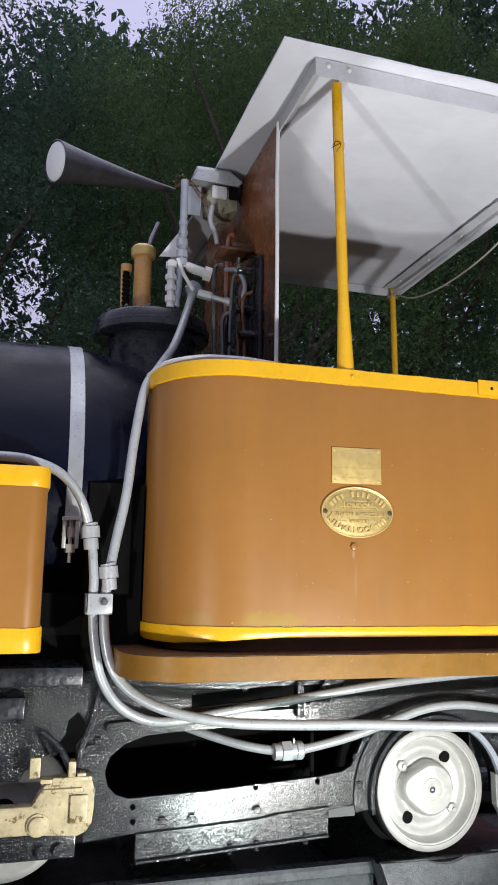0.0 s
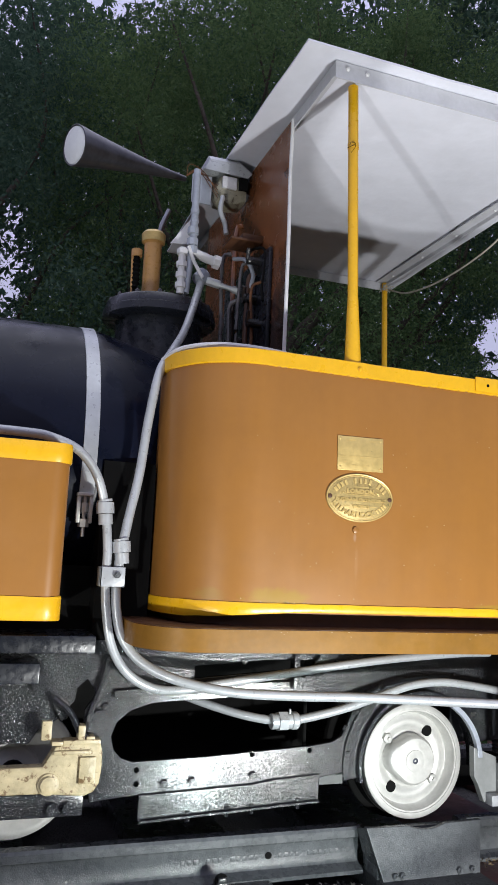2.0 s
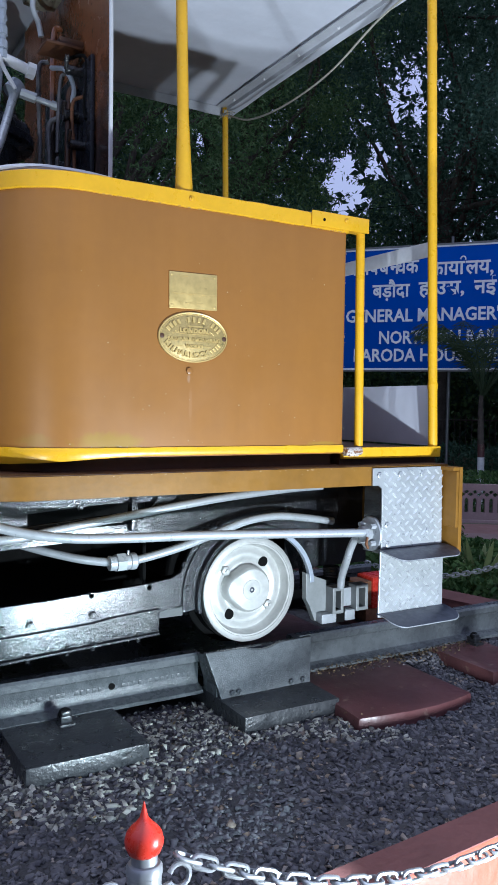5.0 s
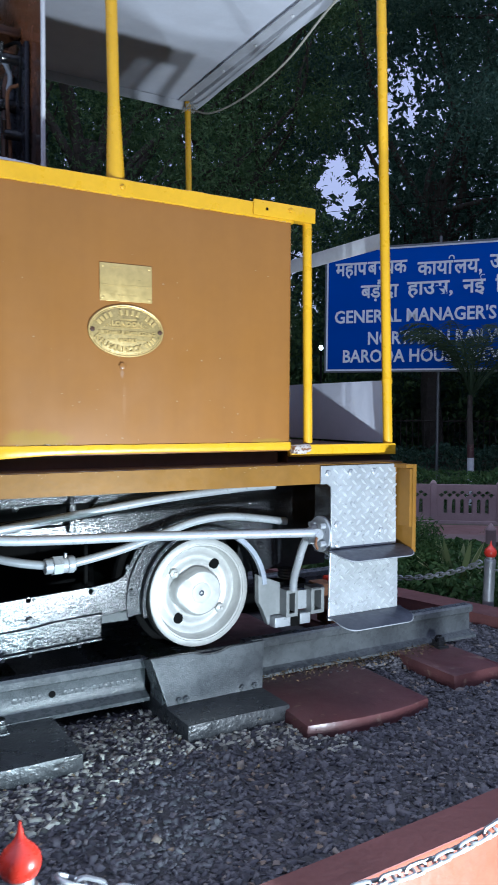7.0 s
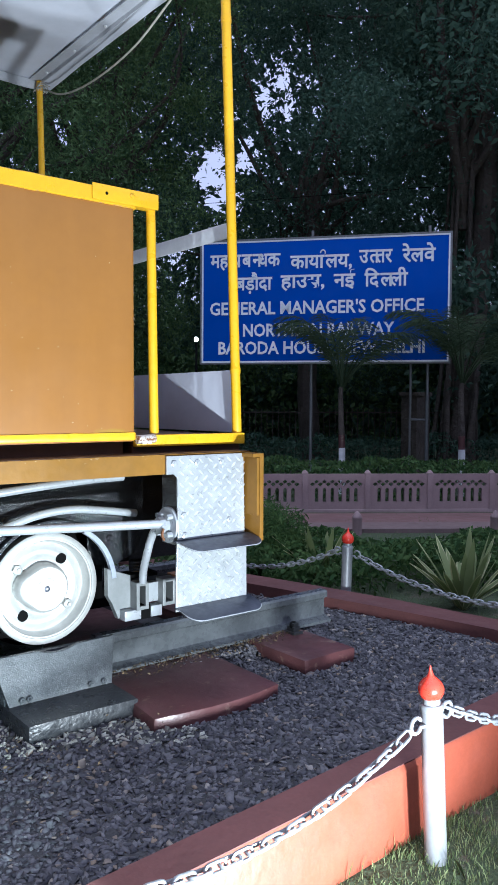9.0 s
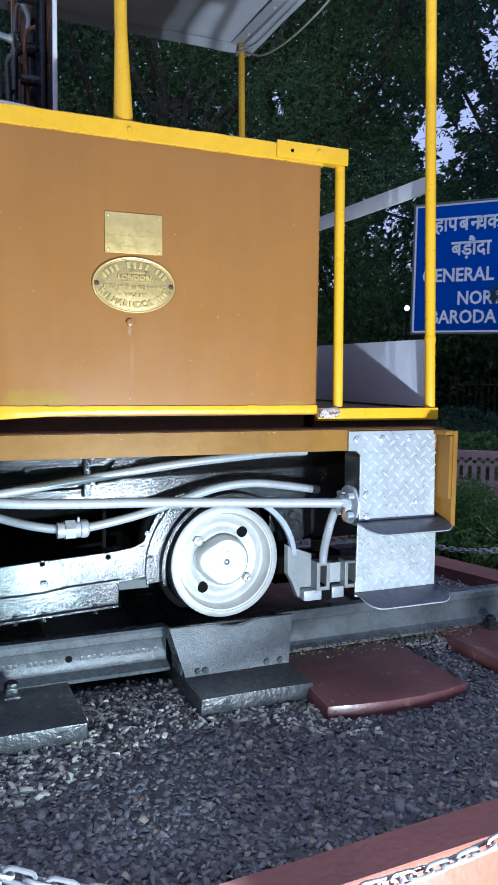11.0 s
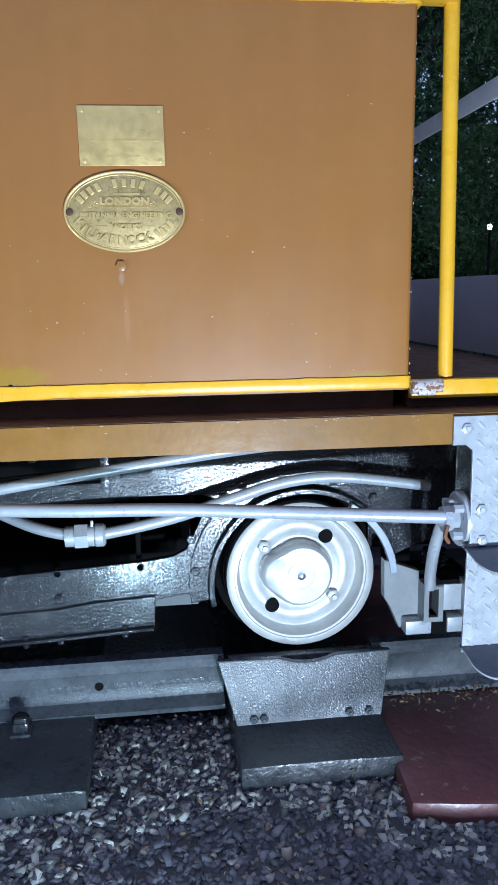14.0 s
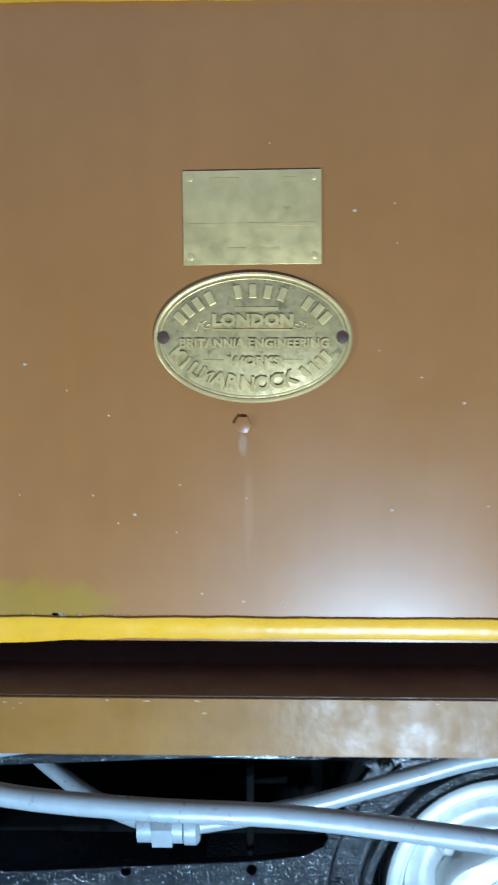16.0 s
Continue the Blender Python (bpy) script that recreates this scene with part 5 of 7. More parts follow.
# ---- wheels ----
def wheel(cx, y, out, label, web=None):
    """A disc wheel; out is -1 or 1, the side on which its face lies."""
    cz, bm = 0.455, bmesh.new()
    face = [(0.02, 0.03), (0.095, 0.040), (0.104, 0.051), (0.116, 0.052), (0.130, 0.044), (0.146, 0.039), (0.162, 0.042), (0.177, 0.052), (0.186, 0.053), (0.192, 0.045), (0.196, 0.010), (0.200, 0.004), (0.206, 0.004), (0.208, 0.0), (0.225, 0.0), (0.2315, 0.005), (0.2325, 0.05), (0.20, 0.085), (0.02, 0.085)]
    lathe(bm, [(r, -out * h) for r, h in face], (cx, y, cz), "y", 64)
    disc = part("wheel", bm, web or WHEEL, loco, label, 50)
    if web:
        bm = bmesh.new()
        lathe(bm, [(0.198, out * -0.002), (0.205, out * 0.002), (0.226, out * 0.002), (0.2345, out * -0.004), (0.2350, out * -0.05)], (cx, y, cz), "y", 64)
        part("rim", bm, WHEEL, disc, "white painted rim")
    bm = bmesh.new()
    lathe(bm, [(0.205, -out * 0.086), (0.232, -out * 0.0535), (0.238, -out * 0.052), (0.240, -out * 0.11), (0.262, -out * 0.122), (0.264, -out * 0.135), (0.2, -out * 0.14)], (cx, y, cz), "y", 64)
    part("tyre", bm, BLACK_AND_SHADE, disc, "black tyre with a flange")
    # pear-shaped raised hub
    hub, n = [], 56
    for h, k in ((-0.06, 1.10), (-0.006, 1.07), (0.004, 1.0), (0.008, 0.95)):
        loop = []
        for i in range(n):
            a = 2 * math.pi * i / n
            nose = max(0.0, math.cos(a - radians(174)))
            r = k * (0.094 + 0.022 * nose ** 5 - 0.005 * (2 * nose * math.sqrt(1 - min(1, nose * nose))) ** 4)
            loop.append((cx + r * math.cos(a), y + out * h, cz + r * math.sin(a)))
        hub.append(loop)
    part("hub", rings(bmesh.new(), hub), WHEEL, disc)
    bm = bmesh.new()
    lathe(bm, [(0.045, -out * -0.006), (0.0435, -out * -0.0105), (0.02, -out * -0.0115), (0.0135, -out * -0.0105)], (cx, y, cz), "y", 28)
    part("hub_cap", bm, WHEEL, disc)
    bm = bmesh.new()
    lathe(bm, [(0.0135, -out * -0.0095), (0.0115, -out * -0.0115), (0.006, -out * -0.012), (0.003, -out * -0.0085)], (cx, y, cz), "y", 16)
    part("axle_centre", bm, TREAD, disc, "grey centre stud")
    for k, a in enumerate((52, 142, 232, 322)):
        x, z = cx + 0.139 * math.cos(radians(a)), cz + 0.139 * math.sin(radians(a))
        bm = bmesh.new()
        if k % 2:
            lathe(bm, [(0.0215, -out * 0.06), (0.0215, -out * 0.026), (0.013, -out * 0.021)], (x, y, z), "y", 6)
            lathe(bm, [(0.009, -out * 0.021), (0.008, -out * 0.013)], (x, y, z), "y", 8)
            part("wheel_bolt", bm, WHEEL, disc)
        else:
            lathe(bm, [(0.0225, -out * 0.07), (0.0225, -out * 0.0385)], (x, y, z), "y", 20)
            part("wheel_hole", bm, BLACK_AND_SHADE, disc, "open dark hole in the disc")
    return disc


WLABEL = "white painted disc wheel with two open holes"
wheel(0.483, 0.375, -1, WLABEL)
wheel(-1.13, 0.47, -1, "black driving wheel with a white rim behind the rod", BLACK_AND_SHADE)
wheel(0.483, 2 * YC - 0.375, 1, WLABEL)
wheel(-1.13, 2 * YC - 0.40, 1, WLABEL)
for x in (0.483, -1.13):
    part("axle", tube(bmesh.new(), [(x, 0.44, 0.455), (x, 2 * YC - 0.44, 0.455)], 0.045, 16), BLACK_AND_SHADE, loco)

# ---- connecting rod end at the driving wheel ----
bm = plate([(-1.7, 0.435), (-1.04, 0.432), (-0.95, 0.423), (-0.895, 0.419), (-0.868, 0.430), (-0.851, 0.455), (-0.846, 0.50), (-0.846, 0.555), (-0.853, 0.58), (-0.872, 0.592), (-0.93, 0.592), (-1.0, 0.575), (-1.04, 0.51), (-1.7, 0.507)], (), 0.28, 0.335, 0.006)
rod = part("connecting_rod", bm, CREAM, loco, "cream painted rod end with worn brown grease")
for spec in ((-1.01, -0.88, 0.27, 0.33, 0.553, 0.568), (-0.98, -0.85, 0.275, 0.33, 0.585, 0.602), (-1.02, -0.98, 0.27, 0.33, 0.585, 0.60), (-0.93, -0.905, 0.28, 0.33, 0.60, 0.65), (-0.90, -0.87, 0.28, 0.33, 0.592, 0.612), (-0.92, -0.862, 0.268, 0.28, 0.455, 0.545)):
    part("key", boxes(spec, bevel=0.005), CREAM, rod)
bm = bmesh.new()
lathe(bm, [(0.036, 0.285), (0.036, 0.272), (0.028, 0.271), (0.028, 0.262), (0.018, 0.26)], (-1.02, 0, 0.458), "y", 24)
part("pin", bm, CREAM, rod)
part("grease_cup", boxes((-1.055, -1.02, 0.29, 0.32, 0.60, 0.665), bevel=0.004), CREAM, rod)
part("lower_strap", boxes((-1.3, -0.895, 0.29, 0.33, 0.345, 0.425), bevel=0.006), BLACK, rod)
for x in (-1.0, -0.945):
    part("strap_bolt", tube(bmesh.new(), [(x, 0.29, 0.375), (x, 0.27, 0.375)], 0.022, 8), BLACK, rod)
part("pivot_bolt", tube(bmesh.new(), [(-0.853, FY, 0.667), (-0.853, FY - 0.025, 0.667)], 0.024, 10), BLACK, frame_ob)
part("link", tube(bmesh.new(), glide([(-0.83, 0.33, 0.88), (-0.85, 0.33, 0.78), (-0.88, 0.33, 0.70), (-0.895, 0.33, 0.62)]), 0.013, 8), BLACK, frame_ob)
part("link", tube(bmesh.new(), glide([(-1.02, 0.32, 0.74), (-0.96, 0.31, 0.69), (-0.925, 0.30, 0.63), (-0.89, 0.30, 0.60)]), 0.012, 8), BLACK, frame_ob)
part("running_board", boxes((-1.8, -0.905, 0.2, 0.5, 0.905, 0.965), (-1.8, -1.085, 0.22, 0.5, 0.80, 0.87), bevel=0.006), LID, loco)

# ---- spring hanger under the steps ----
hang = part("spring_hanger", plate([(0.725, 0.515), (0.83, 0.475), (0.835, 0.33), (0.775, 0.30), (0.745, 0.37), (0.727, 0.40)], (), 0.295, 0.33, 0.003), HANGER, loco, "grey painted welded spring hanger")


def square_tube(x0, x1, z0, z1, y0, y1, t=0.012):
    outer = [(x0, z0), (x1, z0), (x1, z1), (x0, z1)]
    inner = [(x0 + t, z0 + t), (x1 - t, z0 + t), (x1 - t, z1 - t), (x0 + t, z1 - t)]
    return plate(outer, [inner], y0, y1, 0.002)


part("bracket", square_tube(0.833, 0.89, 0.335, 0.45, 0.24, 0.30), HANGER, hang)
part("bracket", square_tube(0.965, 1.03, 0.335, 0.45, 0.24, 0.30), HANGER, hang)
part("bracket_web", boxes((0.89, 0.966, 0.28, 0.32, 0.35, 0.435), (0.78, 0.86, 0.25, 0.30, 0.292, 0.335), (0.91, 0.965, 0.25, 0.30, 0.292, 0.34), bevel=0.004), PIPE, hang)
part("rubber_block", boxes((0.862, 0.908, 0.252, 0.30, 0.288, 0.352), bevel=0.004), BLACK_AND_SHADE, hang)
part("spring_seat", boxes((0.80, 0.98, 0.31, 0.40, 0.455, 0.475), bevel=0.004), BLACK_AND_SHADE, hang)
bm = bmesh.new()
for k in range(4):
    lathe(bm, [(0.036, 0), (0.04, 0.006), (0.036, 0.012)], (0.90, 0.35, 0.475 + k * 0.013), "z", 18)
part("spring", bm, BLACK, hang)
part("draw_bar", boxes((0.95, 1.4595, 0.90, 1.04, 0.18, 0.28), (0.95, 1.0, 0.86, 1.08, 0.24, 0.60), bevel=0.006), BLACK_AND_SHADE, loco, "black draw bar")
block = part("buffer_block", boxes((1.56, 1.76, 0.845, 0.99, 0.13, 0.31), bevel=0.012), BRIGHT_RED, loco, "bright red painted buffer block")
part("wooden_packing", boxes((1.52, 1.75, 0.85, 0.985, 0.06, 0.1295), (1.46, 1.5595, 0.85, 0.985, 0.15, 0.29), bevel=0.008), RUST, block, "rust brown lower half")

# ---- front side tank ----
def front_tank():
    body = bmesh.new()
    raise_plan(body, tank_plan(-2.2, -1.058, 0, 0.32, 0.05, 0.06), 1.03, 1.595)
    ob = part("front_tank", body, BROWN, loco, "brown painted front tank with yellow bands", 30)
    inner = tank_plan(-2.2, -1.058, 0, 0.32, 0.05, 0.06, 0.0004)
    grown = tank_plan(-2.2, -1.058, 0, 0.32, 0.05, 0.06, 0.006)
    part("bottom_band", hoop(grown, inner, 1.031, 1.106), YELLOW, ob, "yellow painted band")
    part("top_band", hoop(grown, inner, 1.54, 1.604), YELLOW, ob, "yellow painted band")


front_tank()
# second box added to black out the gap and hide the boiler's glint
part("saddle", boxes((-2.3, -0.9005, 0.45, 2 * YC - 0.45, 0.93, 1.2), (-0.9, -0.70, 0.345, 0.9, 0.94, 1.60)), BLACK_AND_SHADE, loco)
bm = boxes(*[(-0.9 + 0.03 * (k % 4), -0.87 + 0.03 * (k % 4), 0.38, 0.42, 1.02 + 0.05 * k, 1.05 + 0.05 * k) for k in range(6)], bevel=0.006)
part("valve_gear", bm, BLACK, loco)

# ---- posts and chains ----
def build_post():
    ob = thing("bollard_post", (0, 0, 0), "silver painted post with a red onion finial", "post", "posts along the kerb")
    bm = bmesh.new()
    lathe(bm, [(0.0345, -0.06), (0.0345, 0.53), (0.037, 0.532), (0.037, 0.546), (0.033, 0.552), (0.027, 0.553), (0.027, 0.57)], seg=24)
    part("tube", bm, POST, ob)
    bm = bmesh.new()
    lathe(bm, [(0.025, 0.568), (0.033, 0.574), (0.0385, 0.587), (0.0395, 0.598), (0.036, 0.612), (0.027, 0.624), (0.015, 0.634), (0.009, 0.642), (0.005, 0.655), (0.0015, 0.672)], seg=24)
    part("finial", bm, BRIGHT_RED, ob, "glossy red onion-shaped finial")
    for s in (-1, 1):
        bm = bmesh.new()
        pts = [(s * 0.033, 0, 0.49), (s * 0.055, 0, 0.495)] + [(s * (0.078 + 0.024 * math.cos(a)), 0, 0.506 + 0.024 * math.sin(a)) for a in np.linspace(math.radians(205), math.radians(515), 14)]
        tube(bm, pts, 0.006, 8)
        part("hook", bm, POST, ob)
    return ob


POSTS = [(-2.38, -1.30), (-0.655, -1.165), (1.085, -1.145), (2.80, -1.06), (2.755, 0.875), (2.42, 2.7)]
first_post = build_post()
first_post.matrix_basis = pose(*POSTS[0], GRASS_Z)
post_pose = [pose(*POSTS[0], GRASS_Z)]
for i, (x, y) in enumerate(POSTS[1:]):
    m = pose(x, y, GRASS_Z - (0.0 if i == 2 else 0.04 if i > 2 else 0.014 if i == 0 else 0.045), -5 if i == 0 else 0, (1.5, -4, 0, -2, 0)[i], 97 if i in (3, 4) else 2)
    copy_thing(first_post, m)
    post_pose.append(m)

bm = bmesh.new()
LR, LL = 0.0138, 0.0175
pts = [(LL + LR * math.cos(a), LR * math.sin(a), 0) for a in np.linspace(-math.pi / 2, math.pi / 2, 7)] + [(-LL + LR * math.cos(a), LR * math.sin(a), 0) for a in np.linspace(math.pi / 2, 3 * math.pi / 2, 7)]
tube(bm, pts, 0.0054, 6, closed=True)
LINK = to_mesh(bm, "link", POST, 60)


def chain(a, b, sag, label="silver painted welded chain hung between posts"):
    a, b = Vector(a), Vector(b)
    ob = thing("chain", a, label, "chain", "chains along the kerb")
    fine = [a.lerp(b, s) - Vector((0, 0, sag * 4 * s * (1 - s))) for s in np.linspace(0, 1, 200)]
    run_len, nxt, k = 0.0, 0.0, 0
    for p, q in zip(fine, fine[1:]):
        run_len += (q - p).length
        if run_len >= nxt:
            d = (q - p).normalized()
            m = d.to_track_quat("X", "Z").to_matrix().to_4x4() @ pose(0, 0, 0, 90 * (k % 2) + 12 * math.sin(k * 2.3))
            piece("link", LINK, ob, Matrix.Translation(p) @ m)
            nxt += 0.0435
            k += 1
    return ob


def hook_at(i, s):
    return post_pose[i] @ Vector((s * 0.098, 0, 0.50))


chain(hook_at(0, 1), hook_at(1, -1), 0.26)
chain(hook_at(1, 1) + Vector((0, 0, 0.036)), hook_at(2, -1), 0.19)
chain(hook_at(2, 1), hook_at(3, -1), 0.2)
chain(hook_at(3, 1) + Vector((0.02, 0.1, 0)), hook_at(4, -1), 0.16)
chain(hook_at(4, 1), hook_at(5, -1), 0.2)


# ---- loose cover, as joined geometry ----
def mesh_of(name, verts, faces, mat, smooth=False):
    me = bpy.data.meshes.new(name)
    verts, faces = np.asarray(verts, np.float32), np.asarray(faces, np.int32)
    me.vertices.add(len(verts))
    me.vertices.foreach_set("co", verts.ravel())
    n, k = faces.shape
    me.loops.add(n * k)
    me.loops.foreach_set("vertex_index", faces.ravel())
    me.polygons.add(n)
    me.polygons.foreach_set("loop_start", np.arange(0, n * k, k, dtype=np.int32))
    me.update(calc_edges=True)
    me.validate()
    me.materials.append(mat)
    return me


def inside(px, py, plan):
    res = np.zeros(len(px), bool)
    n = len(plan)
    for i in range(n):
        (x0, y0), (x1, y1) = plan[i], plan[(i + 1) % n]
        cross = ((y0 > py) != (y1 > py)) & (px < (x1 - x0) * (py - y0) / (y1 - y0 + 1e-12) + x0)
        res ^= cross
    return res


def gravel():
    rng = np.random.default_rng(4)
    base = np.array([(x, y, z) for x in (-0.8, 0.8) for y in (-0.8, 0.8) for z in (-0.8, 0.8)] + [(0, 0, 1.15), (0.0, 0.0, -1.1)])
    tri = np.array([(0, 1, 3), (0, 3, 2), (4, 6, 7), (4, 7, 5), (0, 4, 5), (0, 5, 1), (2, 3, 7), (2, 7, 6), (1, 5, 8), (5, 7, 8), (7, 3, 8), (3, 1, 8)])
    inner, _ = bed_plan()
    xs, ys = [], []
    for x0, x1, y0, y1, n in ((-1.3, 2.8, -1.15, 0.1, 30000), (-1.3, 2.0, 0.1, 0.42, 7500), (1.9, 2.8, 0.1, 2.0, 6000), (-4.2, -1.3, -1.2, 3.2, 7000), (-1.3, 2.3, 2.0, 3.2, 3500)):
        xs.append(rng.uniform(x0, x1, n))
        ys.append(rng.uniform(y0, y1, n))
    x, y = np.concatenate(xs), np.concatenate(ys)
    ok = inside(x, y, inner)
    x, y = x[ok], y[ok]
    n = len(x)
    size = (0.0056 + 0.0066 * rng.random(n) ** 2) * np.where((x < -1.3) | (y > 2.0), 1.9, 1.0)
    v = base[None] * (1 + rng.uniform(-0.45, 0.35, (n, len(base), 1))) + rng.uniform(-0.3, 0.3, (n, len(base), 3))
    v *= np.stack([size * rng.uniform(1.0, 2.1, n), size * rng.uniform(0.7, 1.2, n), size * rng.uniform(0.35, 0.7, n)], 1)[:, None]
    a, b = rng.uniform(0, 2 * np.pi, n), rng.normal(0, 0.45, n)
    ca, sa, cb, sb = np.cos(a)[:, None], np.sin(a)[:, None], np.cos(b)[:, None], np.sin(b)[:, None]
    vx, vz = v[..., 0] * cb + v[..., 2] * sb, -v[..., 0] * sb + v[..., 2] * cb
    px, py = vx * ca - v[..., 1] * sa, vx * sa + v[..., 1] * ca
    heap = 0.012 * np.exp(-((y - 0.05) / 0.25) ** 2)
    # rubble has gathered on the slabs along the foot of the rail
    bank = 0.045 * np.clip((y - 0.205 - 0.03 * np.sin(x * 9)) / 0.07, 0, 1) * (x > 0.72) * (x < 1.98)
    pz = vz + (rng.uniform(-0.024, -0.011, n) + heap * 0.2 + bank)[:, None]
    verts = np.stack([px + x[:, None], py + y[:, None], pz], -1).reshape(-1, 3)
    faces = (tri[None] + (np.arange(n) * len(base))[:, None, None]).reshape(-1, 3)
    tagged(new("gravel", mesh_of("gravel", verts, faces, STONE)), "dark grey crushed stone with a few pale chips", "gravel", kind="stuff")
    # paler broken chips lie along the rail, thickened to paint in the floodlit strip
    pick = (y > -0.20 + 0.14 * np.sin(x * 5 + 0.6)) & (y < 0.36) & (x < 0.8) & (rng.random(n) < 0.44)
    pale = (verts.reshape(n, -1, 3) + np.array((0.004, 0.003, 0.005)))[pick].reshape(-1, 3)
    k = int(pick.sum())
    faces = (tri[None] + (np.arange(k) * len(base))[:, None, None]).reshape(-1, 3)
    tagged(new("stone_chips", mesh_of("stone_chips", pale, faces, PALE_STONE)), "pale grey and buff stone chips along the rail, also painting in the floodlit strip", "gravel", kind="stuff")
    # dead leaves blown against the rail
    rng = np.random.default_rng(9)
    n = 800
    x, y = rng.uniform(0.74, 1.8, n), 0.325 - np.abs(rng.normal(0, 0.055, n))
    x[600:], y[600:] = rng.uniform(-0.9, 0.7, 200), rng.uniform(-0.4, 0.3, 200)
    z = 0.03 + 0.03 * (x > 0.7) + rng.uniform(0, 0.012, n)
    vs, fs = leaf_quads(rng, np.stack([x, y, z], 1), 0.0075, 0.0036, flat=0.5)
    tagged(new("dead_leaves", mesh_of("dead_leaves", vs, fs, DEAD)), "yellow-brown dead leaves on stones and slabs", "leaves", kind="stuff")


def leaf_quads(rng, at, length, width, flat=1.0):
    """Bent diamond leaves at the given places."""
    n = len(at)
    d = rng.normal(size=(n, 3))
    d[:, 2] *= flat
    d /= np.linalg.norm(d, axis=1)[:, None]
    e = rng.normal(size=(n, 3))
    e[:, 2] *= flat
    e -= d * (e * d).sum(1)[:, None]
    e /= np.linalg.norm(e, axis=1)[:, None]
    s = rng.uniform(0.6, 1.3, (n, 1))
    u, w = d * length * s, e * width * s
    droop = np.array([0, 0, -1]) * (length * 0.25 * s)
    v = np.stack([at - u, at - w, at + u + droop, at + w], 1).reshape(-1, 3)
    f = np.arange(4 * n).reshape(n, 4)
    return v, f


DEAD = leafy("dead_leaf", (0.04, 0.03, 0.022), (0.22, 0.16, 0.09), 0.7)
gravel()


def grass():
    rng = np.random.default_rng(12)
    n = 20000
    x, y = rng.uniform(-0.2, 3.0, n), -1.02 - rng.random(n) ** 1.4 * 1.1
    keep = ~inside(x, y, bed_plan()[1]) & (rng.random(n) < 0.35 + 0.65 * (np.sin(x * 9 + 3 * np.sin(y * 7)) > -0.2))
    x, y = x[keep], y[keep]
    m = 7000
    x2, y2 = rng.uniform(2.7, 7.0, m), rng.uniform(-1.5, 4.0, m)
    keep = ~inside(x2, y2, bed_plan()[1])
    x, y = np.concatenate([x, x2[keep]]), np.concatenate([y, y2[keep]])
    n = len(x)
    h = rng.uniform(0.012, 0.042, n) * (1 + 1.0 * (rng.random(n) > 0.95))
    a = rng.uniform(0, 2 * np.pi, n)
    w = rng.uniform(0.0008, 0.002, n)
    lean = rng.uniform(0.15, 0.7, n) * h
    b = rng.uniform(0, 2 * np.pi, n)
    ux, uy = np.cos(a) * w, np.sin(a) * w
    z = np.full(n, GRASS_Z - 0.005)
    tip = np.stack([x + np.cos(b) * lean, y + np.sin(b) * lean, z + h], 1)
    mid = np.stack([x + np.cos(b) * lean * 0.35, y + np.sin(b) * lean * 0.35, z + h * 0.6], 1)
    off = np.stack([ux, uy, 0 * ux], 1)
    root = np.stack([x, y, z], 1)
    v = np.stack([root - off, root + off, mid + off * 0.8, tip, mid - off * 0.8], 1).reshape(-1, 3)
    f = np.arange(5 * n).reshape(n, 5)
    tagged(new("grass", mesh_of("grass", v, f, GRASS)), "thin green and yellow grass by the kerb", "grass", kind="stuff")


grass()

# ---- hedge, plants, path and fence beyond the bed ----
ALONG, TOWARD = Vector((0.811, -0.586, 0)), Vector((-0.586, -0.811, 0))
F0 = Vector((6.19, 4.95, GRASS_Z))


def spot(s, n, z=0.0):
    """A place s metres along the fence and n metres in front of it."""
    return F0 + ALONG * s + TOWARD * n + Vector((0, 0, z))


def strip(name, s0, s1, n0, n1, z0, z1, mat, label, cat):
    bm = bmesh.new()
    loop = [spot(s0, n0), spot(s1, n0), spot(s1, n1), spot(s0, n1)]
    rings(bm, [[p + Vector((0, 0, z)) for p in loop] for z in (z0, z1)])
    return tagged(part(name, bm, mat), label, cat, kind="structure")


strip("path", -9, 14, 0.25, 1.25, -0.05, 0.012, PATH_MAT, "dull red paved path in front of the fence", "path")
strip("path_edging", -9, 14, 1.25, 1.75, -0.05, 0.045, EDGING, "pinkish concrete edging of the path", "edging")


def concrete_stub(s):
    ob = thing("edging_post", spot(s, 1.85), "short pointed concrete post at the path edge", "post", "stubs at the path edge")
    bm = bmesh.new()
    p = spot(s, 1.85)
    rings(bm, [[p + Vector((0.055 * k * math.cos(a), 0.055 * k * math.sin(a), z)) for a in np.linspace(math.pi / 8, 2 * math.pi + math.pi / 8, 9)[:-1]] for k, z in ((1, -0.05), (1, 0.17), (1.1, 0.18), (1.1, 0.2), (0.2, 0.26))])
    part("stub", bm, FENCE, ob)


for s in (-1.2, 0.35, 1.9, 3.45):
    concrete_stub(s)


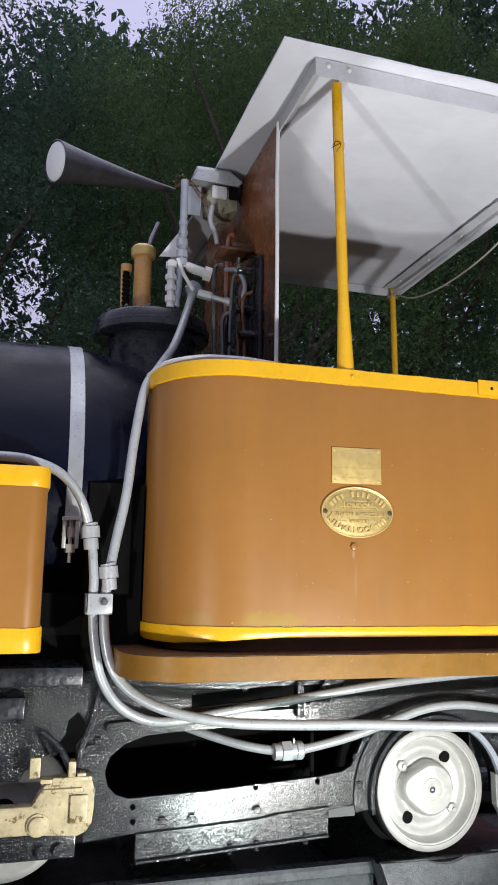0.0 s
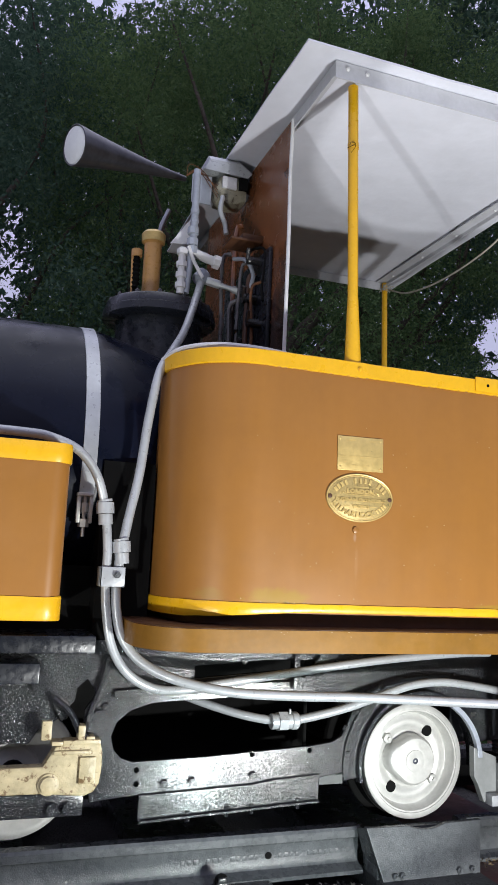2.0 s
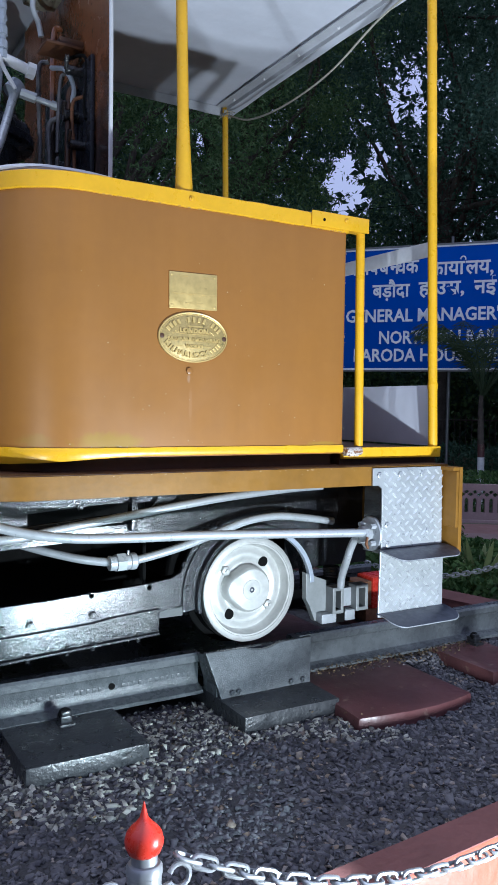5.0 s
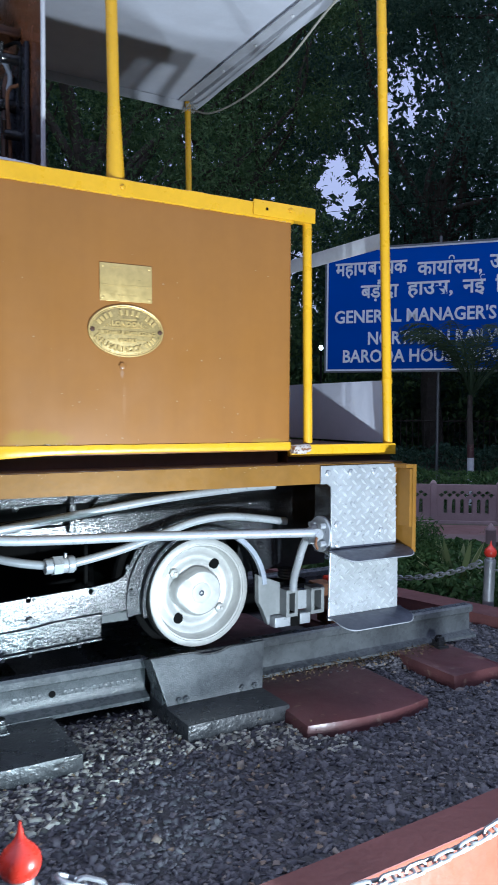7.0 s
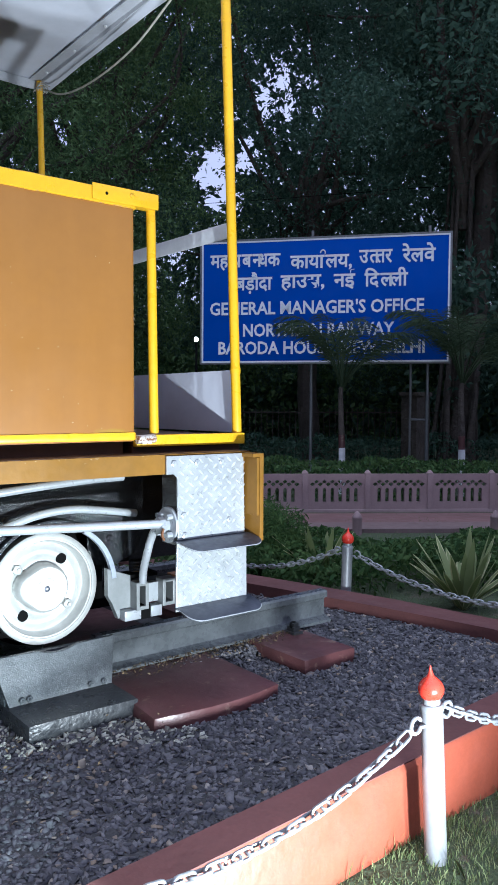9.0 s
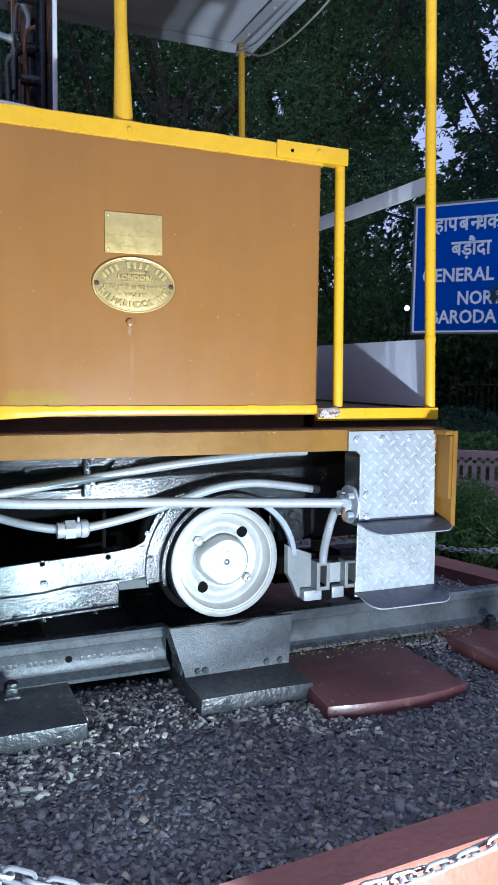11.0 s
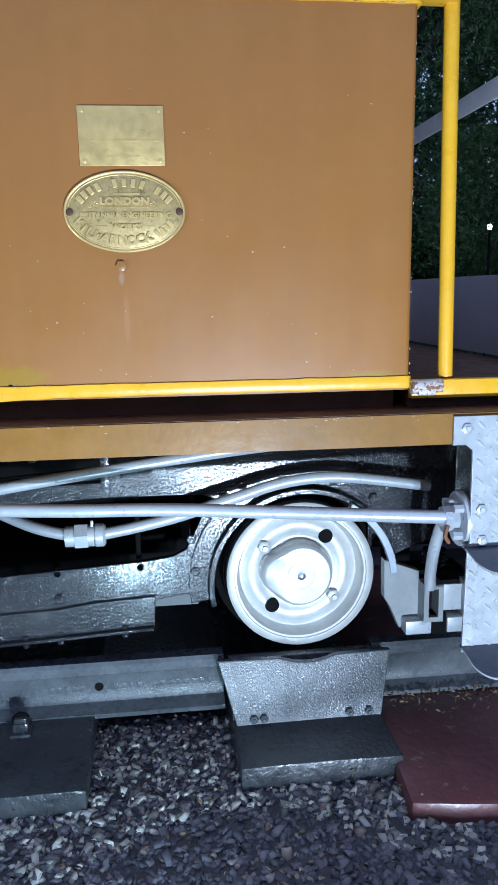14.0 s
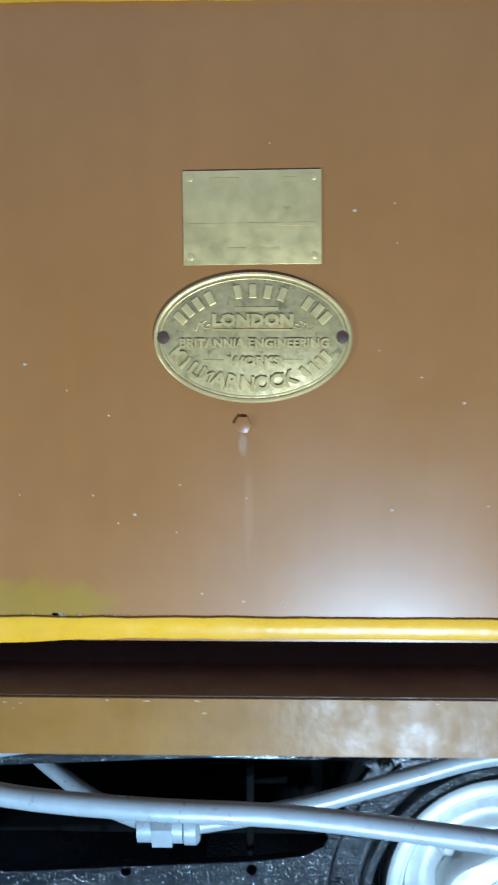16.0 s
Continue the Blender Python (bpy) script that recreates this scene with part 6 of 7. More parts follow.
def fence_panel():
    """A cast panel, 0.82 m wide, with five slots under a row of scales; its base at the origin, facing -y."""
    ob = thing("fence_panel", (0, 0, 0), "pinkish grey cast concrete fence panel with pierced pattern", "fence panel", "panels of the boundary fence")
    holes = []
    for k in range(6):
        x = -0.265 + k * 0.106
        holes.append([(x - 0.026, 0.13), (x + 0.026, 0.13), (x + 0.026, 0.30), (x + 0.016, 0.318), (x, 0.325), (x - 0.016, 0.318), (x - 0.026, 0.30)])
    for k in range(7):
        x = -0.318 + k * 0.106
        if abs(x) < 0.33:
            holes.append([(x, 0.335), (x + 0.036, 0.365), (x + 0.036, 0.375), (x, 0.40), (x - 0.036, 0.375), (x - 0.036, 0.365)])
    for k in range(6):
        x = -0.265 + k * 0.106
        holes.append([(x - 0.034, 0.398), (x, 0.372), (x + 0.034, 0.398), (x + 0.026, 0.418), (x, 0.43), (x - 0.026, 0.418)])
    part("slab", plate([(-0.40, 0.03), (0.40, 0.03), (0.40, 0.505), (-0.40, 0.505)], holes, -0.025, 0.025, 0.003), FENCE, ob)
    part("base_rail", boxes((-0.43, 0.43, -0.05, 0.05, -0.08, 0.035), bevel=0.006), FENCE, ob)
    bm = boxes((0.385, 0.465, -0.045, 0.045, -0.08, 0.525), bevel=0.008)
    lathe(bm, [(0.045, 0.52), (0.03, 0.545), (0.01, 0.56)], (0.425, 0, 0), "z", 12)
    part("post", bm, FENCE, ob)
    return ob


panel0 = fence_panel()
yaw = math.degrees(math.atan2(ALONG.y, ALONG.x))
panel0.matrix_basis = Matrix.Translation(spot(-5 * 0.845 - 0.425, 0)) @ pose(0, 0, 0, 0, 0, yaw)
for k in range(-4, 9):
    copy_thing(panel0, Matrix.Translation(spot(k * 0.845 - 0.425, 0)) @ pose(0, 0, 0, 0, 0, yaw))


def hedge(name, s0, s1, n0, n1, top, count, seed, label, leaf=0.032, mat=None, lumps=0.08):
    rng = np.random.default_rng(seed)
    s, n = rng.uniform(s0, s1, count), rng.uniform(n0, n1, count)
    h = top * (1 - 0.16 * np.abs(2 * (n - n0) / (n1 - n0) - 1) ** 3) + lumps * np.sin(s * 3.1 + np.sin(s * 7.7)) * np.cos(n * 4.3)
    z = h * (1 - rng.random(count) ** 2.2)
    base = np.array(F0)[None] + s[:, None] * np.array(ALONG) + n[:, None] * np.array(TOWARD)
    base[:, 2] += z
    v, f = leaf_quads(rng, base, leaf, leaf * 0.5)
    tagged(new(name, mesh_of(name, v, f, mat or LEAF_HEDGE)), label, "hedge", kind="stuff")


hedge("hedge", -4.5, 8, 3.35, 4.6, 0.29, 34000, 21, "low clipped dark green hedge")
hedge("hedge", -9, 12, -1.3, -0.35, 0.62, 24000, 22, "dark green hedge behind the fence", 0.04)
hedge("hedge", -10, 14, -7.2, -6.0, 0.7, 22000, 23, "dim low hedge across the lawn", 0.045, LEAF_B, 0.15)
hedge("shrubs", -14, 22, -21.0, -16.0, 3.4, 70000, 24, "dark shrubbery at the far side of the garden", 0.11, LEAF_A, 0.5)
hedge("far_hedge", -18, 26, -24.0, -21.5, 4.6, 34000, 25, "tall dark hedge closing the garden", 0.30, LEAF_B, 0.6)


def far_railing():
    """An iron railing on the far side of the lawn, on a low plinth."""
    a, b = Vector((11.5, 13.2, GRASS_Z)), Vector((16.2, 10.2, GRASS_Z))
    ob = thing("garden_railing", a, "dim grey iron railing beyond the lawn", "railing")
    for z in (0.35, 1.25):
        part("rail_bar", tube(bmesh.new(), [a + Vector((0, 0, z)), b + Vector((0, 0, z))], 0.018, 6), BARK, ob)
    bm = bmesh.new()
    tube(bm, [(0, 0, 0.0), (0, 0, 1.36)], [0.012, 0.012], 5)
    bar = to_mesh(bm, "bar", BARK)
    for k in range(38):
        piece("bar", bar, ob, Matrix.Translation(a.lerp(b, k / 37)))


far_railing()
pillar = thing("gate_pillar", (11.6, 7.5, GRASS_Z), "dull brown brick gate pillar with a flat cap", "pillar")
part("shaft", boxes((11.4, 11.8, 7.3, 7.7, GRASS_Z - 0.1, 1.42), bevel=0.01), BARK, pillar)
part("cap", boxes((11.36, 11.84, 7.26, 7.74, 1.42, 1.5), bevel=0.012), BARK, pillar)


def agave(at, n, size, seed, label):
    rng = random.Random(seed)
    ob = thing("agave", at, label, "plant", "spiky plants")
    for k in range(n):
        a, tilt = k * 2.399 + rng.uniform(-0.2, 0.2), rng.uniform(0.12, 0.9)
        L, W = size * rng.uniform(0.75, 1.1), size * 0.052
        out = Vector((math.cos(a), math.sin(a), 0))
        side = Vector((-math.sin(a), math.cos(a), 0))
        loops = []
        for i in range(7):
            t = i / 6
            c = Vector(at) + out * (L * math.sin(tilt) * t + 0.03) + Vector((0, 0, L * (math.cos(tilt) * t - 0.22 * tilt * t * t)))
            w = 1.25 * W * (0.5 + 1.7 * t) * (1 - t) ** 0.75 + 0.001
            keel = out * (-0.25 * w) + Vector((0, 0, -0.25 * w))
            loops.append([c + side * w, c + keel * 0.2, c - side * w, c + keel * 1.3])
        leaf = part("leaf", rings(bmesh.new(), loops), AGAVE, ob)
        bm = bmesh.new()
        for e in (0, 2):
            line = [lo[e] for lo in loops]
            rings(bm, [[p, p.lerp(lo[1], 0.42) + Vector((0, 0, 0.0015)), p.lerp(lo[3], 0.3) - Vector((0, 0, 0.0015))] for p, lo in zip(line, loops)])
        part("margin", bm, AGAVE_EDGE, leaf)
    return ob


agave((3.69, 0.63, GRASS_Z), 28, 0.56, 3, "pale striped spiky agave by the kerb")
agave((3.52, 1.88, GRASS_Z), 18, 0.55, 5, "spiky agave among the shrubs")
rng = np.random.default_rng(31)
n = 14000
c = np.array([3.35, 2.45, GRASS_Z + 0.27])
p = rng.normal(size=(n, 3))
p *= (rng.random((n, 1)) ** 0.4) / np.linalg.norm(p, axis=1)[:, None]
p = p * np.array([0.40, 0.46, 0.33]) * (1 + 0.18 * np.sin(9 * p[:, :1]) * np.cos(7 * p[:, 1:2])) + c + rng.normal(size=(n, 3)) * 0.025
v, f = leaf_quads(rng, p, 0.03, 0.005)
tagged(new("bush", mesh_of("bush", v, f, LEAF_HEDGE)), "small loose green bush beside the kerb", "bush")


def palm(at, h, seed):
    rng = random.Random(seed)
    ob = thing("palm", at, "young palm with a limewashed and red banded trunk", "palm tree", "palms behind the fence")
    p = Vector(at)
    for name, z0, z1, mt in (("limewash", -0.05, 0.74, LIME), ("red_band", 0.741, 0.95, RED), ("trunk", 0.951, h, BARK)):
        bm = bmesh.new()
        tube(bm, [p + Vector((0.02 * math.sin(z * 3), 0, z)) for z in np.linspace(z0, z1, 6)], 0.055 if name != "trunk" else [0.054, 0.05, 0.046, 0.043, 0.04, 0.035], 14)
        part(name, bm, mt, ob)
    for k in range(18):
        a, up = k * 2.399, 0.95 + 0.55 * ((k * 0.618) % 1)
        L = rng.uniform(1.75, 2.3)
        out = Vector((math.cos(a), math.sin(a), 0))
        side = Vector((-math.sin(a), math.cos(a), 0))
        spine = [p + Vector((0, 0, h - 0.05)) + out * L * (math.cos(up) * t + 0.24 * t * t) + Vector((0, 0, L * (math.sin(up) * t - 0.46 * t ** 2.6))) for t in np.linspace(0, 1, 12)]
        bm = tube(bmesh.new(), spine, [0.014 * (1 - 0.85 * i / 11) for i in range(12)], 5)
        fine = glide(spine, 5)
        for i, c in enumerate(fine[14:]):
            t = (i + 14) / len(fine)
            ll = 0.44 * math.sin(math.pi * min(1, t * 0.8 + 0.15)) + 0.06
            fwd = (fine[min(i + 15, len(fine) - 1)] - fine[i + 13]).normalized()
            for s in (-1, 1):
                ll *= rng.uniform(0.88, 1.08)
                tip = c + (side * s * rng.uniform(0.35, 0.6) + fwd * 0.7).normalized() * ll + Vector((0, 0, -rng.uniform(0.3, 0.75) * ll))
                w = fwd * 0.007
                q = c.lerp(tip, 0.5) + Vector((0, 0, 0.10 * ll))
                bm.faces.new([bm.verts.new(x) for x in (c - w, c + w, q + w, tip, q - w)])
        part("frond", bm, PALM, ob)


palm((8.15, 6.2, GRASS_Z), 1.72, 1)
palm((9.34, 4.75, GRASS_Z), 1.78, 2)

# ---- blue sign ----
S0, S1 = Vector((7.24, 8.83, 0)), Vector((9.91, 5.45, 0))
SW = (S1 - S0).length
SIGN_POSE = Matrix.Translation((S0 + S1) / 2) @ pose(0, 0, -0.055, 0, 0.2, math.degrees(math.atan2((S1 - S0).y, (S1 - S0).x)))
SB, ST = 2.03, 4.165
sign = thing("sign_board", (0, 0, 0), "large blue office sign with white Hindi and English lettering", "sign")
H2 = SW / 2
part("panel", boxes((-H2, H2, 0.0, 0.04, SB, ST), bevel=0.006), SIGN_BLUE, sign)
part("border", plate([(-H2, SB), (H2, SB), (H2, ST), (-H2, ST)], [[(-H2 + 0.03, SB + 0.03), (H2 - 0.03, SB + 0.03), (H2 - 0.03, ST - 0.03), (-H2 + 0.03, ST - 0.03)]], -0.006, -0.0005, 0.0), SIGN_WHITE, sign)
part("frame", plate([(-H2 - 0.028, SB - 0.028), (H2 + 0.028, SB - 0.028), (H2 + 0.028, ST + 0.028), (-H2 - 0.028, ST + 0.028)], [[(-H2 - 0.001, SB - 0.001), (H2 + 0.001, SB - 0.001), (H2 + 0.001, ST + 0.001), (-H2 - 0.001, ST + 0.001)]], -0.012, 0.05, 0.002), GALV, sign, "thin galvanised frame")
for x in (-H2 + 1.98, H2 - 0.34):
    part("post", tube(bmesh.new(), [(x, 0.08, GRASS_Z - 0.1), (x, 0.08, ST + 0.15)], 0.028, 12), GALV, sign)
part("post", tube(bmesh.new(), [(H2 - 0.62, 0.08, GRASS_Z - 0.1), (H2 - 0.62, 0.08, SB)], 0.022, 12), GALV, sign)
part("cross_bar", tube(bmesh.new(), [(H2 - 0.62, 0.08, 1.05), (H2 - 0.34, 0.08, 1.05)], 0.02, 8), GALV, sign)
bm = lettering("म", 0.335, 0.004, None, 0.022, True)
FOOT, HEAD = min(v.co.z for v in bm.verts), max(v.co.z for v in bm.verts)
bm.free()


def joined(parts, width):
    """Letters set one after another; a number pulls the next ones back, so that they join; "r" and "/" add the small strokes of r."""
    bm, x, last = bmesh.new(), 0.0, (0.0, 0.0, 0.0)
    for p in parts:
        if isinstance(p, float):
            x -= p
        elif p == "/":
            box(bm, -0.055, 0.055, -0.002, 0.002, -0.014, 0.014, m=pose(last[1] - 0.075, 0, FOOT + 0.06, 0, 38))
        elif p == "r":
            tube(bm, [(last[1] - 0.03 + 0.045 * math.cos(a), 0, HEAD + 0.035 + 0.045 * math.sin(a)) for a in np.linspace(-0.4, 3.3, 7)], 0.013, 5)
        else:
            b2 = lettering(p, 0.335, 0.004, None, 0.022, True)
            xs, zs = [v.co.x for v in b2.verts], [v.co.z for v in b2.verts]
            bmesh.ops.translate(b2, vec=(x - min(xs), 0, 0), verts=b2.verts)
            me = bpy.data.meshes.new("word")
            b2.to_mesh(me)
            b2.free()
            bm.from_mesh(me)
            bpy.data.meshes.remove(me)
            last = (x, x + max(xs) - min(xs), 0.0)
            x = last[1] + 0.012
    xs, zs = [v.co.x for v in bm.verts], [v.co.z for v in bm.verts]
    k = width / (max(xs) - min(xs))
    bmesh.ops.transform(bm, matrix=Matrix.Diagonal((k, 1, 1, 1)) @ pose(-(max(xs) + min(xs)) / 2, 0, -(max(zs) + min(zs)) / 2), verts=bm.verts)
    return bm


for parts, z, x, width in (
    (("महाप", "/", "ब", "न", 0.085, "धक"), 3.80, -1.36, 1.27), (("काया", "r", "लय,"), 3.79, -0.015, 1.07), (("उ", "त", 0.09, "तर"), 3.82, 0.92, 0.56), (("रेलवे",), 3.86, 1.64, 0.55),
    (("बड़ौदा",), 3.43, -1.20, 0.66), (("हाउस,",), 3.41, -0.335, 0.77), (("नई",), 3.45, 0.394, 0.37), (("िद", "ल", 0.085, "ली"), 3.46, 1.10, 0.73),
):
    bm = joined(parts, width)
    bmesh.ops.transform(bm, matrix=pose(x, -0.005, z), verts=bm.verts)
    part("text_line", bm, SIGN_WHITE, sign, smooth=0)
for body, size, z, x, width in (("GENERAL MANAGER'S OFFICE", 0.31, 2.99, -0.13, 3.74), ("NORTHERN RAILWAY", 0.31, 2.60, -0.07, 2.64), ("BARODA HOUSE, NEW DELHI", 0.31, 2.27, -0.04, 3.60)):
    bm = lettering(body, size, 0.004, width, 0.022)
    bmesh.ops.transform(bm, matrix=pose(x, -0.005, z), verts=bm.verts)
    part("text_line", bm, SIGN_WHITE, sign, smooth=0)
sign.matrix_basis = SIGN_POSE


# ---- trees ----
def limb(bm, a, b, r0, r1, seed, bend=0.12):
    rng = random.Random(seed)
    a, b = Vector(a), Vector(b)
    L = (b - a).length
    mids = [a.lerp(b, t) + L * bend * Vector((rng.uniform(-1, 1), rng.uniform(-1, 1), rng.uniform(-0.4, 0.4))) for t in (0.33, 0.66)]
    pts = glide([a, *mids, b], 5)
    tube(bm, pts, [r0 + (r1 - r0) * i / (len(pts) - 1) for i in range(len(pts))], 9)
    return pts


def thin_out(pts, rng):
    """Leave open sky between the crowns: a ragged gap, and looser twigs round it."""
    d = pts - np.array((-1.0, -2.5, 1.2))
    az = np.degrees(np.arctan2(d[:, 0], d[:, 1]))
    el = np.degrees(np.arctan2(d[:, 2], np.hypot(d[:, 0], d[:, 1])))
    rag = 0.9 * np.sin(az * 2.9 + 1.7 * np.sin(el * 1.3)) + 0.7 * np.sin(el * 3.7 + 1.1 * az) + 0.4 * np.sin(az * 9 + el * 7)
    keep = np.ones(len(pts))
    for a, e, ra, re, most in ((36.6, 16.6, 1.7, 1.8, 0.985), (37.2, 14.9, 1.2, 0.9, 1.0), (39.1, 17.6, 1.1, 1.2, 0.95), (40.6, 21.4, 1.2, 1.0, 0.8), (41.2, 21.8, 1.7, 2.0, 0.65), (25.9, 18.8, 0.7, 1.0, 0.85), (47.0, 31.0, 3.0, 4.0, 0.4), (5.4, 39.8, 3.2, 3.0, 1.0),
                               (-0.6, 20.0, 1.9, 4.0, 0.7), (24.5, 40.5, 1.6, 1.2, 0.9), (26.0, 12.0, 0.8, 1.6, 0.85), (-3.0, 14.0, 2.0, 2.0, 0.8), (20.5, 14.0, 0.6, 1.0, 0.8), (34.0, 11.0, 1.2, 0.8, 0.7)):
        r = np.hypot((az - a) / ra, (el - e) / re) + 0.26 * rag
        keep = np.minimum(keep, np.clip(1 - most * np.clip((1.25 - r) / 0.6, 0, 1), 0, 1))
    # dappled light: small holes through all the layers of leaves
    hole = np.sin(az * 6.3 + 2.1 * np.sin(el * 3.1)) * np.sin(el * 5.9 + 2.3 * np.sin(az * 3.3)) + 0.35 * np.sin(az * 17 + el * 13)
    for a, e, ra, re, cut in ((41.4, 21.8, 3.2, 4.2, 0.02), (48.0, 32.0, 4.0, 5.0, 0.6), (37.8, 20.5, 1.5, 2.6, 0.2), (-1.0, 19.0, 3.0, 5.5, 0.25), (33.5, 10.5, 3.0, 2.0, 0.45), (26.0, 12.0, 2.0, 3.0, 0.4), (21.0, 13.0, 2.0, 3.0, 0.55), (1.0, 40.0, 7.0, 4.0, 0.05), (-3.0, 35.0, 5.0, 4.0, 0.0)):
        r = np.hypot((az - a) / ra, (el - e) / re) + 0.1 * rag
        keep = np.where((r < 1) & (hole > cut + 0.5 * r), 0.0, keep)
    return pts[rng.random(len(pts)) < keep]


def tree(at, height, spread, trunk_r, clumps, leaves, leaf, seed, mat, label, low=0.28, stem=0.45, slim=0.42, roots=0):
    """Trunk, limbs and a crown of leaf clumps with gaps between them."""
    rng, nr = random.Random(seed), np.random.default_rng(seed)
    ob = thing("tree", at, label, "tree", "trees round the lawn")
    p = Vector(at)
    bm = bmesh.new()
    top = p + Vector((rng.uniform(-0.4, 0.4), rng.uniform(-0.4, 0.4), height * stem))
    limb(bm, p - Vector((0, 0, 0.2)), top, trunk_r, trunk_r * 0.62, seed, 0.05)
    part("trunk", bm, BARK, ob)
    for k in range(roots):
        a = k * 2.399
        o = Vector((math.cos(a), math.sin(a), 0)) * trunk_r * rng.uniform(0.9, 1.9)
        bm = bmesh.new()
        limb(bm, p + o - Vector((0, 0, 0.1)), p.lerp(top, 0.75) + o * 0.55, rng.uniform(0.03, 0.085), 0.03, seed + 100 + k, 0.02)
        part("hanging_root", bm, BARK, ob)
    centres = []
    for k in range(clumps):
        a = k * 2.399 + rng.uniform(-0.4, 0.4)
        h = low + (1 - low) * ((k + 0.5) / clumps) ** 0.8
        r = spread * math.sqrt(max(0.05, 1 - ((h - 0.5) / 0.56) ** 2)) * rng.uniform(0.25, 1.0)
        centres.append(p + Vector((r * math.cos(a), r * math.sin(a), height * h)))
    for k, c in enumerate(centres):
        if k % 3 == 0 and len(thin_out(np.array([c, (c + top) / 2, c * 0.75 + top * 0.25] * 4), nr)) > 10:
            bm = bmesh.new()
            limb(bm, p.lerp(top, rng.uniform(0.5, 1.0)), c, trunk_r * 0.34, trunk_r * 0.06, seed + k)
            part("limb", bm, BARK, ob)
    pts = []
    per = leaves // clumps
    for c in centres:
        sz = spread * rng.uniform(0.20, 0.36)
        q = nr.normal(size=(per, 3))
        q /= np.linalg.norm(q, axis=1)[:, None]
        q *= (nr.random((per, 1)) ** 0.55) * np.array([sz, sz, sz * 0.7])
        # twigs: draw the leaves together in tufts
        tuft = nr.integers(0, max(1, per // 14), per)
        centre = nr.normal(size=(max(1, per // 14), 3)) * sz * 0.5
        q = 0.45 * q + 0.75 * centre[tuft] + nr.normal(size=(per, 3)) * 0.10
        pts.append(q + np.array(c))
    pts = np.concatenate(pts)
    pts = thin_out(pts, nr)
    v, f = leaf_quads(nr, pts, leaf, leaf * slim)
    part("crown", mesh_of("crown", v, f, mat), mat, ob)
    return ob


def around(az, dist):
    """A place at a bearing (degrees from +y towards +x) and distance from the walk."""
    return (-1.0 + dist * math.sin(radians(az)), -2.5 + dist * math.cos(radians(az)), GRASS_Z)


GREEN, DARK = "broad green tree with dense small leaves", "tall dark tree with hanging foliage"
tree(around(-4, 17), 13.5, 4.4, 0.28, 64, 108000, 0.05, 41, LEAF_B, DARK, 0.12)
tree(around(9, 18), 13.6, 4.4, 0.28, 64, 112000, 0.05, 42, LEAF_A, GREEN, 0.12, slim=0.3)
tree(around(20, 16), 15.2, 4.6, 0.30, 66, 126000, 0.047, 43, LEAF_A, GREEN, 0.12, slim=0.3)
tree(around(28.5, 18), 15.0, 3.4, 0.26, 62, 112000, 0.046, 44, LEAF_A, GREEN, 0.10, slim=0.3)
tree(around(44, 21), 16.5, 4.8, 0.30, 64, 120000, 0.052, 45, LEAF_B, DARK, 0.14)
tree(around(54.2, 18.0), 16.5, 4.8, 0.32, 64, 128000, 0.047, 46, LEAF_B, DARK, 0.33, stem=0.62, roots=9)
tree(around(62, 19), 14.0, 4.8, 0.34, 40, 24000, 0.10, 47, LEAF_B, DARK, 0.10)
tree(around(72, 20), 13.0, 4.8, 0.34, 30, 12000, 0.13, 48, LEAF_B, DARK, 0.10)
tree(around(-16, 19), 12.0, 4.8, 0.34, 36, 20000, 0.10, 49, LEAF_B, DARK, 0.10)


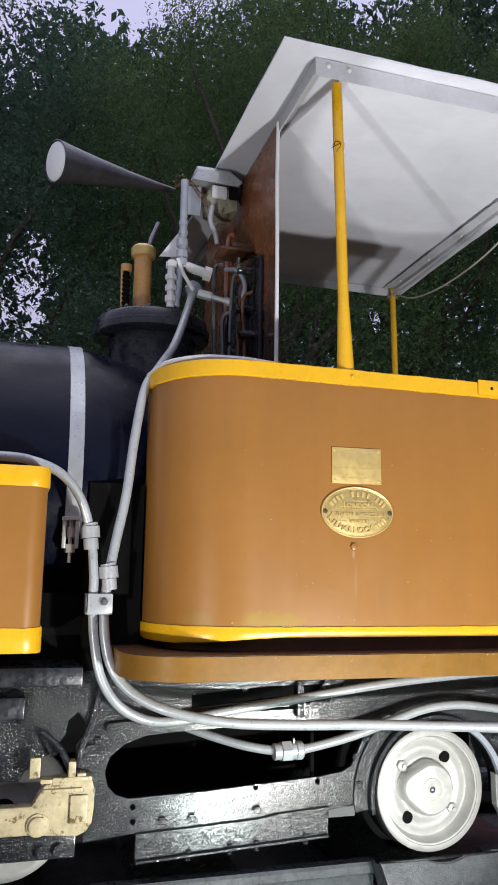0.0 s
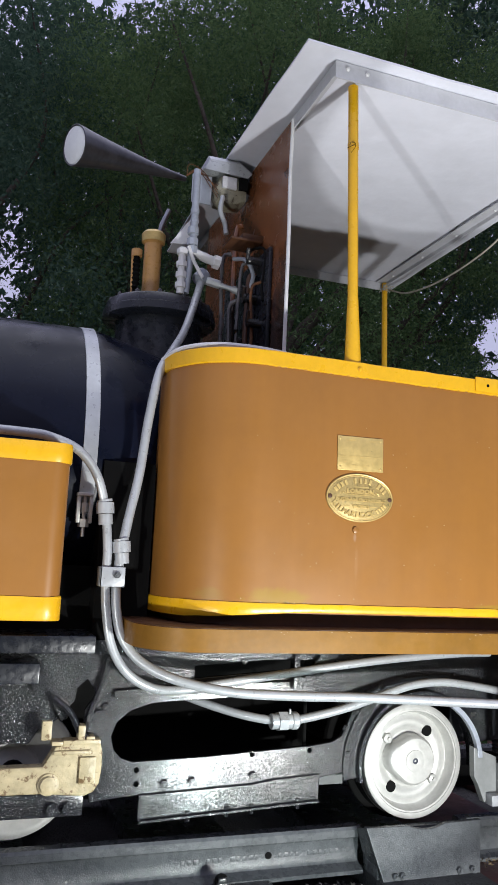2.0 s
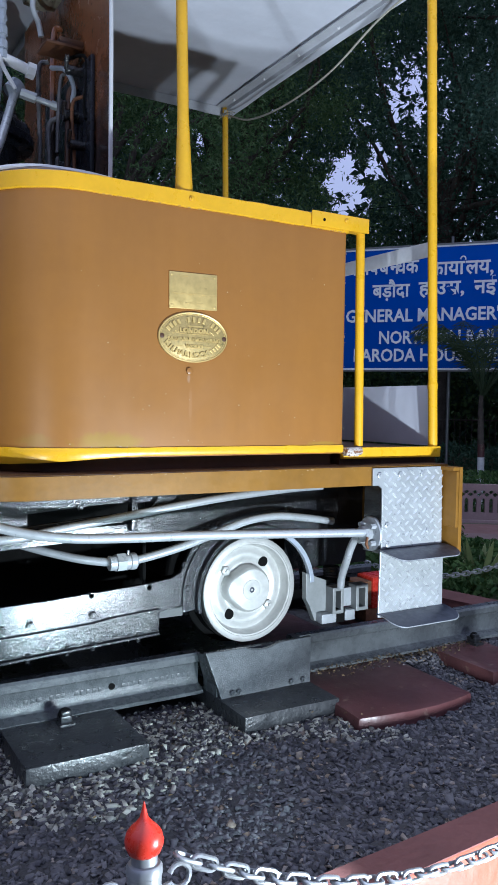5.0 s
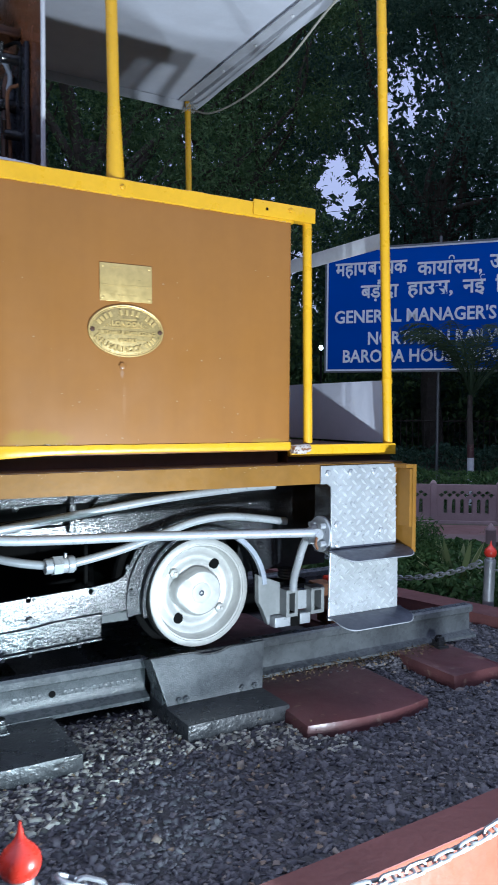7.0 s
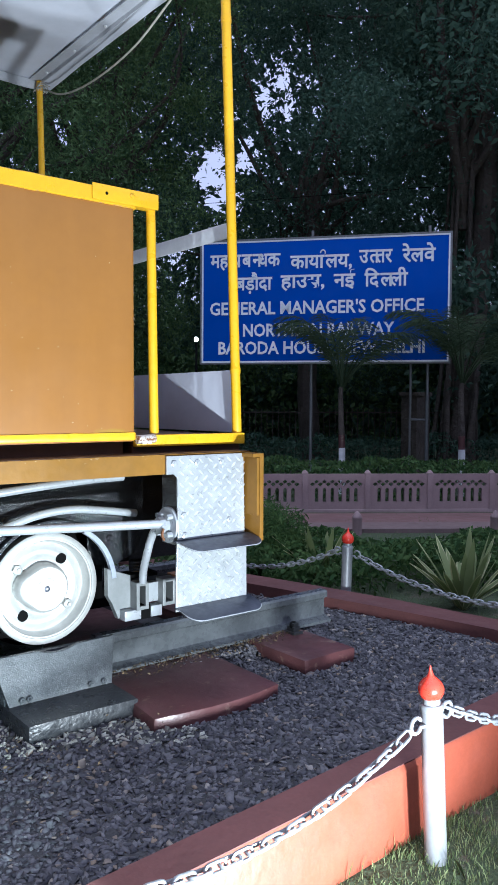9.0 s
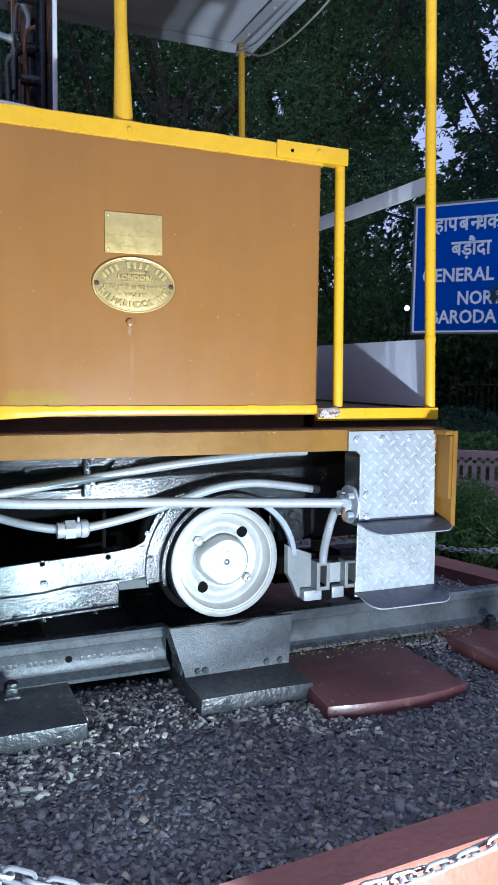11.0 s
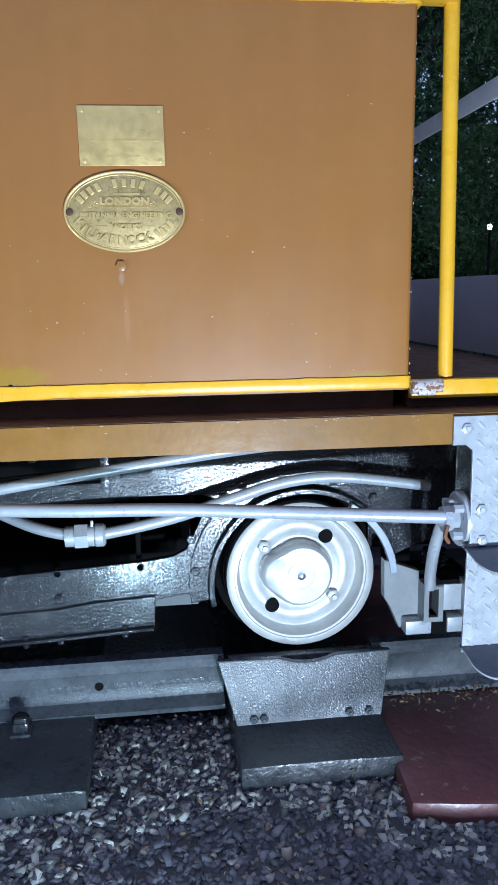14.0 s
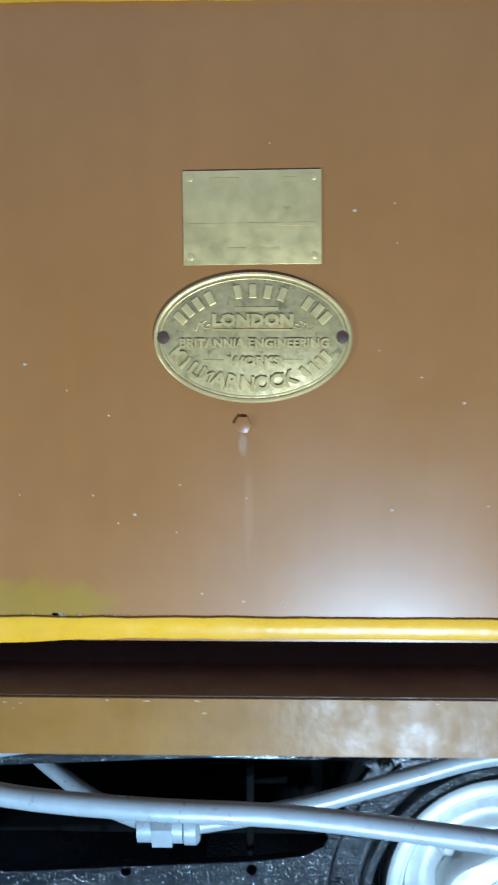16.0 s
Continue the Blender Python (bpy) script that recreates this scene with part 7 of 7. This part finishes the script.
def far_woods():
    rng = np.random.default_rng(77)
    n = 290000
    az, dist = np.radians(rng.uniform(-35, 95, n)), rng.uniform(27, 33, n)
    deg = np.degrees(az)
    top = 22.0 + 4.0 * np.clip((deg - 15) / 8, 0, 1) + 1.6 * np.sin(az * 9) + 1.2 * np.sin(az * 23 + 1) - 1.5 * np.exp(-((deg - 41) / 4.0) ** 2)
    z = top * (1 - rng.random(n) ** 1.15)
    p = np.stack([-1 + dist * np.sin(az), -2.5 + dist * np.cos(az), z + GRASS_Z], 1)
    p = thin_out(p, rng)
    # the same belt, coarser, added unseen behind the walk to cut low sky light
    m = 40000
    az, dist = np.radians(rng.uniform(95, 325, m)), rng.uniform(22, 28, m)
    z = (8.0 + 2 * np.sin(az * 7)) * (1 - rng.random(m) ** 1.5)
    back = np.stack([-1 + dist * np.sin(az), -2.5 + dist * np.cos(az), z + GRASS_Z], 1)
    v, f = leaf_quads(rng, back, 0.5, 0.3)
    tagged(new("far_woods", mesh_of("far_woods", v, f, LEAF_B)), "unseen belt of leaves added behind the walk to cut low sky light", "trees", kind="stuff")
    v, f = leaf_quads(rng, p, 0.205, 0.098)
    tagged(new("far_woods", mesh_of("far_woods", v, f, LEAF_B)), "dark belt of trees beyond the lawn", "trees", kind="stuff")


far_woods()


# ---- small lamps far off ----
GLOW = bpy.data.materials.new("lamp_glow")
GLOW.use_nodes = True
GLOW.node_tree.nodes["Principled BSDF"].inputs["Emission Color"].default_value = (0.95, 0.97, 1.0, 1)
GLOW.node_tree.nodes["Principled BSDF"].inputs["Emission Strength"].default_value = 6.0


def garden_lamp(x, y, z):
    ob = thing("garden_lamp", (x, y, GRASS_Z), "lit globe lamp on a thin dark post", "lamp", "garden lamps")
    part("post", tube(bmesh.new(), [(x, y, GRASS_Z - 0.1), (x, y, z - 0.06)], 0.02, 8), BLACK_AND_SHADE, ob)
    bm = bmesh.new()
    lathe(bm, [(0.012, -0.042), (0.03, -0.03), (0.04, 0.0), (0.03, 0.028), (0.008, 0.04)], (x, y, z), "z", 14)
    part("globe", bm, GLOW, ob, "glowing white globe")


garden_lamp(6.86, 8.44, 2.36)
garden_lamp(5.17, 9.6, 2.26)

# ---- overhead cable between the crowns ----
cable = thing("overhead_cable", (8.8, 11.3, 5.5), "thin dark cable strung between the trees", "cable")
part("wire", tube(bmesh.new(), glide([(4.8, 14.6, 5.35), (8.8, 11.3, 5.55), (13.0, 7.9, 5.95)], 8), 0.006, 5), BLACK_AND_SHADE, cable)
